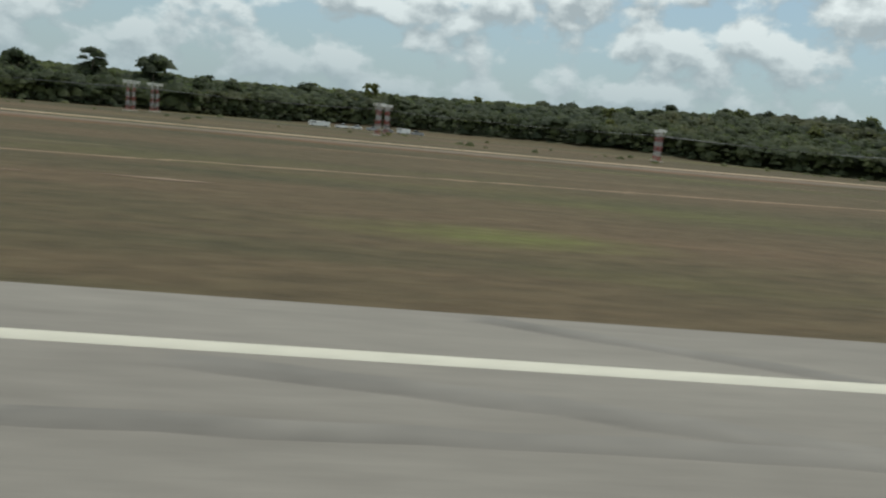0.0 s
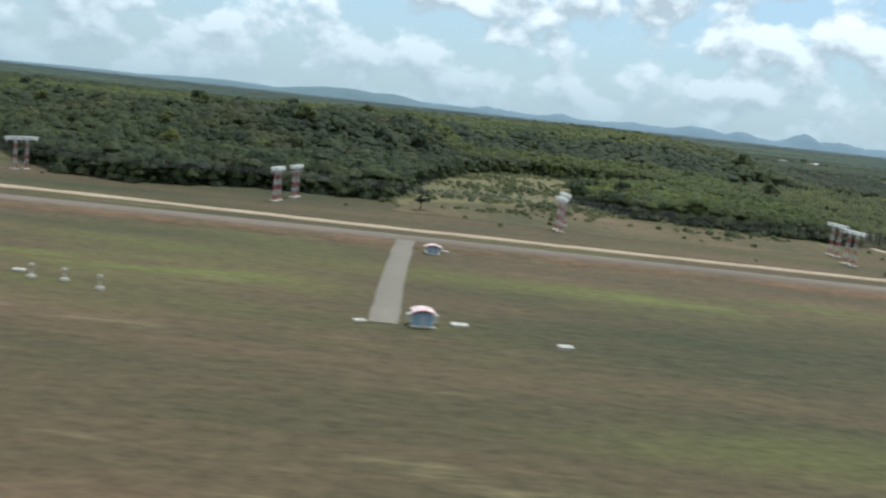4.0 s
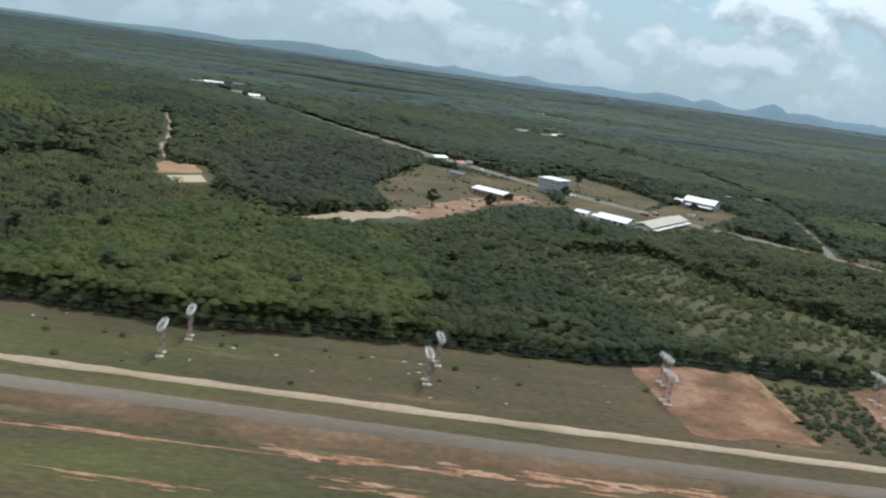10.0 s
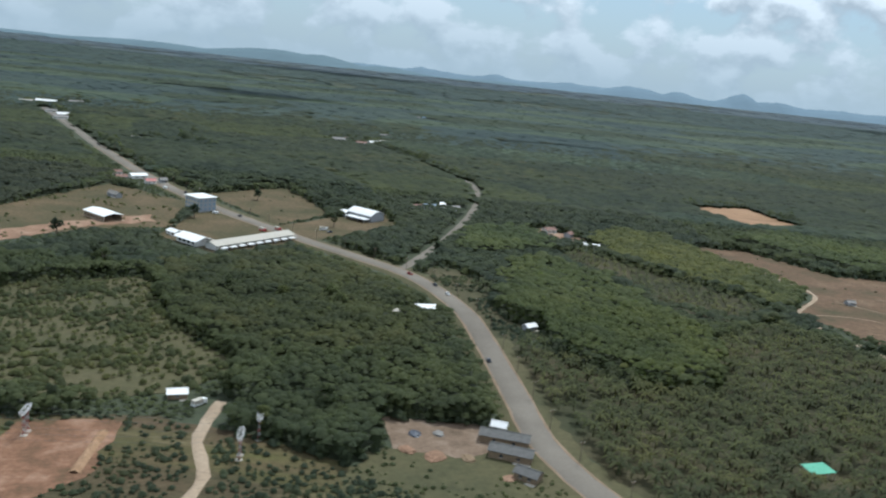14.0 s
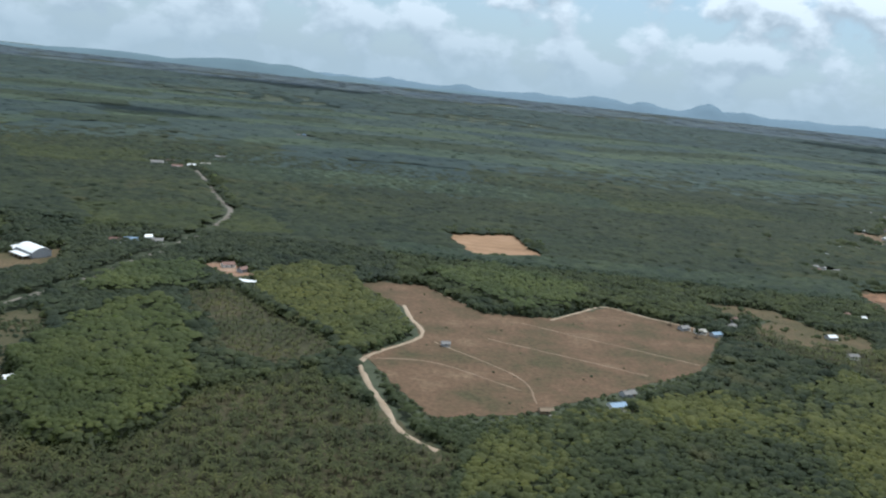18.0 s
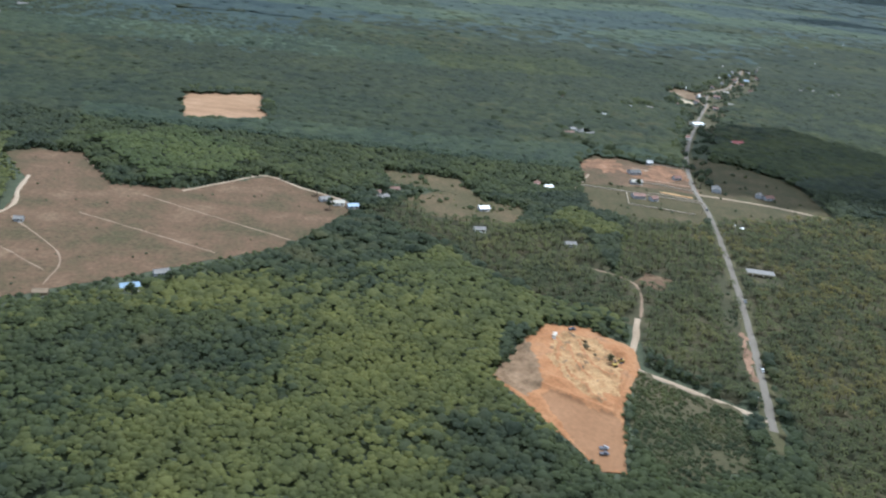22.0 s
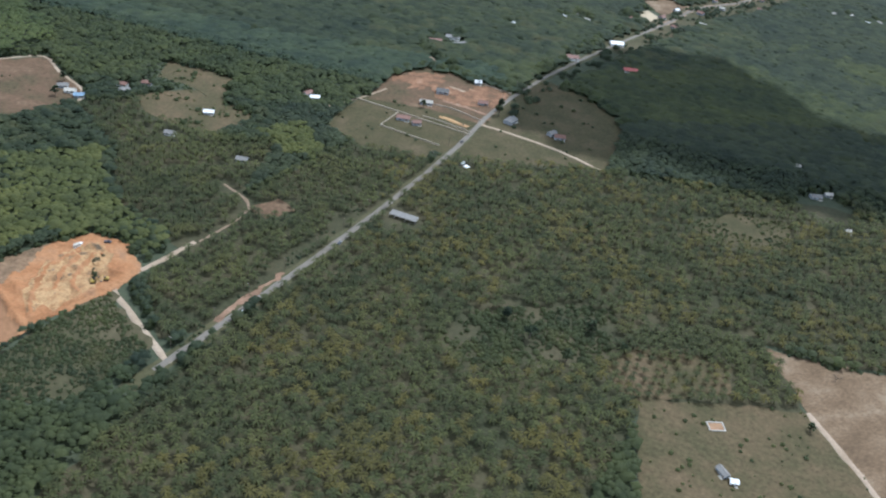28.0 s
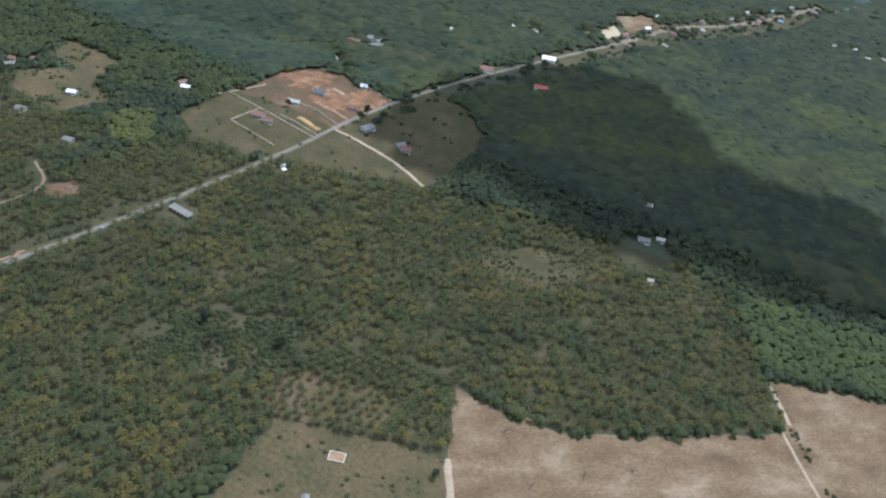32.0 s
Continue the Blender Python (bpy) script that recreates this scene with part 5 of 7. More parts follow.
# ---- the works by the town road ----
def works():
    # open warehouse with a white roof
    ob = thing("warehouse", (373.5, 303, 0), "long low warehouse with a white sheet roof on posts", "warehouse", turn=-38)
    w, d, h = 13.5, 7.2, 2.2
    part("roof", gable(bmesh.new(), w, d, h, 0.75, 0.5, 0.1), "whiteroof", ob)
    part("floor", box(bmesh.new(), -w / 2 - 0.6, -d / 2 - 0.6, -0.02, w / 2 + 0.6, d / 2 + 0.6, 0.14), "dirtroad", ob)
    part("back_wall", box(bmesh.new(), -w / 2 + 0.1, d / 2 - 0.25, 0.1, w / 2 - 0.1, d / 2 - 0.1, h - 0.1), "timber", ob)
    part("front_wall", box(bmesh.new(), -w / 2 + 0.1, -d / 2 + 0.1, 0.1, w / 2 - 0.1, -d / 2 + 0.25, 1.5), "timber", ob)
    for k in range(8):
        px = -w / 2 + 0.2 + (w - 0.4) * k / 7
        for s in (-1, 1):
            part("post", box(bmesh.new(), px - 0.09, s * (d / 2 - 0.05) - 0.09, 0.1, px + 0.09, s * (d / 2 - 0.05) + 0.09, h), "concrete", ob)
    OPEN_SPOTS.append((373.5, 303, 10))
    # square three-storey block
    ob = thing("office_block", (399.5, 337, 0), "square three-storey block with a white flat roof and blue panels", "building", turn=-38)
    w, d, h = 9.2, 8.0, 5.6
    part("wall", box(bmesh.new(), -w / 2, -d / 2, 0, w / 2, d / 2, h), "wallgrey", ob)
    part("roof", box(bmesh.new(), -w / 2 - 0.5, -d / 2 - 0.5, h, w / 2 + 0.5, d / 2 + 0.5, h + 0.3, 0.06), "whiteroof", ob)
    part("panel_front", box(bmesh.new(), -w / 2 + 0.2, -d / 2 - 0.06, 0.4, w / 2 - 0.2, -d / 2, h - 0.3), "concrete", ob, "pale cladding panel")
    for f in range(3):
        for k in range(5):
            cx = -w / 2 + 0.9 + k * (w - 1.8) / 4
            win = part("window", box(bmesh.new(), cx - 0.55, -d / 2 - 0.1, 0.75 + f * 1.7, cx + 0.55, -d / 2 - 0.02, 1.65 + f * 1.7), "wallblue", ob)
            part("sill", box(bmesh.new(), cx - 0.6, -d / 2 - 0.16, 0.68 + f * 1.7, cx + 0.6, -d / 2 - 0.02, 0.75 + f * 1.7), "concrete", win)
        for k in range(4):
            cy = -d / 2 + 0.9 + k * (d - 1.8) / 3
            for s in (-1, 1):
                part("window", box(bmesh.new(), s * w / 2 - 0.04, cy - 0.45, 0.75 + f * 1.7, s * w / 2 + 0.04, cy + 0.45, 1.65 + f * 1.7), "wallblue", ob)
    OPEN_SPOTS.append((399.5, 337, 8))
    # long low hall with a hipped white end and a row of awnings
    ob = thing("long_hall", (431.5, 287, 0), "long low hall with pale roof and white awnings", "building", turn=56)
    w, d, h = 36, 6.2, 1.9
    part("wall", box(bmesh.new(), -w / 2 + 0.4, -d / 2 + 0.4, 0, w / 2 - 0.4, d / 2 - 0.4, h), "wallwhite", ob)
    part("roof", gable(bmesh.new(), w, d, h, 1.0, 0.5, 0.1), "concrete", ob, "pale grey roof")
    for k in range(9):
        cx = -w / 2 + 2.2 + k * (w - 4.4) / 8
        a = part("awning", box(bmesh.new(), cx - 1.35, -d / 2 - 2.3, 1.15, cx + 1.35, -d / 2 - 0.5, 1.27, 0.03), "whiteroof", ob, "white awning")
        for s in (-1.2, 1.2):
            part("post", box(bmesh.new(), cx + s - 0.05, -d / 2 - 2.25, 0, cx + s + 0.05, -d / 2 - 2.15, 1.16), "steel", a)
        part("doorway", box(bmesh.new(), cx - 0.6, -d / 2 + 0.34, 0.05, cx + 0.6, -d / 2 + 0.42, 1.3), "timber", ob)
    OPEN_SPOTS.extend([(421, 272, 9), (427, 281, 9), (433, 290, 9), (441, 302, 9)])
    ob = thing("end_hall", (414, 279, 0), "white-roofed end building of the long hall", "building", turn=-36)
    w, d = 11, 7
    part("wall", box(bmesh.new(), -w / 2 + 0.3, -d / 2 + 0.3, 0, w / 2 - 0.3, d / 2 - 0.3, 1.9), "wallwhite", ob)
    part("roof", gable(bmesh.new(), w, d, 1.9, 1.1, 0.5, 0.1), "whiteroof", ob)
    for k in range(4):
        part("window", box(bmesh.new(), -4 + k * 2.4, -d / 2 + 0.24, 0.6, -2.8 + k * 2.4, -d / 2 + 0.34, 1.4), "glass", ob)
    OPEN_SPOTS.append((414, 279, 8))
    for x, y, w, d in ((404.5, 288.5, 5.0, 3.6), (409, 284, 3.2, 2.6)):
        house(x, y, -36, w, d, 1.3, 0.6, "whiteroof", "wallwhite", "small white-roofed hut beside the long hall", "hut", windows=2)
    # barrel-roofed hall
    ob = thing("arched_hall", (465.5, 354, 0), "hall with a white barrel roof and lower side wings", "building", turn=-36)
    w, d, h = 13.0, 8.5, 2.6
    part("wall", box(bmesh.new(), -w / 2, -d / 2, 0, w / 2, d / 2, h), "wallgrey", ob)
    n = 10
    for name, x0, x1, y0, y1, z0, rise, mat in (("barrel_roof", -w / 2 - 0.4, w / 2 + 0.4, -d / 2 - 0.4, d / 2 + 0.4, h, 1.7, "whiteroof"), ("porch_roof", -w / 2 - 4.5, -w / 2 - 0.5, -d / 2 - 1.6, d / 2 - 3.0, 1.3, 1.1, "whiteroof")):
        bm = bmesh.new()
        rows = []
        for k in range(n + 1):
            a = k / n
            z = z0 + rise * math.sin(math.pi * a)
            yy = y0 + (y1 - y0) * a
            rows.append([bm.verts.new(p) for p in ((x0, yy, z), (x1, yy, z), (x1, yy, z + 0.1), (x0, yy, z + 0.1))])
        for r0, r1 in zip(rows, rows[1:]):
            for i in range(4):
                bm.faces.new((r0[i], r0[(i + 1) % 4], r1[(i + 1) % 4], r1[i]))
        bm.faces.new(rows[0]), bm.faces.new(rows[-1])
        bmesh.ops.recalc_face_normals(bm, faces=bm.faces)
        part(name, bm, mat, ob)
        for xx in (x0 + 0.45, x1 - 0.55):
            bm = bmesh.new()
            f = [bm.verts.new((xx, y0 + (y1 - y0) * k / n, z0 + rise * math.sin(math.pi * k / n) - 0.02)) for k in range(n + 1)]
            g = [bm.verts.new((xx + 0.12, v.co.y, v.co.z)) for v in f]
            bm.faces.new(f), bm.faces.new(g)
            part("gable_end", bm, "wallgrey", ob)
    part("porch_wall", box(bmesh.new(), -w / 2 - 4.2, -d / 2 - 1.2, 0, -w / 2 - 0.02, d / 2 - 3.4, 1.32), "wallgrey", ob)
    part("side_roof", box(bmesh.new(), -w / 2 + 2, -d / 2 - 4.2, 1.5, w / 2, -d / 2 - 0.42, 1.64, 0.04), "whiteroof", ob)
    for k in range(4):
        part("post", box(bmesh.new(), -w / 2 + 2.2 + k * 3.4, -d / 2 - 4.0, 0, -w / 2 + 2.36 + k * 3.4, -d / 2 - 3.84, 1.52), "steel", ob)
    OPEN_SPOTS.extend([(465.5, 354, 9.5), (459, 346, 8), (470, 346, 7)])


works()
for x, y, style, colour, turn, length in ((431, 309, "truck", "carred", -40, 3.4), (436, 313, "truck", "carred", -40, 3.0), (455, 318, "pickup", "cardark", 50, 2.3), (452, 322, "truck", "white", 20, 3.0), (407, 332, "van", "white", -30, 2.4), (372, 377, "van", "white", 130, 2.4)):
    vehicle("parked_" + style, x, y, turn, colour, f"{'red' if colour == 'carred' else 'white' if colour == 'white' else 'dark'} {style} parked at the works", "truck" if style == "truck" else "car", length, 1.0, style, 0.06)
for x, y, turn, style, colour in ((383, 371, 130, "car", "cardark"), (497, 255, -60, "car", "cardark"), (501, 246, -65, "car", "white"), (488.5, 266, 140, "pickup", "carred"), (417, 331, -45, "pickup", "cardark"), (891, 229, 77, "car", "white"), (903, 279, 78, "pickup", "wallgrey"), (920, 381, 80, "car", "cardark"), (938, 480, 65, "car", "white"), (511, 190, 100, "car", "cardark")):
    vehicle("car_on_road", x, y, turn, colour, f"{'white' if colour == 'white' else 'red' if colour == 'carred' else 'silver' if colour == 'wallgrey' else 'dark'} {style} on the asphalt road", "car", 2.1, 0.85, style, 0.08)

# houses along the town road, by the fork and in the fields
dwellings = [
    (352, 398, 40, 7.5, 4.5, "whiteroof", "wallwhite"), (347, 390, 35, 5, 4, "tileroof", "wallgrey"), (362, 386, 40, 4.5, 3.4, "redroof", "wallwhite"), (340, 402, 30, 5, 3.6, "tileroof", "wallwhite"), (366, 392, 40, 3.4, 2.6, "greyroof", "wallgrey"),
    (361, 346, -38, 7, 2.6, "greyroof", "wallgrey"), (304, 539, 10, 14, 6, "concrete", "wallwhite"), (325, 535, 20, 8, 6, "greyroof", "wallwhite"), (343, 533, 20, 8, 5, "greyroof", "wallwhite"), (330, 548, 30, 6, 5, "greyroof", "wallgrey"),
    (413, 670, 10, 10, 6, "greyroof", "wallwhite"), (448, 683, 30, 9, 5, "concrete", "wallwhite"), (440, 672, 30, 7, 5, "whiteroof", "wallwhite"), (432, 660, 15, 8, 5, "tileroof", "wallwhite"), (420, 683, 20, 8, 5, "tileroof", "wallwhite"),
    (503, 399, 20, 6.5, 4, "greyroof", "wallgrey"), (492, 396, 15, 6, 4, "blueroof", "wallwhite"), (486, 392, 15, 5, 3.6, "tileroof", "wallgrey"), (497, 405, 40, 4, 3, "whiteroof", "wallwhite"),
    (546, 367, 30, 5.5, 3.4, "tileroof", "wallwhite"), (554, 361, 60, 4.5, 3, "tileroof", "wallgrey"), (151, 735, 10, 16, 7, "whiteroof", "wallwhite"), (168, 755, 20, 12, 7, "greyroof", "wallwhite"), (215, 620, 30, 10, 6, "greyroof", "wallwhite"), (208, 640, 30, 9, 6, "whiteroof", "wallgrey"),
    (190, 660, 10, 8, 5, "greyroof", "wallwhite"), (143, 715, 30, 10, 5, "concrete", "wallwhite"), (322, 590, 15, 8, 5, "greyroof", "wallwhite"), (445, 740, 0, 9, 6, "greyroof", "wallwhite"),
]
for k, (x, y, turn, w, d, roof, wall) in enumerate(dwellings):
    tone = {"whiteroof": "white sheet", "tileroof": "red-brown tiled", "redroof": "red sheet", "greyroof": "grey", "concrete": "pale grey", "blueroof": "blue sheet"}[roof]
    house(x, y, turn, w, d, 1.5, 0.8 if w < 9 else 1.2, roof, wall, f"{'small ' if w < 6 else 'long ' if w > 11 else ''}rural house with a {tone} roof among trees", windows=2 if w < 9 else 4)
shed(560.5, 341, -8, 7.5, 2.6, 1.4, "whiteroof", "long open shed with a white sheet roof")
shed(495, 226, 12, 6.2, 3.2, 1.4, "whiteroof", "open roadside shed with a pale sheet roof")
shed(487, 221, 30, 4.2, 2.4, 1.2, "concrete", "low shed with a weathered pale roof")
house(523.5, 219, 40, 3.6, 2.4, 1.2, 0.6, "whiteroof", "wallgrey", "small house with a white roof in a scrubby clearing", windows=1)
for x, y, turn, w, d, h, roof, wall in ((512.0, 146.4, -11, 9.2, 3.6, 1.5, "darkroof", "timber"), (512.8, 140.2, -14, 7.8, 3.6, 1.5, "darkroof", "timber"), (515.2, 132.6, -30, 4.2, 3.0, 1.3, "darkroof", "timber"), (511.2, 151.2, -15, 2.8, 2.0, 1.3, "whiteroof", "wallgrey")):
    house(x, y, turn, w, d, h, 0.7, roof, wall, "roadside shed with a small white roof" if roof == "whiteroof" else "long roadside shed with a dark weathered gable roof", "roadside_shed", windows=2)
vehicle("farm_truck", 453.5, 149.5, 60, "white", "white lorry parked at the wood's edge", "truck", 3.2, 1.1, "truck", 0.0)
house(448.5, 152, 20, 3.6, 2.6, 1.2, 0.6, "whiteroof", "timber", "small hut with a white roof under trees", "hut", windows=1)
for x, y, turn in ((571, 145, 20), (591, 149, 15)):
    shed(x, y, turn, 5.5, 3.6, 1.5, "greenroof", "shed with a bright green roof in scrub", slope=0.3)
house(697, 243, 25, 5.5, 3.2, 1.3, 0.7, "blueroof", "wallwhite", "farmhouse with a pale blue roof beside a field")
house(703, 255, 30, 4.6, 3.0, 1.2, 0.7, "greyroof", "wallgrey", "grey-roofed farm building under trees")
house(674, 234, 10, 4.0, 2.6, 1.1, 0.5, "timber", "timber", "low timber farm shed", "shed", windows=1)
house(644, 287, 10, 3.0, 2.4, 1.1, 0.6, "greyroof", "wallgrey", "small dark field hut", "hut", windows=1)
for k, (x, y, turn, roof) in enumerate(((745, 340, 30, "greyroof"), (751, 337, 20, "concrete"), (757, 335, 25, "blueroof"), (765, 355, 10, "tileroof"), (773, 362, 20, "tileroof"), (769, 350, 60, "greyroof"), (812, 349, 20, "whiteroof"), (809, 323, 10, "greyroof"), (845, 389, 20, "whiteroof"), (840, 392, 70, "tileroof"), (845, 317, 10, "greyroof"), (779, 449, 10, "tileroof"))):
    house(x, y, turn, 4.4, 3.0, 1.2, 0.7, roof, "wallwhite" if k % 2 else "wallgrey", f"farmhouse with a {'white' if roof == 'whiteroof' else 'blue' if roof == 'blueroof' else 'red-brown' if roof == 'tileroof' else 'grey'} roof among palms")

for pts, w in (([(660, 300), (688, 288), (715, 276)], 0.8), ([(675, 325), (705, 310), (738, 294)], 0.8), ([(640, 290), (668, 262), (672, 240)], 0.7), ([(617, 266), (640, 268), (668, 250)], 0.7), ([(636, 366), (648, 350), (661, 336)], 0.8)):
    strip("field_rut", pts, w * 0.8, 0.05, "rut", "pale rut across the brown field", "path", 0.22)

# ---- the quarry, the building site and the road ----
PIT_PALE = [(824, 226), (831, 242), (840, 238), (846, 226), (842, 207), (836, 202), (829, 209)]
PIT_SPOIL = [(806, 212), (810, 227), (818, 236), (821, 220), (821, 207), (816, 202)]
PIT_TERRACE = [(820, 203), (825, 184), (831, 172), (838, 172), (840, 195), (832, 199), (823, 206)]


def quarry_ground():
    """Dug-over earth: banks along the rim, ruts and small mounds, as one uneven sheet."""
    step = 0.5
    gx, gy = np.meshgrid(np.arange(804, 856, step), np.arange(168, 250, step))
    sx, sy = gx.ravel(), gy.ravel()
    wob = np.array([noise.noise((a * 0.25, b * 0.25, 3)) * 2.2 + noise.noise((a * 0.8, b * 0.8, 7)) * 1.2 for a, b in zip(sx, sy)])
    inner = inside(PIT, sx, sy)
    rim = near_line(PIT + PIT[:1], sx, sy, 2.2)
    pale, spoil, terrace = inside(PIT_PALE, sx + wob, sy - wob), inside(PIT_SPOIL, sx - wob * 0.6, sy + wob * 0.6), inside(PIT_TERRACE, sx + wob * 0.3, sy + wob * 0.3)
    z = np.array([0.5 * noise.noise((a * 0.22, b * 0.22, 1)) + 0.4 * noise.noise((a * 0.55, b * 0.55, 5)) + 0.2 * noise.noise((a * 1.5, b * 1.5, 9)) for a, b in zip(sx, sy)])
    bank = np.exp(-(((np.hypot((sx - 834) / 1.1, sy - 224) - 15) / 1.8) ** 2)) * (sx < 834)
    along = np.clip(((sx - 820) * 19 - (sy - 209) * 12) / (19**2 + 12**2), 0, 1)
    ridge_line = np.exp(-((np.hypot(sx - 820 - 19 * along, sy - 209 + 12 * along) / 0.9) ** 2))
    z = 0.5 + z * np.where(pale, 1.5, np.where(spoil, 1.1, 0.6)) + 0.9 * bank
    z = np.where(terrace, 0.2 + 0.06 * z, z) + 0.9 * ridge_line
    # curved berms left by the diggers round the floor
    berms = np.zeros(len(sx))
    for run in ([(829, 233), (827, 223), (830, 214), (834, 206), (839.6, 201), (843.6, 210), (846.5, 220)], [(831.5, 232.4), (832, 223), (835.7, 214.4)], [(835, 235), (836, 226), (839, 219), (843, 216.5)], [(841, 238), (844, 230.6), (848, 230.5)]):
        gap = np.full(len(sx), 9.0)
        for qx, qy in curve_through(run, 0.5):
            gap = np.minimum(gap, np.hypot(sx + 0.4 * wob - qx, sy - qy))
        berms = np.maximum(berms, np.exp(-((gap / 0.75) ** 2)))
    z = z + 0.8 * berms
    pale &= berms < 0.45
    z = np.where(inner & ~rim, np.maximum(z, 0.08), np.where(inner, np.maximum(z * 0.4, 0.08), -0.4))
    n, m = gx.shape
    i, j = np.meshgrid(np.arange(n - 1), np.arange(m - 1), indexing="ij")
    f = np.stack([i * m + j, i * m + j + 1, (i + 1) * m + j + 1, (i + 1) * m + j], -1).reshape(-1, 4)
    f = f[inside(PIT, sx[f].mean(1), sy[f].mean(1))]
    ob = put("dug_earth", np.c_[sx, sy, z], f, "orangesoil", None, True)
    for k in ("palesoil", "greysoil", "terracesoil"):
        ob.data.materials.append(M[k])
    grey = wob + 1.4 * np.sin(sx * 0.9) * np.sin(sy * 0.7) > 2.1
    ob.data.polygons.foreach_set("material_index", np.where(terrace, 3, np.where(spoil | (pale & grey), 2, np.where(pale, 1, 0)))[f[:, 0]])
    tagged(ob, "dug-over orange earth with banks, ruts and a pale rough floor", "ground", kind="structure")


quarry_ground()
rngq = np.random.default_rng(77)
for k in range(14):
    a, q = rngq.uniform(0, 6.28), rngq.uniform(0, 1) ** 0.5
    heap("soil_mound", 834 + 8 * q * math.cos(a), 229 + 10 * q * math.sin(a), rngq.uniform(0.7, 1.8), rngq.uniform(0.5, 1.1), ["palesoil", "greysoil", "orangesoil", "brownfield"][k % 4], "low mound of dug orange earth", 200 + k)
vehicle("site_truck", 828, 237, 70, "white", "white lorry standing in the orange pit", "truck", 3.0, 1.1, "truck", 0.6)
vehicle("site_pickup", 834.5, 243.5, 20, "cardark", "dark pickup at the pit's rim", "car", 2.3, 0.95, "pickup", 0.4)
vehicle("site_pickup", 833, 181, 10, "wallgrey", "silver pickup on the orange terrace", "car", 2.3, 0.95, "pickup", 0.3)
vehicle("site_pickup", 832.6, 178.6, 8, "cardark", "dark pickup on the orange terrace", "car", 2.3, 0.95, "pickup", 0.3)


def excavator(x, y, turn):
    ob = thing("excavator", (x, y, 0.5), "yellow tracked excavator working in the pit", "excavator", turn=turn)
    for s in (-1, 1):
        part("track", box(bmesh.new(), -0.8, s * 0.5 - 0.16, 0, 0.8, s * 0.5 + 0.16, 0.38, 0.12), "tyreblack", ob)
    part("house", box(bmesh.new(), -0.8, -0.55, 0.42, 0.45, 0.55, 0.95, 0.08), "yellowpaint", ob)
    part("cab", box(bmesh.new(), 0.0, 0.05, 0.9, 0.5, 0.5, 1.4, 0.06), "glass", ob)
    part("boom", rod(bmesh.new(), (0.4, -0.15, 0.8), (1.5, -0.15, 1.7), 0.11, 0.09, 6), "yellowpaint", ob)
    part("arm", rod(bmesh.new(), (1.5, -0.15, 1.7), (2.2, -0.15, 0.8), 0.09, 0.07, 6), "yellowpaint", ob)
    part("bucket", box(bmesh.new(), 2.05, -0.4, 0.45, 2.45, 0.1, 0.85, 0.08), "cardark", ob)


excavator(844, 222.5, 30)
excavator(846.5, 225.5, 200)


def wall_run(points, h, label, thick=0.22, mat="wallcream"):
    ob = thing("boundary_wall", (0, 0, 0), label, "wall")
    for (x0, y0), (x1, y1) in zip(points, points[1:]):
        l = math.hypot(x1 - x0, y1 - y0)
        n = max(1, int(l / 6))
        a = math.atan2(y1 - y0, x1 - x0)
        for k in range(n):
            bm = box(bmesh.new(), -l / n / 2, -thick / 2, -0.05, l / n / 2 - 0.04, thick / 2, h, 0.02)
            t = (k + 0.5) / n
            p = part("wall_panel", bm, mat, ob)
            p.matrix_basis = pose(x0 + (x1 - x0) * t, y0 + (y1 - y0) * t, 0, 0, 0, math.degrees(a))
    return ob


wall_run([(862, 400), (885, 396.5), (921, 390)], 0.6, "cream boundary wall of a house lot", 0.32)
wall_run([(884.5, 396), (882, 378), (897, 375), (912, 372)], 0.6, "cream boundary wall of a house lot", 0.3)
patch("site_core", [(868, 434), (872, 447), (887, 456), (893, 442), (884, 426)], 0.05, "sitesoil", "bare red soil on the levelled site", "ground", 1.6, 2.0, 17)
patch("site_core", [(904, 437), (913, 452), (926, 447), (925, 427), (911, 421), (897, 422), (890, 431), (897, 440)], 0.055, "sitesoil", "bare orange-red soil round the new houses", "ground", 1.6, 2.0, 18)
wall_run([(889, 462), (909, 454), (928, 449)], 0.6, "pale wall along the building site", 0.24)
wall_run([(896, 414), (906, 414), (922, 408)], 0.6, "pale wall below the new houses", 0.24)
strip("site_soil_strip", [(899, 421), (910, 420), (923, 416)], 2.2, 0.06, "redsoil", "strip of red-brown soil between the walls", "path", 0.5)
strip("site_soil_strip", [(903, 402), (910, 401), (918, 398)], 2.6, 0.06, "palesoil", "pale bare soil beside a house lot", "path", 0.6)
wall_run([(896, 398), (906, 397), (921, 393)], 0.5, "pale boundary wall beside a drive", 0.3)
wall_run([(889, 464), (880, 488), (873, 504)], 0.6, "pale wall behind the building site", 0.24)
strip("site_track", [(864, 486), (879, 472), (892, 460)], 1.1, 0.06, "dirtroad", "pale track behind the building site", "path", 0.25)
ROADS.append(([(864, 486), (879, 472), (892, 460)], 2.4))
strip("site_drive", [(925, 432), (910, 437), (897, 440)], 1.8, 0.06, "dirtroad", "pale drive into the building site", "road", 0.2)
strip("site_drive", [(925, 428), (915, 431), (906, 436)], 1.2, 0.055, "redsoil", "red earth drive on the building site", "road", 0.2)
strip("lot_lane", [(923, 404), (938, 402), (962, 396), (984, 386)], 1.6, 0.05, "dirtroad", "pale lane between grass lots", "road", 0.2)
strip("lot_lane", [(846, 372), (862, 400), (870, 420)], 1.1, 0.05, "dirtroad", "faint pale path behind the lots", "road", 0.2)
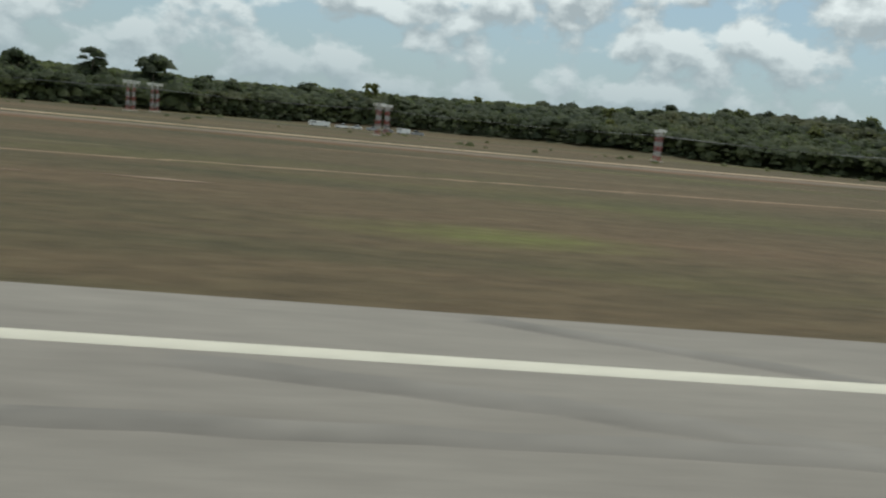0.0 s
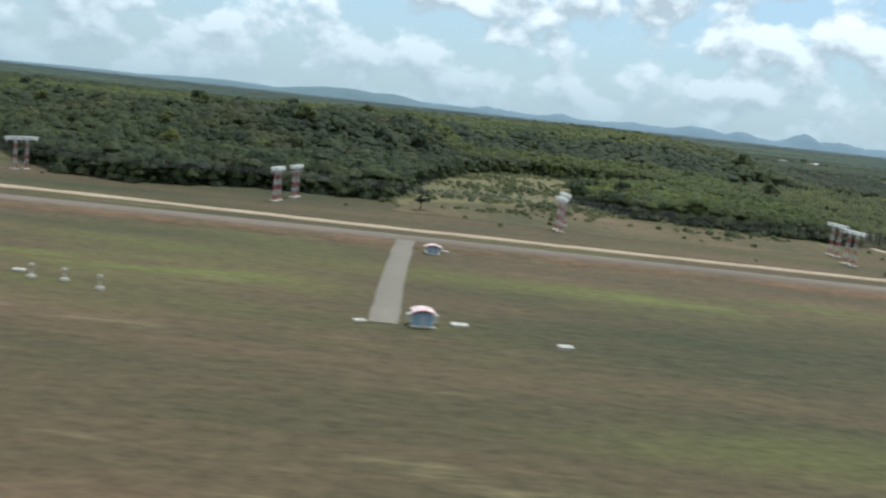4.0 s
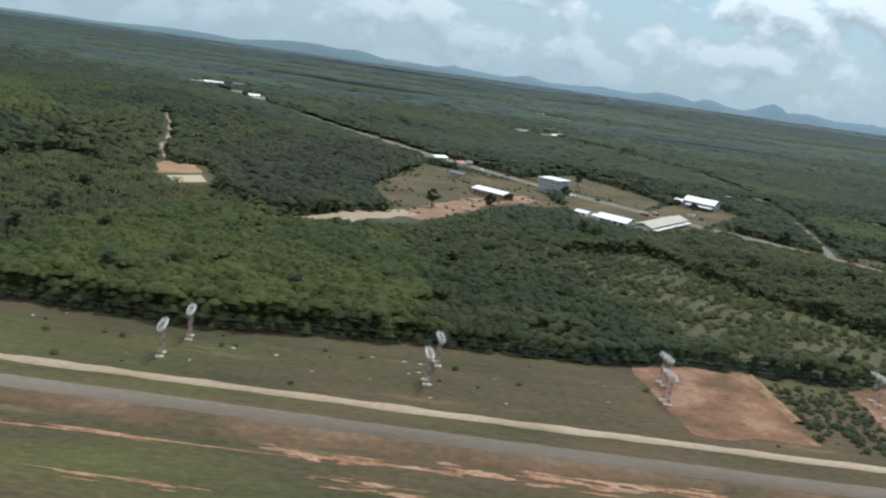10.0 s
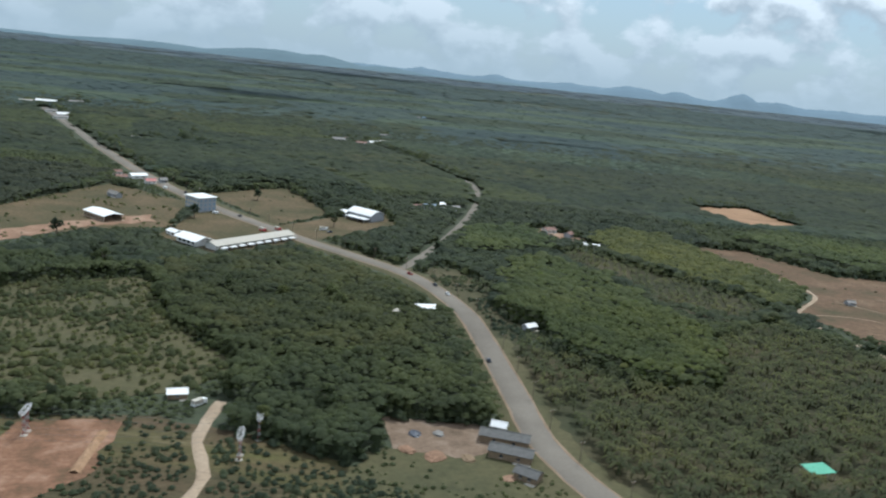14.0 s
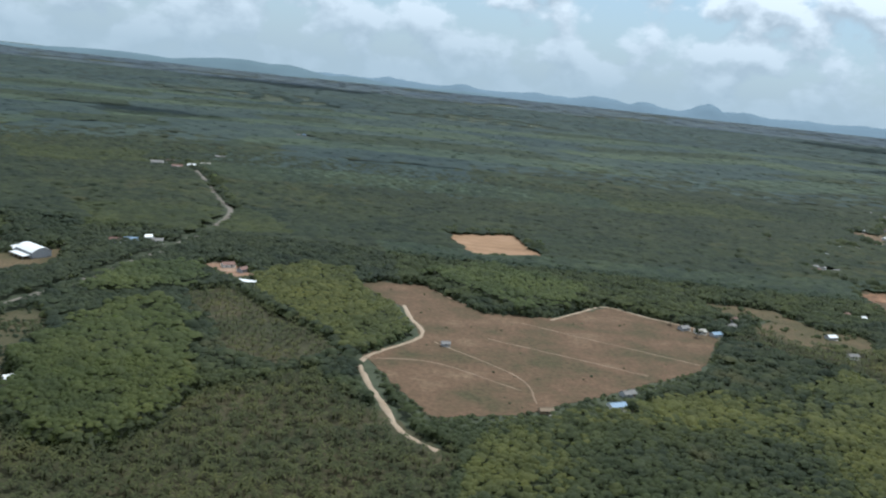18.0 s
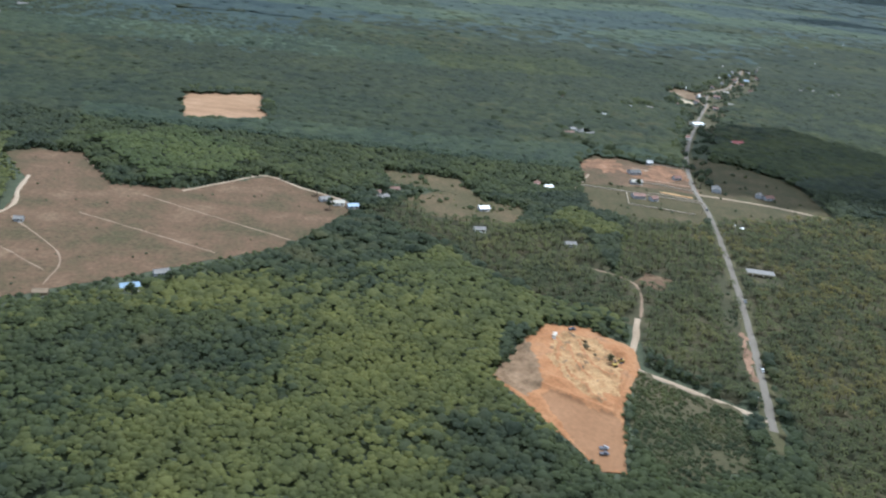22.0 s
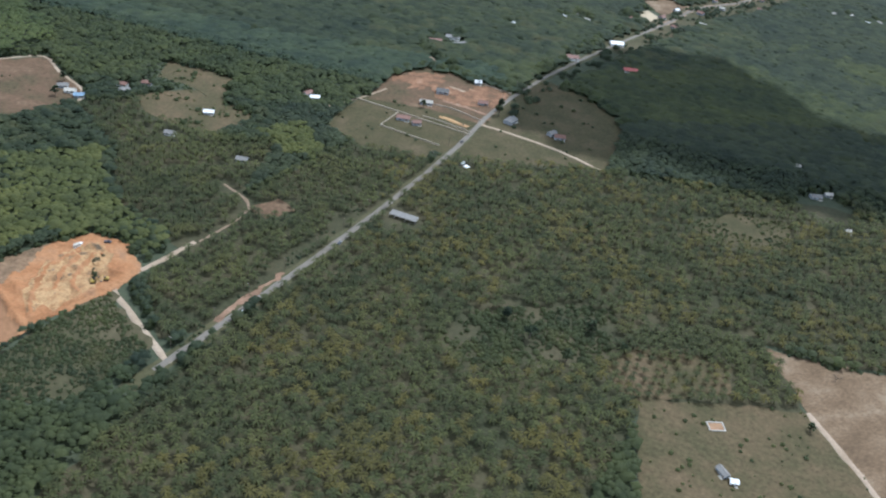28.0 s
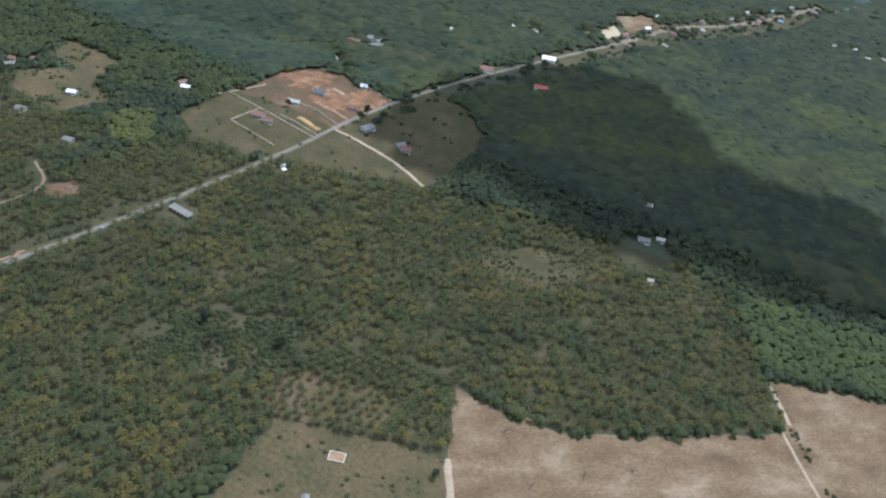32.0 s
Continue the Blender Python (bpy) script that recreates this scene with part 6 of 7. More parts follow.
for x, y, turn, w, d, roof, label in ((896, 430.5, 15, 6.0, 4.6, "darkroof", "half-built house with a dark roof on red soil"), (909, 452, 20, 3.4, 2.4, "whiteroof", "small white-roofed site hut"), (893, 412.5, 15, 6, 2.6, "concrete", "low pale-roofed house behind a wall"), (889, 390, 10, 6, 4, "tileroof", "red-tiled house among shrubs"), (896, 388, 30, 4, 3, "tileroof", "red-tiled house wing among shrubs"), (935, 414.5, 75, 6.4, 4.2, "greyroof", "grey-roofed house beside the road"), (918, 427.5, 20, 4.4, 2.6, "tileroof", "new house with a red-brown roof on bare soil"), (960, 409, 20, 5, 3.6, "tileroof", "red-roofed house on a grass lot"), (956, 411, 60, 4, 3, "greyroof", "grey-roofed outbuilding on a grass lot"), (947, 522, 20, 9, 6, "tileroof", "village house with a tiled roof"), (982, 522, 15, 8, 5.5, "redroof", "house with a bright red roof under trees"), (969, 565, 20, 8, 6, "whiteroof", "pale-roofed house at the village edge"), (878, 512, 10, 8, 5, "greyroof", "grey-roofed house above the site"), (885, 503, 40, 7, 5, "greyroof", "grey-roofed house above the site"), (871, 500, 20, 7, 4, "tileroof", "brown-roofed house above the site")):
    house(x, y, turn, w, d, 1.4, 0.8, roof, "wallgrey" if y < 460 else "wallwhite", label)
shed(918, 305.5, -6, 11, 3.0, 1.4, "greyroof", "long grey shed roof between palms", "long_shed", 0.5, 6)
ob = thing("water_tank", (926, 360, 0), "white storage tank beside the road", "tank", turn=60)
part("tank", rod(bmesh.new(), (-1.1, 0, 0.75), (1.1, 0, 0.75), 0.62, seg=16), "white", ob)
for s in (-0.7, 0.7):
    part("cradle", box(bmesh.new(), s - 0.1, -0.5, 0, s + 0.1, 0.5, 0.35), "concrete", ob)
part("manhole", rod(bmesh.new(), (0, 0, 1.3), (0, 0, 1.5), 0.2, seg=10), "steel", ob)
shed(928.5, 357.5, -30, 2.4, 1.8, 0.9, "whiteroof", "small white-roofed stall beside the road", "stall", 0.2, 2)
patch("verge_soil", [(887.5, 222), (890, 236), (894, 254), (892.5, 254), (888, 238), (885.5, 222)], 0.03, "redsoil", "bare orange verge along the road", "ground", 0.7, 2.0, 12)
CLEAR += [[(881, 205), (886, 238), (895, 288), (900, 306), (903, 305), (899, 286), (890, 236), (887, 212)], [(850, 224), (862, 213), (876, 205), (870, 178), (846, 170), (842, 190), (845, 204)]]
patch("scrub_field", [(851, 222), (862, 213), (876, 205), (872, 178), (846, 168), (840, 176), (845, 204)], 0.02, "scrub", "dark scrub field below the pit", "ground", 0.8, 3, 13)
# the glade among the palms: a tank of yellow water and a shack
ob = thing("water_basin", (1036, 240, 0), "square basin of yellow-brown water with a pale rim", "basin", turn=20)
part("water", box(bmesh.new(), -2.2, -1.5, 0.02, 2.2, 1.5, 0.09), "plotsoil", ob, "yellow-brown still water")
for x0, y0, x1, y1 in ((-2.5, -1.8, 2.5, -1.5), (-2.5, 1.5, 2.5, 1.8), (-2.5, -1.5, -2.2, 1.5), (2.2, -1.5, 2.5, 1.5)):
    part("rim", box(bmesh.new(), x0, y0, 0, x1, y1, 0.32, 0.04), "concrete", ob)
house(1038, 222, -50, 3.6, 1.8, 1.0, 0.4, "greyroof", "wallgrey", "grey tin shack in a glade", "shack", windows=1)
house(1041, 219.5, 10, 2.0, 1.6, 0.9, 0.4, "whiteroof", "wallgrey", "small white-roofed shack in a glade", "shack", windows=1)
strip("field_ditch", [(1148, 334), (1156, 322), (1164, 311), (1176, 296), (1196, 268)], 3.0, 0.045, "meadow", "weedy ditch across the bare field", "path", 0.4)
strip("field_path", [(1148, 334), (1156, 322), (1164, 311), (1176, 296), (1196, 268)], 1.0, 0.055, "dirtroad", "pale ditch path across the bare field", "path", 0.2)
strip("field_edge", [(1063, 258), (1074, 240), (1084, 223), (1094, 205)], 2.0, 0.06, "dirtroad", "pale trodden edge of the bare field", "path", 0.5)
for x, y, w in ((1077, 411, 5), (1083, 416, 3.4), (1088, 384, 2.4), (1070, 440, 4)):
    house(x, y, 20, w, w * 0.6, 1.2, 0.6, "concrete" if w < 5 else "greyroof", "wallgrey", "pale-roofed farm building among palms")
OPEN_SPOTS.append((1080, 402, 13))
# the village on the hill road
rngv = np.random.default_rng(91)
roofs = ["tileroof", "greyroof", "whiteroof", "greyroof", "concrete", "greyroof", "tileroof", "blueroof"]
spots = [(np.interp(645 + t, [p[1] for p in MAIN_ROAD[-8:]], [p[0] for p in MAIN_ROAD[-8:]]), 645 + t) for t in range(-28, 196, 12)] + [(931, 596), (938, 606), (945, 600), (992, 643), (1062, 765), (1114, 849), (1120, 860), (1108, 835), (1117, 748), (1130, 752), (1150, 748), (1211, 938), (1330, 1130), (612, 880), (605, 868), (463, 1034), (470, 1040), (359, 1200), (960, 872), (883, 606), (905, 560), (1348, 1165), (1140, 740), (1095, 745)]
for k, (x, y) in enumerate(spots):
    s = 1 if k % 2 else -1
    w, off = rngv.uniform(3.2, 5.6), s * (rngv.uniform(6.5, 9) if k % 3 else rngv.uniform(11, 20))
    roof = roofs[int(rngv.integers(0, 8))]
    house(x + (0.9 * off if k < 19 else 0), y - (0.43 * off if k < 19 else 0), 64 + rngv.uniform(-12, 12) + 90 * (k % 2), w * 0.9, w * 0.56, 1.4, 0.8, roof, "wallgrey" if k % 3 else "wallwhite", f"village house with a {'white' if roof == 'whiteroof' else 'red' if roof == 'redroof' else 'brown tiled' if roof == 'tileroof' else 'blue' if roof == 'blueroof' else 'grey'} roof", group="houses of the village")
patch("village_pond", [(974, 642), (980, 657), (990, 644), (985, 629)], 0.05, "water", "grey-green village pond", "pond", 0.3, 3, 14)
CLEAR.append([(970, 640), (980, 662), (994, 644), (985, 625)])
patch("village_ground", VILLAGE[2:-2], -0.07, "scrub", "trodden brown ground between village houses", "ground", 1.0, 5, 15)
strip("village_verge", MAIN_ROAD[-7:], 4.5, 0.045, "rut", "trodden bare verge along the village road", "ground", 1.2)
strip("house_track", [(536, 371), (547, 375), (554, 365), (562, 356)], 1.0, 0.06, "dirtroad", "pale track past a house yard", "path", 0.3)
strip("village_lane", [(1090, 747), (1126, 749), (1155, 735)], 3.0, 0.06, "dirtroad", "pale lane through the village", "road", 0.3)

# utility poles along the two roads
def pole():
    ob = thing("utility_pole", (0, 0, 0), "slender dark utility pole with a crossarm", "pole", "poles along the roads")
    part("shaft", rod(bmesh.new(), (0, 0, -0.1), (0, 0, 4.2), 0.09, 0.06, 6), "bark", ob)
    part("crossarm", box(bmesh.new(), -0.55, -0.05, 3.85, 0.55, 0.05, 3.95), "timber", ob)
    for x in (-0.45, 0, 0.45):
        part("insulator", rod(bmesh.new(), (x, 0, 3.95), (x, 0, 4.12), 0.04, seg=6), "white", ob)
    return ob


base_pole, used = pole(), False
for line, off, gap in ((TOWN_ROAD, 3.4, 15), (MAIN_ROAD, 3.6, 17)):
    c = curve_through(line, 1.0)
    for i in range(120 if line is TOWN_ROAD else 20, len(c) - 3, gap):
        if c[i][1] > 480:
            continue
        d = c[i + 1] - c[i]
        d /= np.linalg.norm(d)
        m = pose(c[i][0] + d[1] * -off, c[i][1] + d[0] * off, 0, 0, 0, math.degrees(math.atan2(d[1], d[0])) + 90)
        if not used:
            base_pole.matrix_basis, used = m, True
        else:
            copy_thing(base_pole, m)

# single trees that stand out
lone = [(-70, 180, 9.2, 4.4), (-55.5, 180, 10.8, 4.2), (-42.8, 180, 10, 5.2), (-62, 172, 6, 3.6), (-49, 172, 6.2, 3.4), (-33, 182, 6.5, 3.6), (-27, 180, 6.4, 3.2), (-6, 186, 5, 2.6), (3, 285, 5.4, 2.8), (61, 190, 4.6, 1.7), (75, 190, 4.2, 2.0), (85.5, 192.5, 4.4, 3.0), (118, 190, 4.6, 2.8), (109.5, 176, 5.6, 3.0), (137, 195, 6.0, 3.4), (128, 186, 5, 3.0), (236, 262, 6, 3.0),
        (140, 122, 3, 1.3), (300, 136, 6.5, 2.4), (352, 262, 6, 2.6), (371, 271, 5.5, 2.4), (402, 320, 6, 2.2), (415, 372, 5, 2.2), (475, 287, 5, 2.0), (497, 300, 5, 2.2), (455, 330, 5, 2.0), (843, 224.6, 3.6, 1.2), (893, 408, 4.5, 1.6), (928, 419, 6, 2.4), (927, 426, 6, 2.6),
        (700, 236, 5.5, 2.2), (708, 248, 5, 2.2), (741, 346, 5, 1.9), (748, 331, 5, 2.0), (1006, 262, 4, 1.6), (990, 250, 5, 2.2), (977, 256, 5.5, 2.4), (995, 268, 5, 2.2), (1063, 250, 3, 1.5), (968, 262, 5, 2.2), (985, 330, 5, 2.1)]
for k, (x, y, h, r) in enumerate(lone):
    tree(x, y, h, r, ("dark", "mixed", "rubber")[k % 3], f"{'tall' if h > 7 else 'spreading'} {'dark' if k % 3 == 0 else 'olive' if k % 3 == 1 else 'green'} tree with an uneven leafy crown", 300 + k)

rngt = np.random.default_rng(44)
tx, ty = rngt.uniform(-60, 480, 260), rngt.uniform(126, 240, 260)
fit_for = wooded(tx, ty, 2.0) & ~inside(YOUNG_TREES, tx, ty) & ~sight_belt(tx, ty) & (np.hypot(tx - 2, ty - 156) > 16)
for k, (x, y) in enumerate(list(zip(tx[fit_for], ty[fit_for]))[:60]):
    tree(x, y, rngt.uniform(4.6, 6.6), rngt.uniform(1.8, 3.0), ("warm", "mixed", "rubber", "bright")[k % 4], f"{'broad' if k % 2 else 'tall'} {'warm green' if k % 4 == 0 else 'olive' if k % 4 == 1 else 'dark green' if k % 4 == 2 else 'fresh green'} tree rising above the wood", 700 + k, "trees rising above the woods")


def bare_tree(x, y, h, seed):
    rng = np.random.default_rng(seed)
    ob = thing("dead_tree", (x, y, 0), "bare dead tree on the cleared field", "tree")
    part("trunk", rod(bmesh.new(), (0, 0, -0.1), (0.2, 0.1, h * 0.5), 0.16, 0.1, 6), "bark", ob)
    bm = bmesh.new()
    for k in range(9):
        a = rng.uniform(0, 6.28)
        z = h * rng.uniform(0.3, 0.5)
        e = (1.4 * math.cos(a), 1.4 * math.sin(a), h * rng.uniform(0.6, 1.0))
        rod(bm, (0.15, 0.08, z), e, 0.07, 0.03, 5)
        rod(bm, e, (e[0] * 1.4 + rng.uniform(-0.4, 0.4), e[1] * 1.4 + rng.uniform(-0.4, 0.4), e[2] + 0.4), 0.035, 0.015, 4)
    part("branches", bm, "bark", ob)


for k, (x, y) in enumerate(((1100, 276), (1073, 278), (1088, 262))):
    bare_tree(x, y, 2.6, 500 + k)
bare_tree(1112, 286, 1.7, 540)
for x, y, r in ((232, 129, 5), (143, 87, 2), (2, 155, 12)):
    OPEN_SPOTS.append((x, y, r))
rng = np.random.default_rng(5)
EDGE = [crown_template(rng, 16, 5, leaf=(0.14, 0.3)) for _ in range(6)]
NEAR = [crown_template(rng, 4, 4) for _ in range(7)]
MIDDLE = [crown_template(rng, 2, 4) for _ in range(7)]
FAR = [crown_template(rng, 0, 4, ((0.0, 0.9), (0.7, 0.4), (1.3, -0.35))) for _ in range(5)]
PALM = [palm_template(rng) for _ in range(5)]


gx, gy = np.meshgrid(np.concatenate([np.linspace(-900, -60, 15), np.linspace(-50, 266, 80)]), np.linspace(120, 590, 95))
n, m = gx.shape
i, j = np.meshgrid(np.arange(n - 1), np.arange(m - 1), indexing="ij")
lie = hill(gx.ravel(), gy.ravel())
f = np.stack([i * m + j, i * m + j + 1, (i + 1) * m + j + 1, (i + 1) * m + j], -1).reshape(-1, 4)
f = f[lie[f].max(1) > 0.02]
rise = put("hillside", np.c_[gx.ravel(), gy.ravel(), lie - 0.09], f, "floor", None, True)
rise.data.materials.append(M["airfield"])
rise.data.polygons.foreach_set("material_index", inside(AIRFIELD, gx.ravel()[f].mean(1), gy.ravel()[f].mean(1)).astype(int))
tagged(rise, "low swell of land, grassy below and wooded above", "ground", kind="structure")


def open_at(x, y):
    return ~wooded(x, y) | inside(YOUNG_TREES, x, y) | sight_belt(x, y) | any_of(PALM_BLOCKS, x, y)


def plant(tag, box4, step, templates, size, height, seed, hide_palms=True, squash=(0.8, 1.15)):
    rng = np.random.default_rng(seed)
    x, y = scatter(*box4, step, rng)
    keep = wooded(x, y, 0.4)
    keep &= ~inside(YOUNG_TREES, x, y)
    if hide_palms:
        keep &= ~any_of(PALM_BLOCKS, x, y)
    low = sight_belt(x, y) & keep
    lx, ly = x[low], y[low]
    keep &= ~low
    # glades and gaps between stands
    x, y = x[keep], y[keep]
    gap = np.sin(x * 0.11 + 2.1 * np.sin(y * 0.05)) + np.sin(y * 0.13 + 1.7 * np.sin(x * 0.043)) + rng.uniform(-0.5, 0.5, len(x))
    x, y = x[gap > -2.2], y[gap > -2.2]
    ids = plot_id(x, y)
    bright = any_of(BRIGHT_BLOCKS, x, y)
    kind = np.array(["bright", "rubber", "rubber", "mixed", "dark", "warm"])[ids % 6]
    kind = np.where(ids % 6 == 0, np.where(y < 420, "warm", "pale"), kind)
    blotch = np.sin(x * 0.05 + 1.6 * np.sin(y * 0.045)) + np.sin(y * 0.07 + 0.03 * x) + rng.uniform(-0.7, 0.7, len(x))
    fresh = np.where(inside(BLOCK_GREEN, x, y) & (blotch < 0.0 - 0.9 * np.clip((x - 720) / 60, -0.6, 1)), np.where(blotch < -1.2, "mixed", "warm"), "bright")
    kind = np.where(bright, fresh, kind)
    kind = np.where(inside(OLIVE_STAND, x, y), "olivewood", kind)
    kind = np.where((x < 340) & (y > 225) & (kind == "pale"), "rubber", kind)
    lift = np.ones(len(x))
    # neighbouring stands mingle along their borders
    rx, ry = x + rng.normal(0, 1.5, len(x)) + 2.2 * np.sin(y * 0.33), y + rng.normal(0, 1.5, len(x)) + 2.2 * np.sin(x * 0.29)
    for poly, tone, high in STANDS:
        here = inside(poly, rx, ry)
        kind, lift = np.where(here, tone, kind), np.where(here, high, lift)
    kind = np.where(inside(BLOCK_DOWNS, x, y), np.where(blotch > 0.3, "warm", "rubber"), np.where(inside(BLOCK_ROWS, x, y), "olivewood", kind))
    kind = np.where((x > 1020) & (y > 380) & (y < 900) & ((kind == "pale") | (kind == "dark")), "rubber", kind)
    edge = (x < 270) & (y < 235)
    kind = np.where((x < 520) & (y < 235) & ((kind == "dark") | (kind == "rubber")), "warm", kind)
    kind = np.where(edge & (kind == "dark"), "warm", np.where(edge & ((kind == "rubber") | (kind == "warm")), "fresh", kind))
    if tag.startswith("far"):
        # far stands make a patchwork, with haze put into their leaf colours
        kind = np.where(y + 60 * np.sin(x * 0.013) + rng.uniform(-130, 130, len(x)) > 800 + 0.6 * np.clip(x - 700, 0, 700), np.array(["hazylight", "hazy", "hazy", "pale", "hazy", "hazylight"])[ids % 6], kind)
    s = size * rng.uniform(0.72, 1.3, len(x)) * np.where(kind == "mixed", rng.uniform(0.8, 1.35, len(x)), 1)
    z = height * lift * (0.72 + 0.5 * ((ids * 37) % 100) / 100) * rng.uniform(0.94, 1.06, len(x))
    z = z * np.where(x < 130, 1.25, 1.0) * np.where((ids % 9 == 4) & (y > 600), 0.6, 1.0)
    z = z * np.where((y < 235) & (x > 130) & (x < 600), 1.25, 1.0)
    z = np.where(kind == "mixed", z * rng.uniform(0.7, 1.25, len(x)), z)
    # emergent clumps and hollows, single large crowns
    clump = np.sin(x * 0.43 + 2.3 * np.sin(y * 0.19)) + np.sin(y * 0.51 + 1.9 * np.sin(x * 0.23)) + 0.7 * np.sin(x * 0.17 - y * 0.13)
    wild = np.where(kind == "smooth", 0.0, np.where((kind == "fresh") | (kind == "bright"), 0.05, 0.13)) * (y < 430) * np.where(x < 260, 0.4, 1.0)
    z = z * (1 + wild * clump)
    big = rng.uniform(0, 1, len(x)) < 0.1
    s, z = s * np.where(big, rng.uniform(1.2, 1.6, len(x)), 1.0), z * np.where(big & (y < 430), 1.1, 1.0)
    tree_top = z
    z = z + hill(x, y)
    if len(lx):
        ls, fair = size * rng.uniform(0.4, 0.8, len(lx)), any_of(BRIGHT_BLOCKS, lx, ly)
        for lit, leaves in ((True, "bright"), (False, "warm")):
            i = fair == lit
            sow("low_growth", lx[i], ly[i], hill(lx[i], ly[i]) + 0.45, ls[i], templates, leaves, "low green growth that keeps the camera's view open", "shrubs", rng, (0.4, 0.7))
    words = {"smooth": "smooth rounded mid-green stand beside the field", "warm": "warm green plantation canopy in a closed stand", "pale": "pale green plantation rows", "fresh": "smooth yellow-green plantation canopy", "greyish": "thin grey-green canopy of a half-bare grove", "hazy": "woods with bluish haze painted into the leaves", "hazylight": "plantation stands with pale haze painted into the leaves", "olivewood": "olive-brown canopy of a thin plantation stand", "bright": "fresh green plantation trees in a closed stand", "rubber": "dense mid-green rubber plantation canopy", "mixed": "mixed green and olive woodland", "dark": "dark green woodland canopy"}
    # leafy flanks at open ground; leaf tones soften their shade, darker at the foot
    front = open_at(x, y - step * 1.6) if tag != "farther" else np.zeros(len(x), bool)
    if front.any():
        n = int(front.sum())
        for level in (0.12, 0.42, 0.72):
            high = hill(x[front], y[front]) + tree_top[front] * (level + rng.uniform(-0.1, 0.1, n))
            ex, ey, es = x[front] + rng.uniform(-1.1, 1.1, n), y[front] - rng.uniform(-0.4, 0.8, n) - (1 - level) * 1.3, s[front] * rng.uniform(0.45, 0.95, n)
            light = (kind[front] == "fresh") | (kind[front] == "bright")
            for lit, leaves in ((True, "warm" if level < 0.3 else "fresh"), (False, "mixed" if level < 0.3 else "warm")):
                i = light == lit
                sow("wood_edge", ex[i], ey[i], high[i], es[i], EDGE if tag == "near" else MIDDLE, leaves, "leafy wood edge, leaf colour lightened to soften its shade", "woods", rng, (0.7, 1.2))
    close = (x < 370) & (y < 172) & (tag == "near")
    for k in words:
        i = (kind == k) & ~close
        sow("woods_" + k, x[i], y[i], z[i], s[i], templates, k, words[k], rng=rng, squash=squash)
        i = (kind == k) & close
        sow("woods_" + k, x[i], y[i], z[i], s[i] * 1.1, EDGE, k, words[k], rng=rng, squash=squash)


plant("near", (-110, 576, 112, 235), 1.55, NEAR, 1.2, 2.9, 11, squash=(0.55, 0.85))
plant("near", (576, 880, 112, 235), 1.9, NEAR, 1.45, 2.8, 16, squash=(0.5, 0.8))
plant("middle", (880, 1250, 112, 235), 2.25, MIDDLE, 1.75, 2.8, 17, squash=(0.45, 0.75))
plant("middle", (-250, 1340, 235, 430), 2.25, MIDDLE, 1.7, 2.6, 12, squash=(0.4, 0.65))
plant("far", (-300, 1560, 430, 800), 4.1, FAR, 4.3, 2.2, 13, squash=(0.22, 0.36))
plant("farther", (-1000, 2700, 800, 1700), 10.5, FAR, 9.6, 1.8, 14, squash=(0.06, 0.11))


rngs = np.random.default_rng(15)
sx, sy = scatter(560, 1300, -160, 110, 5.0, rngs)
clear = ~near_line(TOWN_ROAD, sx, sy, 5)
sx, sy = sx[clear], sy[clear]
under = plot_id(sx, sy) % 4
for k, leaves in enumerate(("rubber", "warm", "rubber", "mixed")):
    i = under == k
    sow("woods_" + leaves, sx[i], sy[i], np.full(i.sum(), 2.2 + 0.2 * k), 4.0 * rngs.uniform(0.7, 1.3, i.sum()), FAR, leaves, "dense green canopy under the flight", rng=rngs, squash=(0.3, 0.5))


def plant_far(box4, step, size, height, seed, mat):
    rng = np.random.default_rng(seed)
    x, y = scatter(*box4, step, rng)
    ids = plot_id(x * 0.45, y * 0.3)
    keep = (ids % 7 > 0) | (rng.uniform(0, 1, len(x)) < 0.4)
    x, y = x[keep], y[keep]
    s = size * rng.uniform(0.7, 1.4, len(x))
    sow("far_woods", x, y, np.full(len(x), height), s, FAR, mat, "far woods towards the hills, haze painted into the leaves", rng=rng, squash=(0.025, 0.05))


# painted haze grows stronger in the outer of these two belts
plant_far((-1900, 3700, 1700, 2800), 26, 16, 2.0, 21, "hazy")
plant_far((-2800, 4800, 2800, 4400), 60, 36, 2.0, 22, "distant")


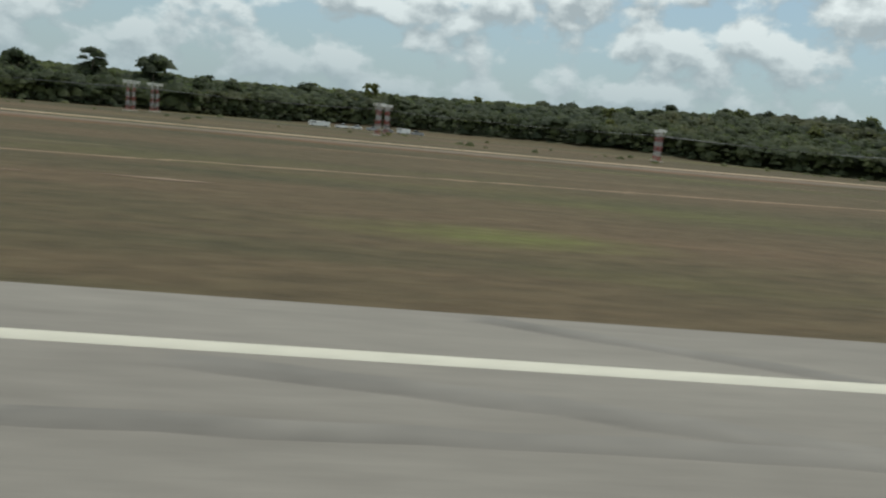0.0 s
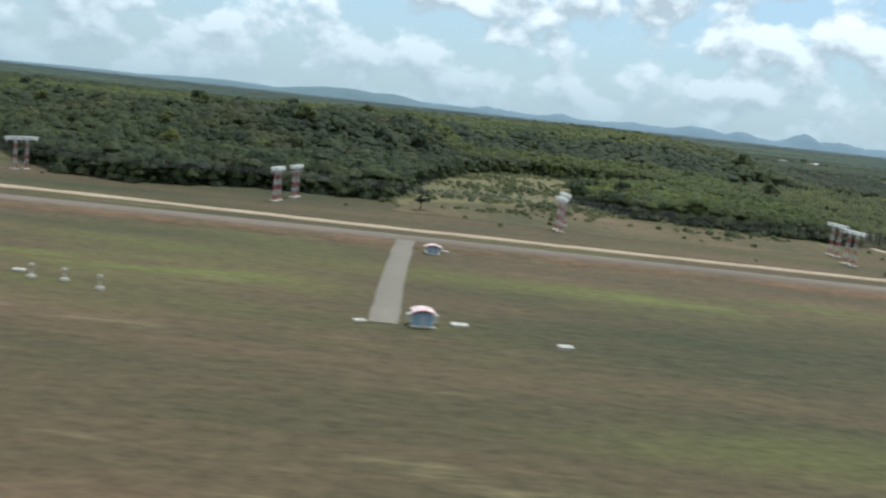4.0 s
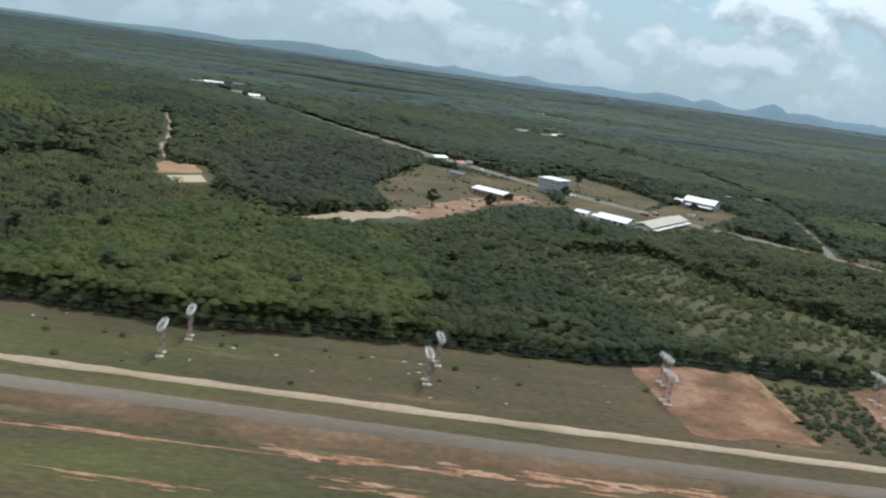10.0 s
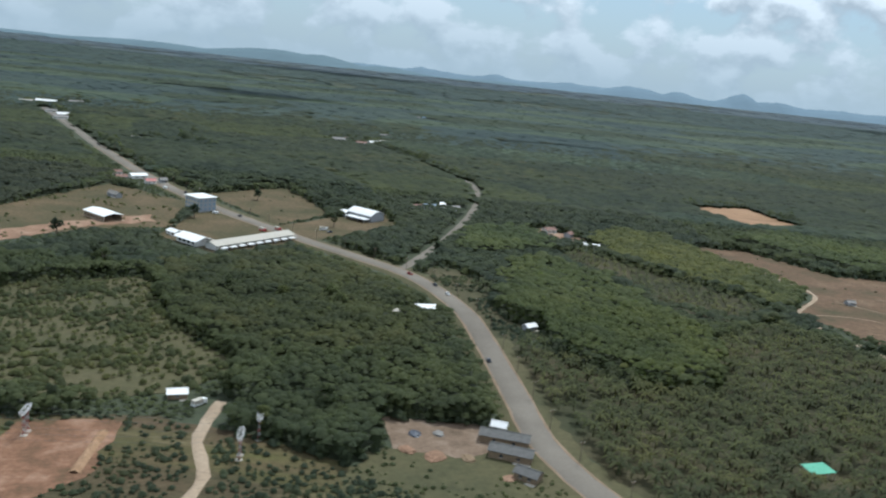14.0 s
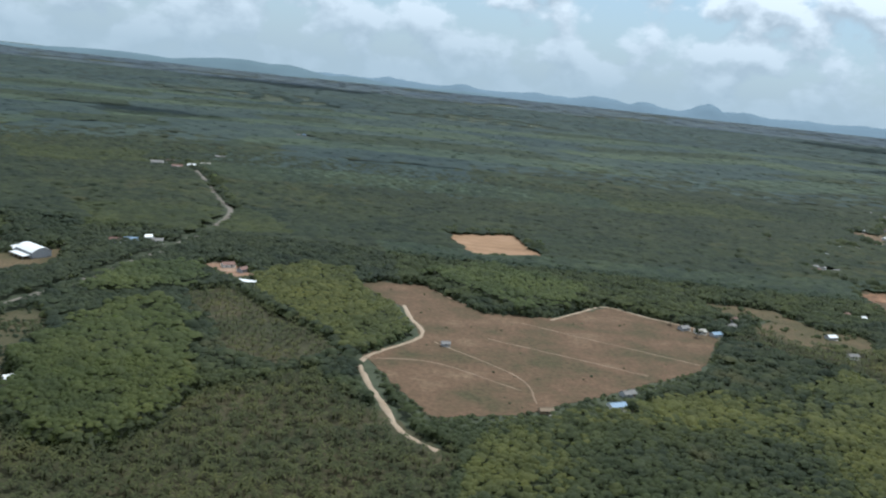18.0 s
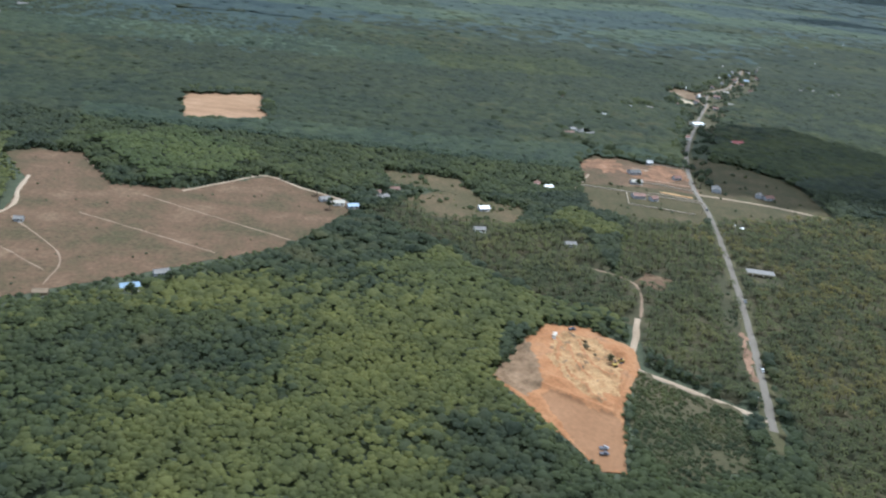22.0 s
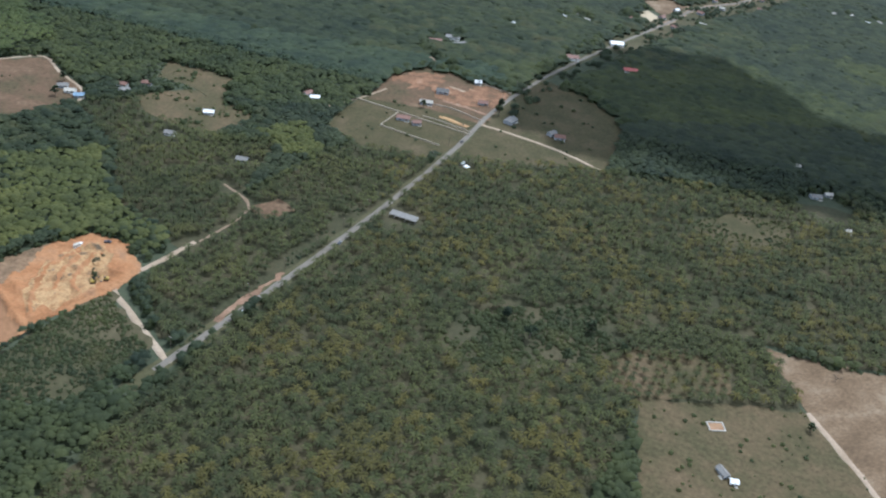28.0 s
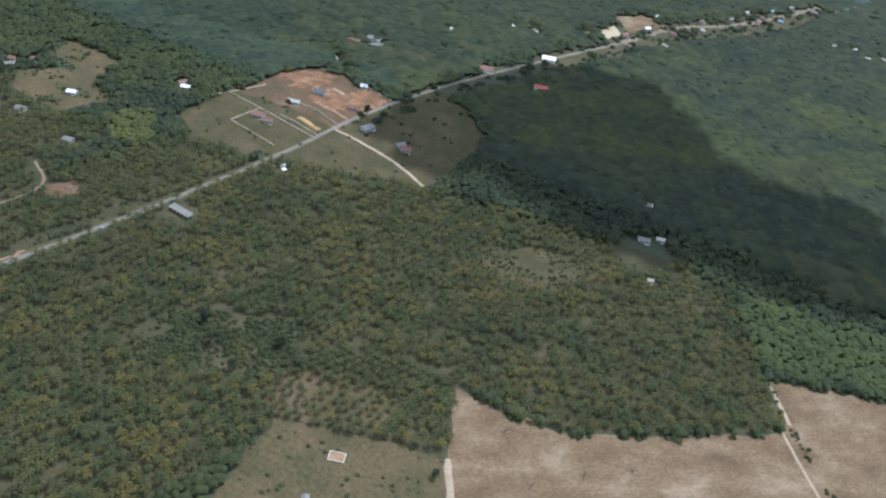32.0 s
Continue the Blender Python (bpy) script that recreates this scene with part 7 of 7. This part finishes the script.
def plant_palms(poly, step, seed, turn=0.3):
    rng = np.random.default_rng(seed)
    c, s = math.cos(turn), math.sin(turn)
    p = np.array(poly, float)
    m = p.mean(0)
    reach = np.abs(p - m).max() * 1.5
    gx, gy = scatter(-reach, reach, -reach, reach, step, rng, 0.24)
    x, y = m[0] + gx * c - gy * s, m[1] + gx * s + gy * c
    keep = inside(poly, x, y) & ~inside(PALM_EDGE, x, y) & ~inside(PALM_SCRUB, x, y) & wooded(x, y, 0.5) & (rng.uniform(0, 1, len(x)) > 0.05)
    x, y = x[keep], y[keep]
    size = rng.uniform(1.65, 2.35, len(x)) * np.where(inside(PALM_ROWS, x, y) | inside(BURNT, x, y), 0.7, 1.0)
    z = 2.3 * size / 2 * rng.uniform(0.85, 1.2, len(x))
    dryness = 0.5 + 0.25 * np.sin(x * 0.09 + 1.7 * np.sin(y * 0.06)) + 0.25 * np.sin(y * 0.11 + 2.0 * np.sin(x * 0.05))
    dry = (rng.uniform(0, 1, len(x)) < 0.04 + 0.7 * dryness**2) & (x > 900)
    sow("palm_plantation", x[~dry], y[~dry], z[~dry], size[~dry], PALM, "palm", "oil palm plantation with dark green fronds in rows", "palms", rng, (0.9, 1.1))
    sow("palm_plantation", x[dry], y[dry], z[dry], size[dry], PALM, "palmdry", "oil palms with yellowed olive fronds", "palms", rng, (0.9, 1.1))


for k, p in enumerate(PALM_BLOCKS):
    patch("palm_grove_floor", p, -0.045, "palmfloor", "brown-olive floor of the palm grove", "ground", 0.8, 4.0, 70 + k)
    plant_palms(p, 3.3, 31 + k, (0.35, 0.2, 0.5, 0.6, 0.3, 0.15)[k])

patch("palm_row_ground", PALM_ROWS, 0.03, "meadow", "brown open ground between small palms", "ground", 0.8, 3, 80)
# rows of young trees
rng = np.random.default_rng(41)
gx, gy = np.meshgrid(np.arange(-70, 70, 1.7), np.arange(-70, 70, 3.4))
ux, uy = gx.ravel() * 0.55 - gy.ravel() * 0.83 + 417, gx.ravel() * 0.83 + gy.ravel() * 0.55 + 186
ux, uy = ux + rng.normal(0, 0.25, len(ux)), uy + rng.normal(0, 0.25, len(ux))
keep = inside(YOUNG_TREES, ux, uy) & (rng.uniform(0, 1, len(ux)) > np.where(uy > 165, 0.2, 0.5))
sow("young_trees", ux[keep], uy[keep], np.full(keep.sum(), 0.5), rng.uniform(0.45, 0.95, keep.sum()), MIDDLE, "young", "rows of young green plantation trees", rng=rng)

# hills on the horizon, with haze painted into their base colour
def ridge(name, x0, x1, y, peaks, base, label, colour, seed, rough=1.0):
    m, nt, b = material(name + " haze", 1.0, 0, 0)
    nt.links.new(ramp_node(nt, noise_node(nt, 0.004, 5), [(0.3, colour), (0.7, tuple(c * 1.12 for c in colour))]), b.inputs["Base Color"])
    rng = np.random.default_rng(seed)
    xs = np.linspace(x0, x1, 260)
    h = np.full(len(xs), float(base)) + 6 * np.sin(xs * 0.004 + seed) + 4 * np.sin(xs * 0.011) + 5 * rough * np.abs(np.sin(xs * 0.021 + 2 * np.sin(xs * 0.006))) + rough * rng.normal(0, 1.3, len(xs))
    for px, ph, pw in peaks:
        h = np.maximum(h, base + ph * np.exp(-(((xs - px) / pw) ** 2)) * (1 + rough * (0.10 * np.sin(xs * 0.047 + px) + 0.06 * np.sin(xs * 0.11))) + rough * rng.normal(0, 1.4, len(xs)))
    rows = [np.c_[xs, np.full(len(xs), y - 260.0), np.full(len(xs), -20.0)], np.c_[xs, np.full(len(xs), y - 90.0), h * 0.55 - 4], np.c_[xs, np.full(len(xs), y + 0.0), h],
            np.c_[xs, np.full(len(xs), y + 160.0), np.full(len(xs), -20.0)]]
    n, i = len(xs), np.arange(len(xs) - 1)
    f = np.concatenate([np.stack([k * n + i, k * n + i + 1, (k + 1) * n + i + 1, (k + 1) * n + i], 1) for k in range(3)])
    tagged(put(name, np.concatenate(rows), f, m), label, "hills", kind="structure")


ridge("far_hills", -200, 3800, 4250, [(360, 17, 55), (430, 10, 80), (725, 21, 60), (1100, 15, 130), (1414, 31, 130), (1640, 26, 90), (1950, 52, 80), (2130, 26, 140), (2450, 18, 220), (2770, 24, 220)], 24, "hills with blue-grey haze painted into their colour", (0.155, 0.207, 0.245), 3, 0.6)
ridge("wooded_ridge", -3200, 1200, 4050, [(-330, 48, 330), (-120, 45, 190), (-900, 26, 420), (-1500, 12, 500), (-2300, 8, 600), (200, 22, 160)], 3, "long wooded ridge on the horizon, bluish haze painted in", (0.13, 0.175, 0.195), 5, 0.15)

# shrubs and grass clumps on the open ground
def shrubs(name, polys, step, size, mat, label, seed, chance=0.5, bare=0.2):
    rng = np.random.default_rng(seed)
    p = np.array([q for poly in polys for q in poly], float)
    x, y = scatter(p[:, 0].min(), p[:, 0].max(), p[:, 1].min(), p[:, 1].max(), step, rng)
    keep = any_of(polys, x, y) & (y > 30) & (rng.uniform(0, 1, len(x)) < chance)
    for line, reach in ROADS:
        keep &= ~near_line(line, x, y, reach * 0.8)
    keep &= ~any_of([RED_PLOT, RED_PLOT_WEST, RED_YARD], x, y)
    for sx, sy, r in OPEN_SPOTS:
        keep &= np.hypot(x - sx, y - sy) > r * 0.7
    keep &= np.sin(x * 0.21 + 1.3 * np.sin(y * 0.17)) + np.sin(y * 0.27) + rng.uniform(-1, 1, len(x)) > bare
    x, y = x[keep], y[keep]
    s = size * rng.uniform(0.4, 1.5, len(x))
    sow(name, x, y, s * 0.35, s, MIDDLE, mat, label, "shrubs", rng, (0.6, 1.0))


shrubs("airfield_shrubs", [[(-100, 104), (-100, 150), (60, 138), (120, 122), (206, 132), (320, 123), (400, 136), (480, 130), (500, 108), (300, 105)]], 2.2, 0.5, "young", "low green shrubs between road and woods", 61, 0.12)
shrubs("plot_shrubs", [[(410, 108), (410, 138), (446, 142), (486, 128), (512, 116), (498, 106)]], 1.3, 0.62, "mixed", "dense weedy scrub between the red plots", 68, 0.9, -1.2)
shrubs("village_trees", [VILLAGE], 4.2, 2.3, "rubber", "garden trees between the village houses", 69, 0.6, -0.8)
shrubs("clearing_shrubs", [SCRUB_CLEARING], 1.5, 0.6, "young", "scattered scrub in the clearing", 62, 0.8, -0.4)
shrubs("roadside_shrubs", [SCRUB_STRIP], 1.5, 0.45, "young", "low scrub beside the road", 67, 0.7, -0.5)
shrubs("meadow_shrubs", [MEADOW, FAR_MEADOW, PALM_GLADE, GRASS_PLOT], 2.6, 0.7, "young", "scattered shrubs on the meadows", 63, 0.4)
shrubs("scrub_bushes", [[(851, 222), (862, 213), (876, 205), (872, 178), (846, 168), (840, 176), (845, 204)]], 1.05, 0.7, "olivewood", "dense olive scrub bushes below the pit", 64, 0.95, -1.6)
shrubs("palm_scrub_bushes", [PALM_SCRUB], 1.4, 1.0, "olivewood", "green thicket in a gap of the palms", 65, 0.95, -1.2)
shrubs("ditch_bushes", [[(1151, 334.5), (1168, 311), (1184, 290), (1186, 292), (1170, 314), (1153, 336.5)]], 1.3, 0.8, "mixed", "low dark bushes along the ditch", 72, 0.8, -0.8)
shrubs("plantation_weeds", [YOUNG_TREES], 1.5, 1.0, "olivewood", "olive bushes and weeds between young trees", 73, 0.7, -0.2)
shrubs("clearing_bushes", [HOUSE_CLEARING], 1.5, 0.8, "mixed", "bushes in the roadside clearing", 74, 0.85, -0.9)
shrubs("plot_bushes", [YELLOW_PLOT], 1.7, 0.75, "olivewood", "olive bushes scattered over the small plot", 76, 0.8, -0.5)
shrubs("verge_bushes", [[(881, 205), (886, 238), (895, 288), (900, 306), (903, 305), (899, 286), (890, 236), (887, 212)]], 1.5, 0.6, "mixed", "low bushes on the road verge", 66, 0.8)

shrubs("lot_trees", [MEADOW, FAR_MEADOW], 3.2, 1.35, "warm", "small garden trees on the lots", 70, 0.4, 0.1)
shrubs("lot_bushes", [HOUSE_LOTS, ROAD_LOTS], 3.4, 1.0, "mixed", "few low bushes on the house lots", 75, 0.16, 0.2)
shrubs("field_weeds", [BIG_FIELD, STUBBLE, GRASS_PLOT], 3.0, 0.5, "mixed", "weeds and low bushes in the fields", 71, 0.12, 0.5)

# pale rubble strewn in the grass
rng = np.random.default_rng(77)
x, y = rng.uniform(225, 386, 45), rng.uniform(107, 124, 45)
sow("rubble", x, y, np.full(45, 0.05), rng.uniform(0.1, 0.3, 45), FAR, "concrete", "pale rubble strewn in the grass", "stones", rng, (0.2, 0.4))

# single palms at the near edge of the plantation, each a thing of its own
def palm_tree():
    rng = np.random.default_rng(8)
    ob = thing("oil_palm", (0, 0, 0), "oil palm with drooping olive-green fronds", "palm tree", "palms at the plantation edge")
    part("trunk", rod(bmesh.new(), (0, 0, -0.1), (0, 0, 1.9), 0.2, 0.15, 7), "bark", ob)
    tv, tf = palm_template(rng, 15)
    keep = [f for f in tf if min(f) > 7]
    put("crown", tv * 2.0 + (0, 0, 1.9), keep, "palm", ob)
    return ob


base_palm = palm_tree()
rng = np.random.default_rng(9)
x, y = scatter(1004, 1054, 262, 288, 3.3, rng, 0.15)
keep = inside(PALM_EDGE, x, y)
x, y = x[keep][:240], y[keep][:240]
for k, (px, py) in enumerate(zip(x, y)):
    m = pose(px, py, 0, 0, 0, rng.uniform(0, 360))
    if k:
        copy_thing(base_palm, m)
    else:
        base_palm.matrix_basis = m


# unseen heaped clouds, added high up so that their shade darkens the woods below
def cloud(x, y, z, lobes, seed):
    """Heaped lobes (dx, dy, radius) on a flat base."""
    m = bpy.data.materials.get("cloud") or bpy.data.materials.new("cloud")
    m.use_nodes = True
    m.node_tree.nodes["Principled BSDF"].inputs["Base Color"].default_value = (0.9, 0.9, 0.9, 1)
    m.node_tree.nodes["Principled BSDF"].inputs["Roughness"].default_value = 1.0
    bm = bmesh.new()
    for dx, dy, r in lobes:
        c = Vector((dx, dy, r * 0.35))
        got = bmesh.ops.create_icosphere(bm, subdivisions=3 if len(lobes) < 20 else 2, radius=1.0)
        for v in got["verts"]:
            d = 1 + 0.22 * noise.noise(v.co * 2.4 + c + Vector((seed, 0, 0)))
            v.co = c + Vector((v.co.x * r * d, v.co.y * r * d, max(v.co.z, -0.35) * r * 0.7 * d))
    me = bpy.data.meshes.new("shade_cloud")
    bm.to_mesh(me)
    bm.free()
    me.materials.append(m)
    ob = new("shade_cloud", me)
    off = z / math.tan(SUN_ELEVATION)
    ob.location = (x + off * math.cos(SUN_AZIMUTH), y + off * math.sin(SUN_AZIMUTH), z)
    tagged(ob, "unseen cloud added to cast shade on the land", "cloud", kind="structure")


def puffs(r, seed):
    rng = np.random.default_rng(seed)
    out = []
    for k in range(14):
        a, q = rng.uniform(0, 6.28), rng.uniform(0, 1) ** 0.6
        out.append((q * r * math.cos(a), 0.8 * q * r * math.sin(a), r * rng.uniform(0.28, 0.5) * (1.1 - 0.5 * q)))
    return out


# outline of the shade beyond the main road, fitted to the camera's view; lobes fill it
SHADE_OUTLINE = [(942, 452), (952, 500), (969, 540), (998, 566), (1034, 565), (1066, 542), (1080, 502), (1120, 496), (1160, 498), (1185, 450), (1175, 424), (1120, 415), (1095, 410), (1066, 405), (1040, 407), (1020, 424), (988, 409), (966, 408), (946, 422)]
rng = np.random.default_rng(4)
x, y = scatter(930, 1180, 395, 580, 14, rng, 0.3)
i = inside(SHADE_OUTLINE, x, y)
cloud(1040, 470, 620, [(a - 1040, b - 470, rng.uniform(12, 18)) for a, b in zip(x[i], y[i])], 4)
for gx, gy, r, seed in ((240, 1150, 90, 6), (1500, 1500, 90, 7), (1900, 2400, 260, 16), (150, 2700, 260, 17)):
    cloud(gx, gy, 900, puffs(r, seed), seed)
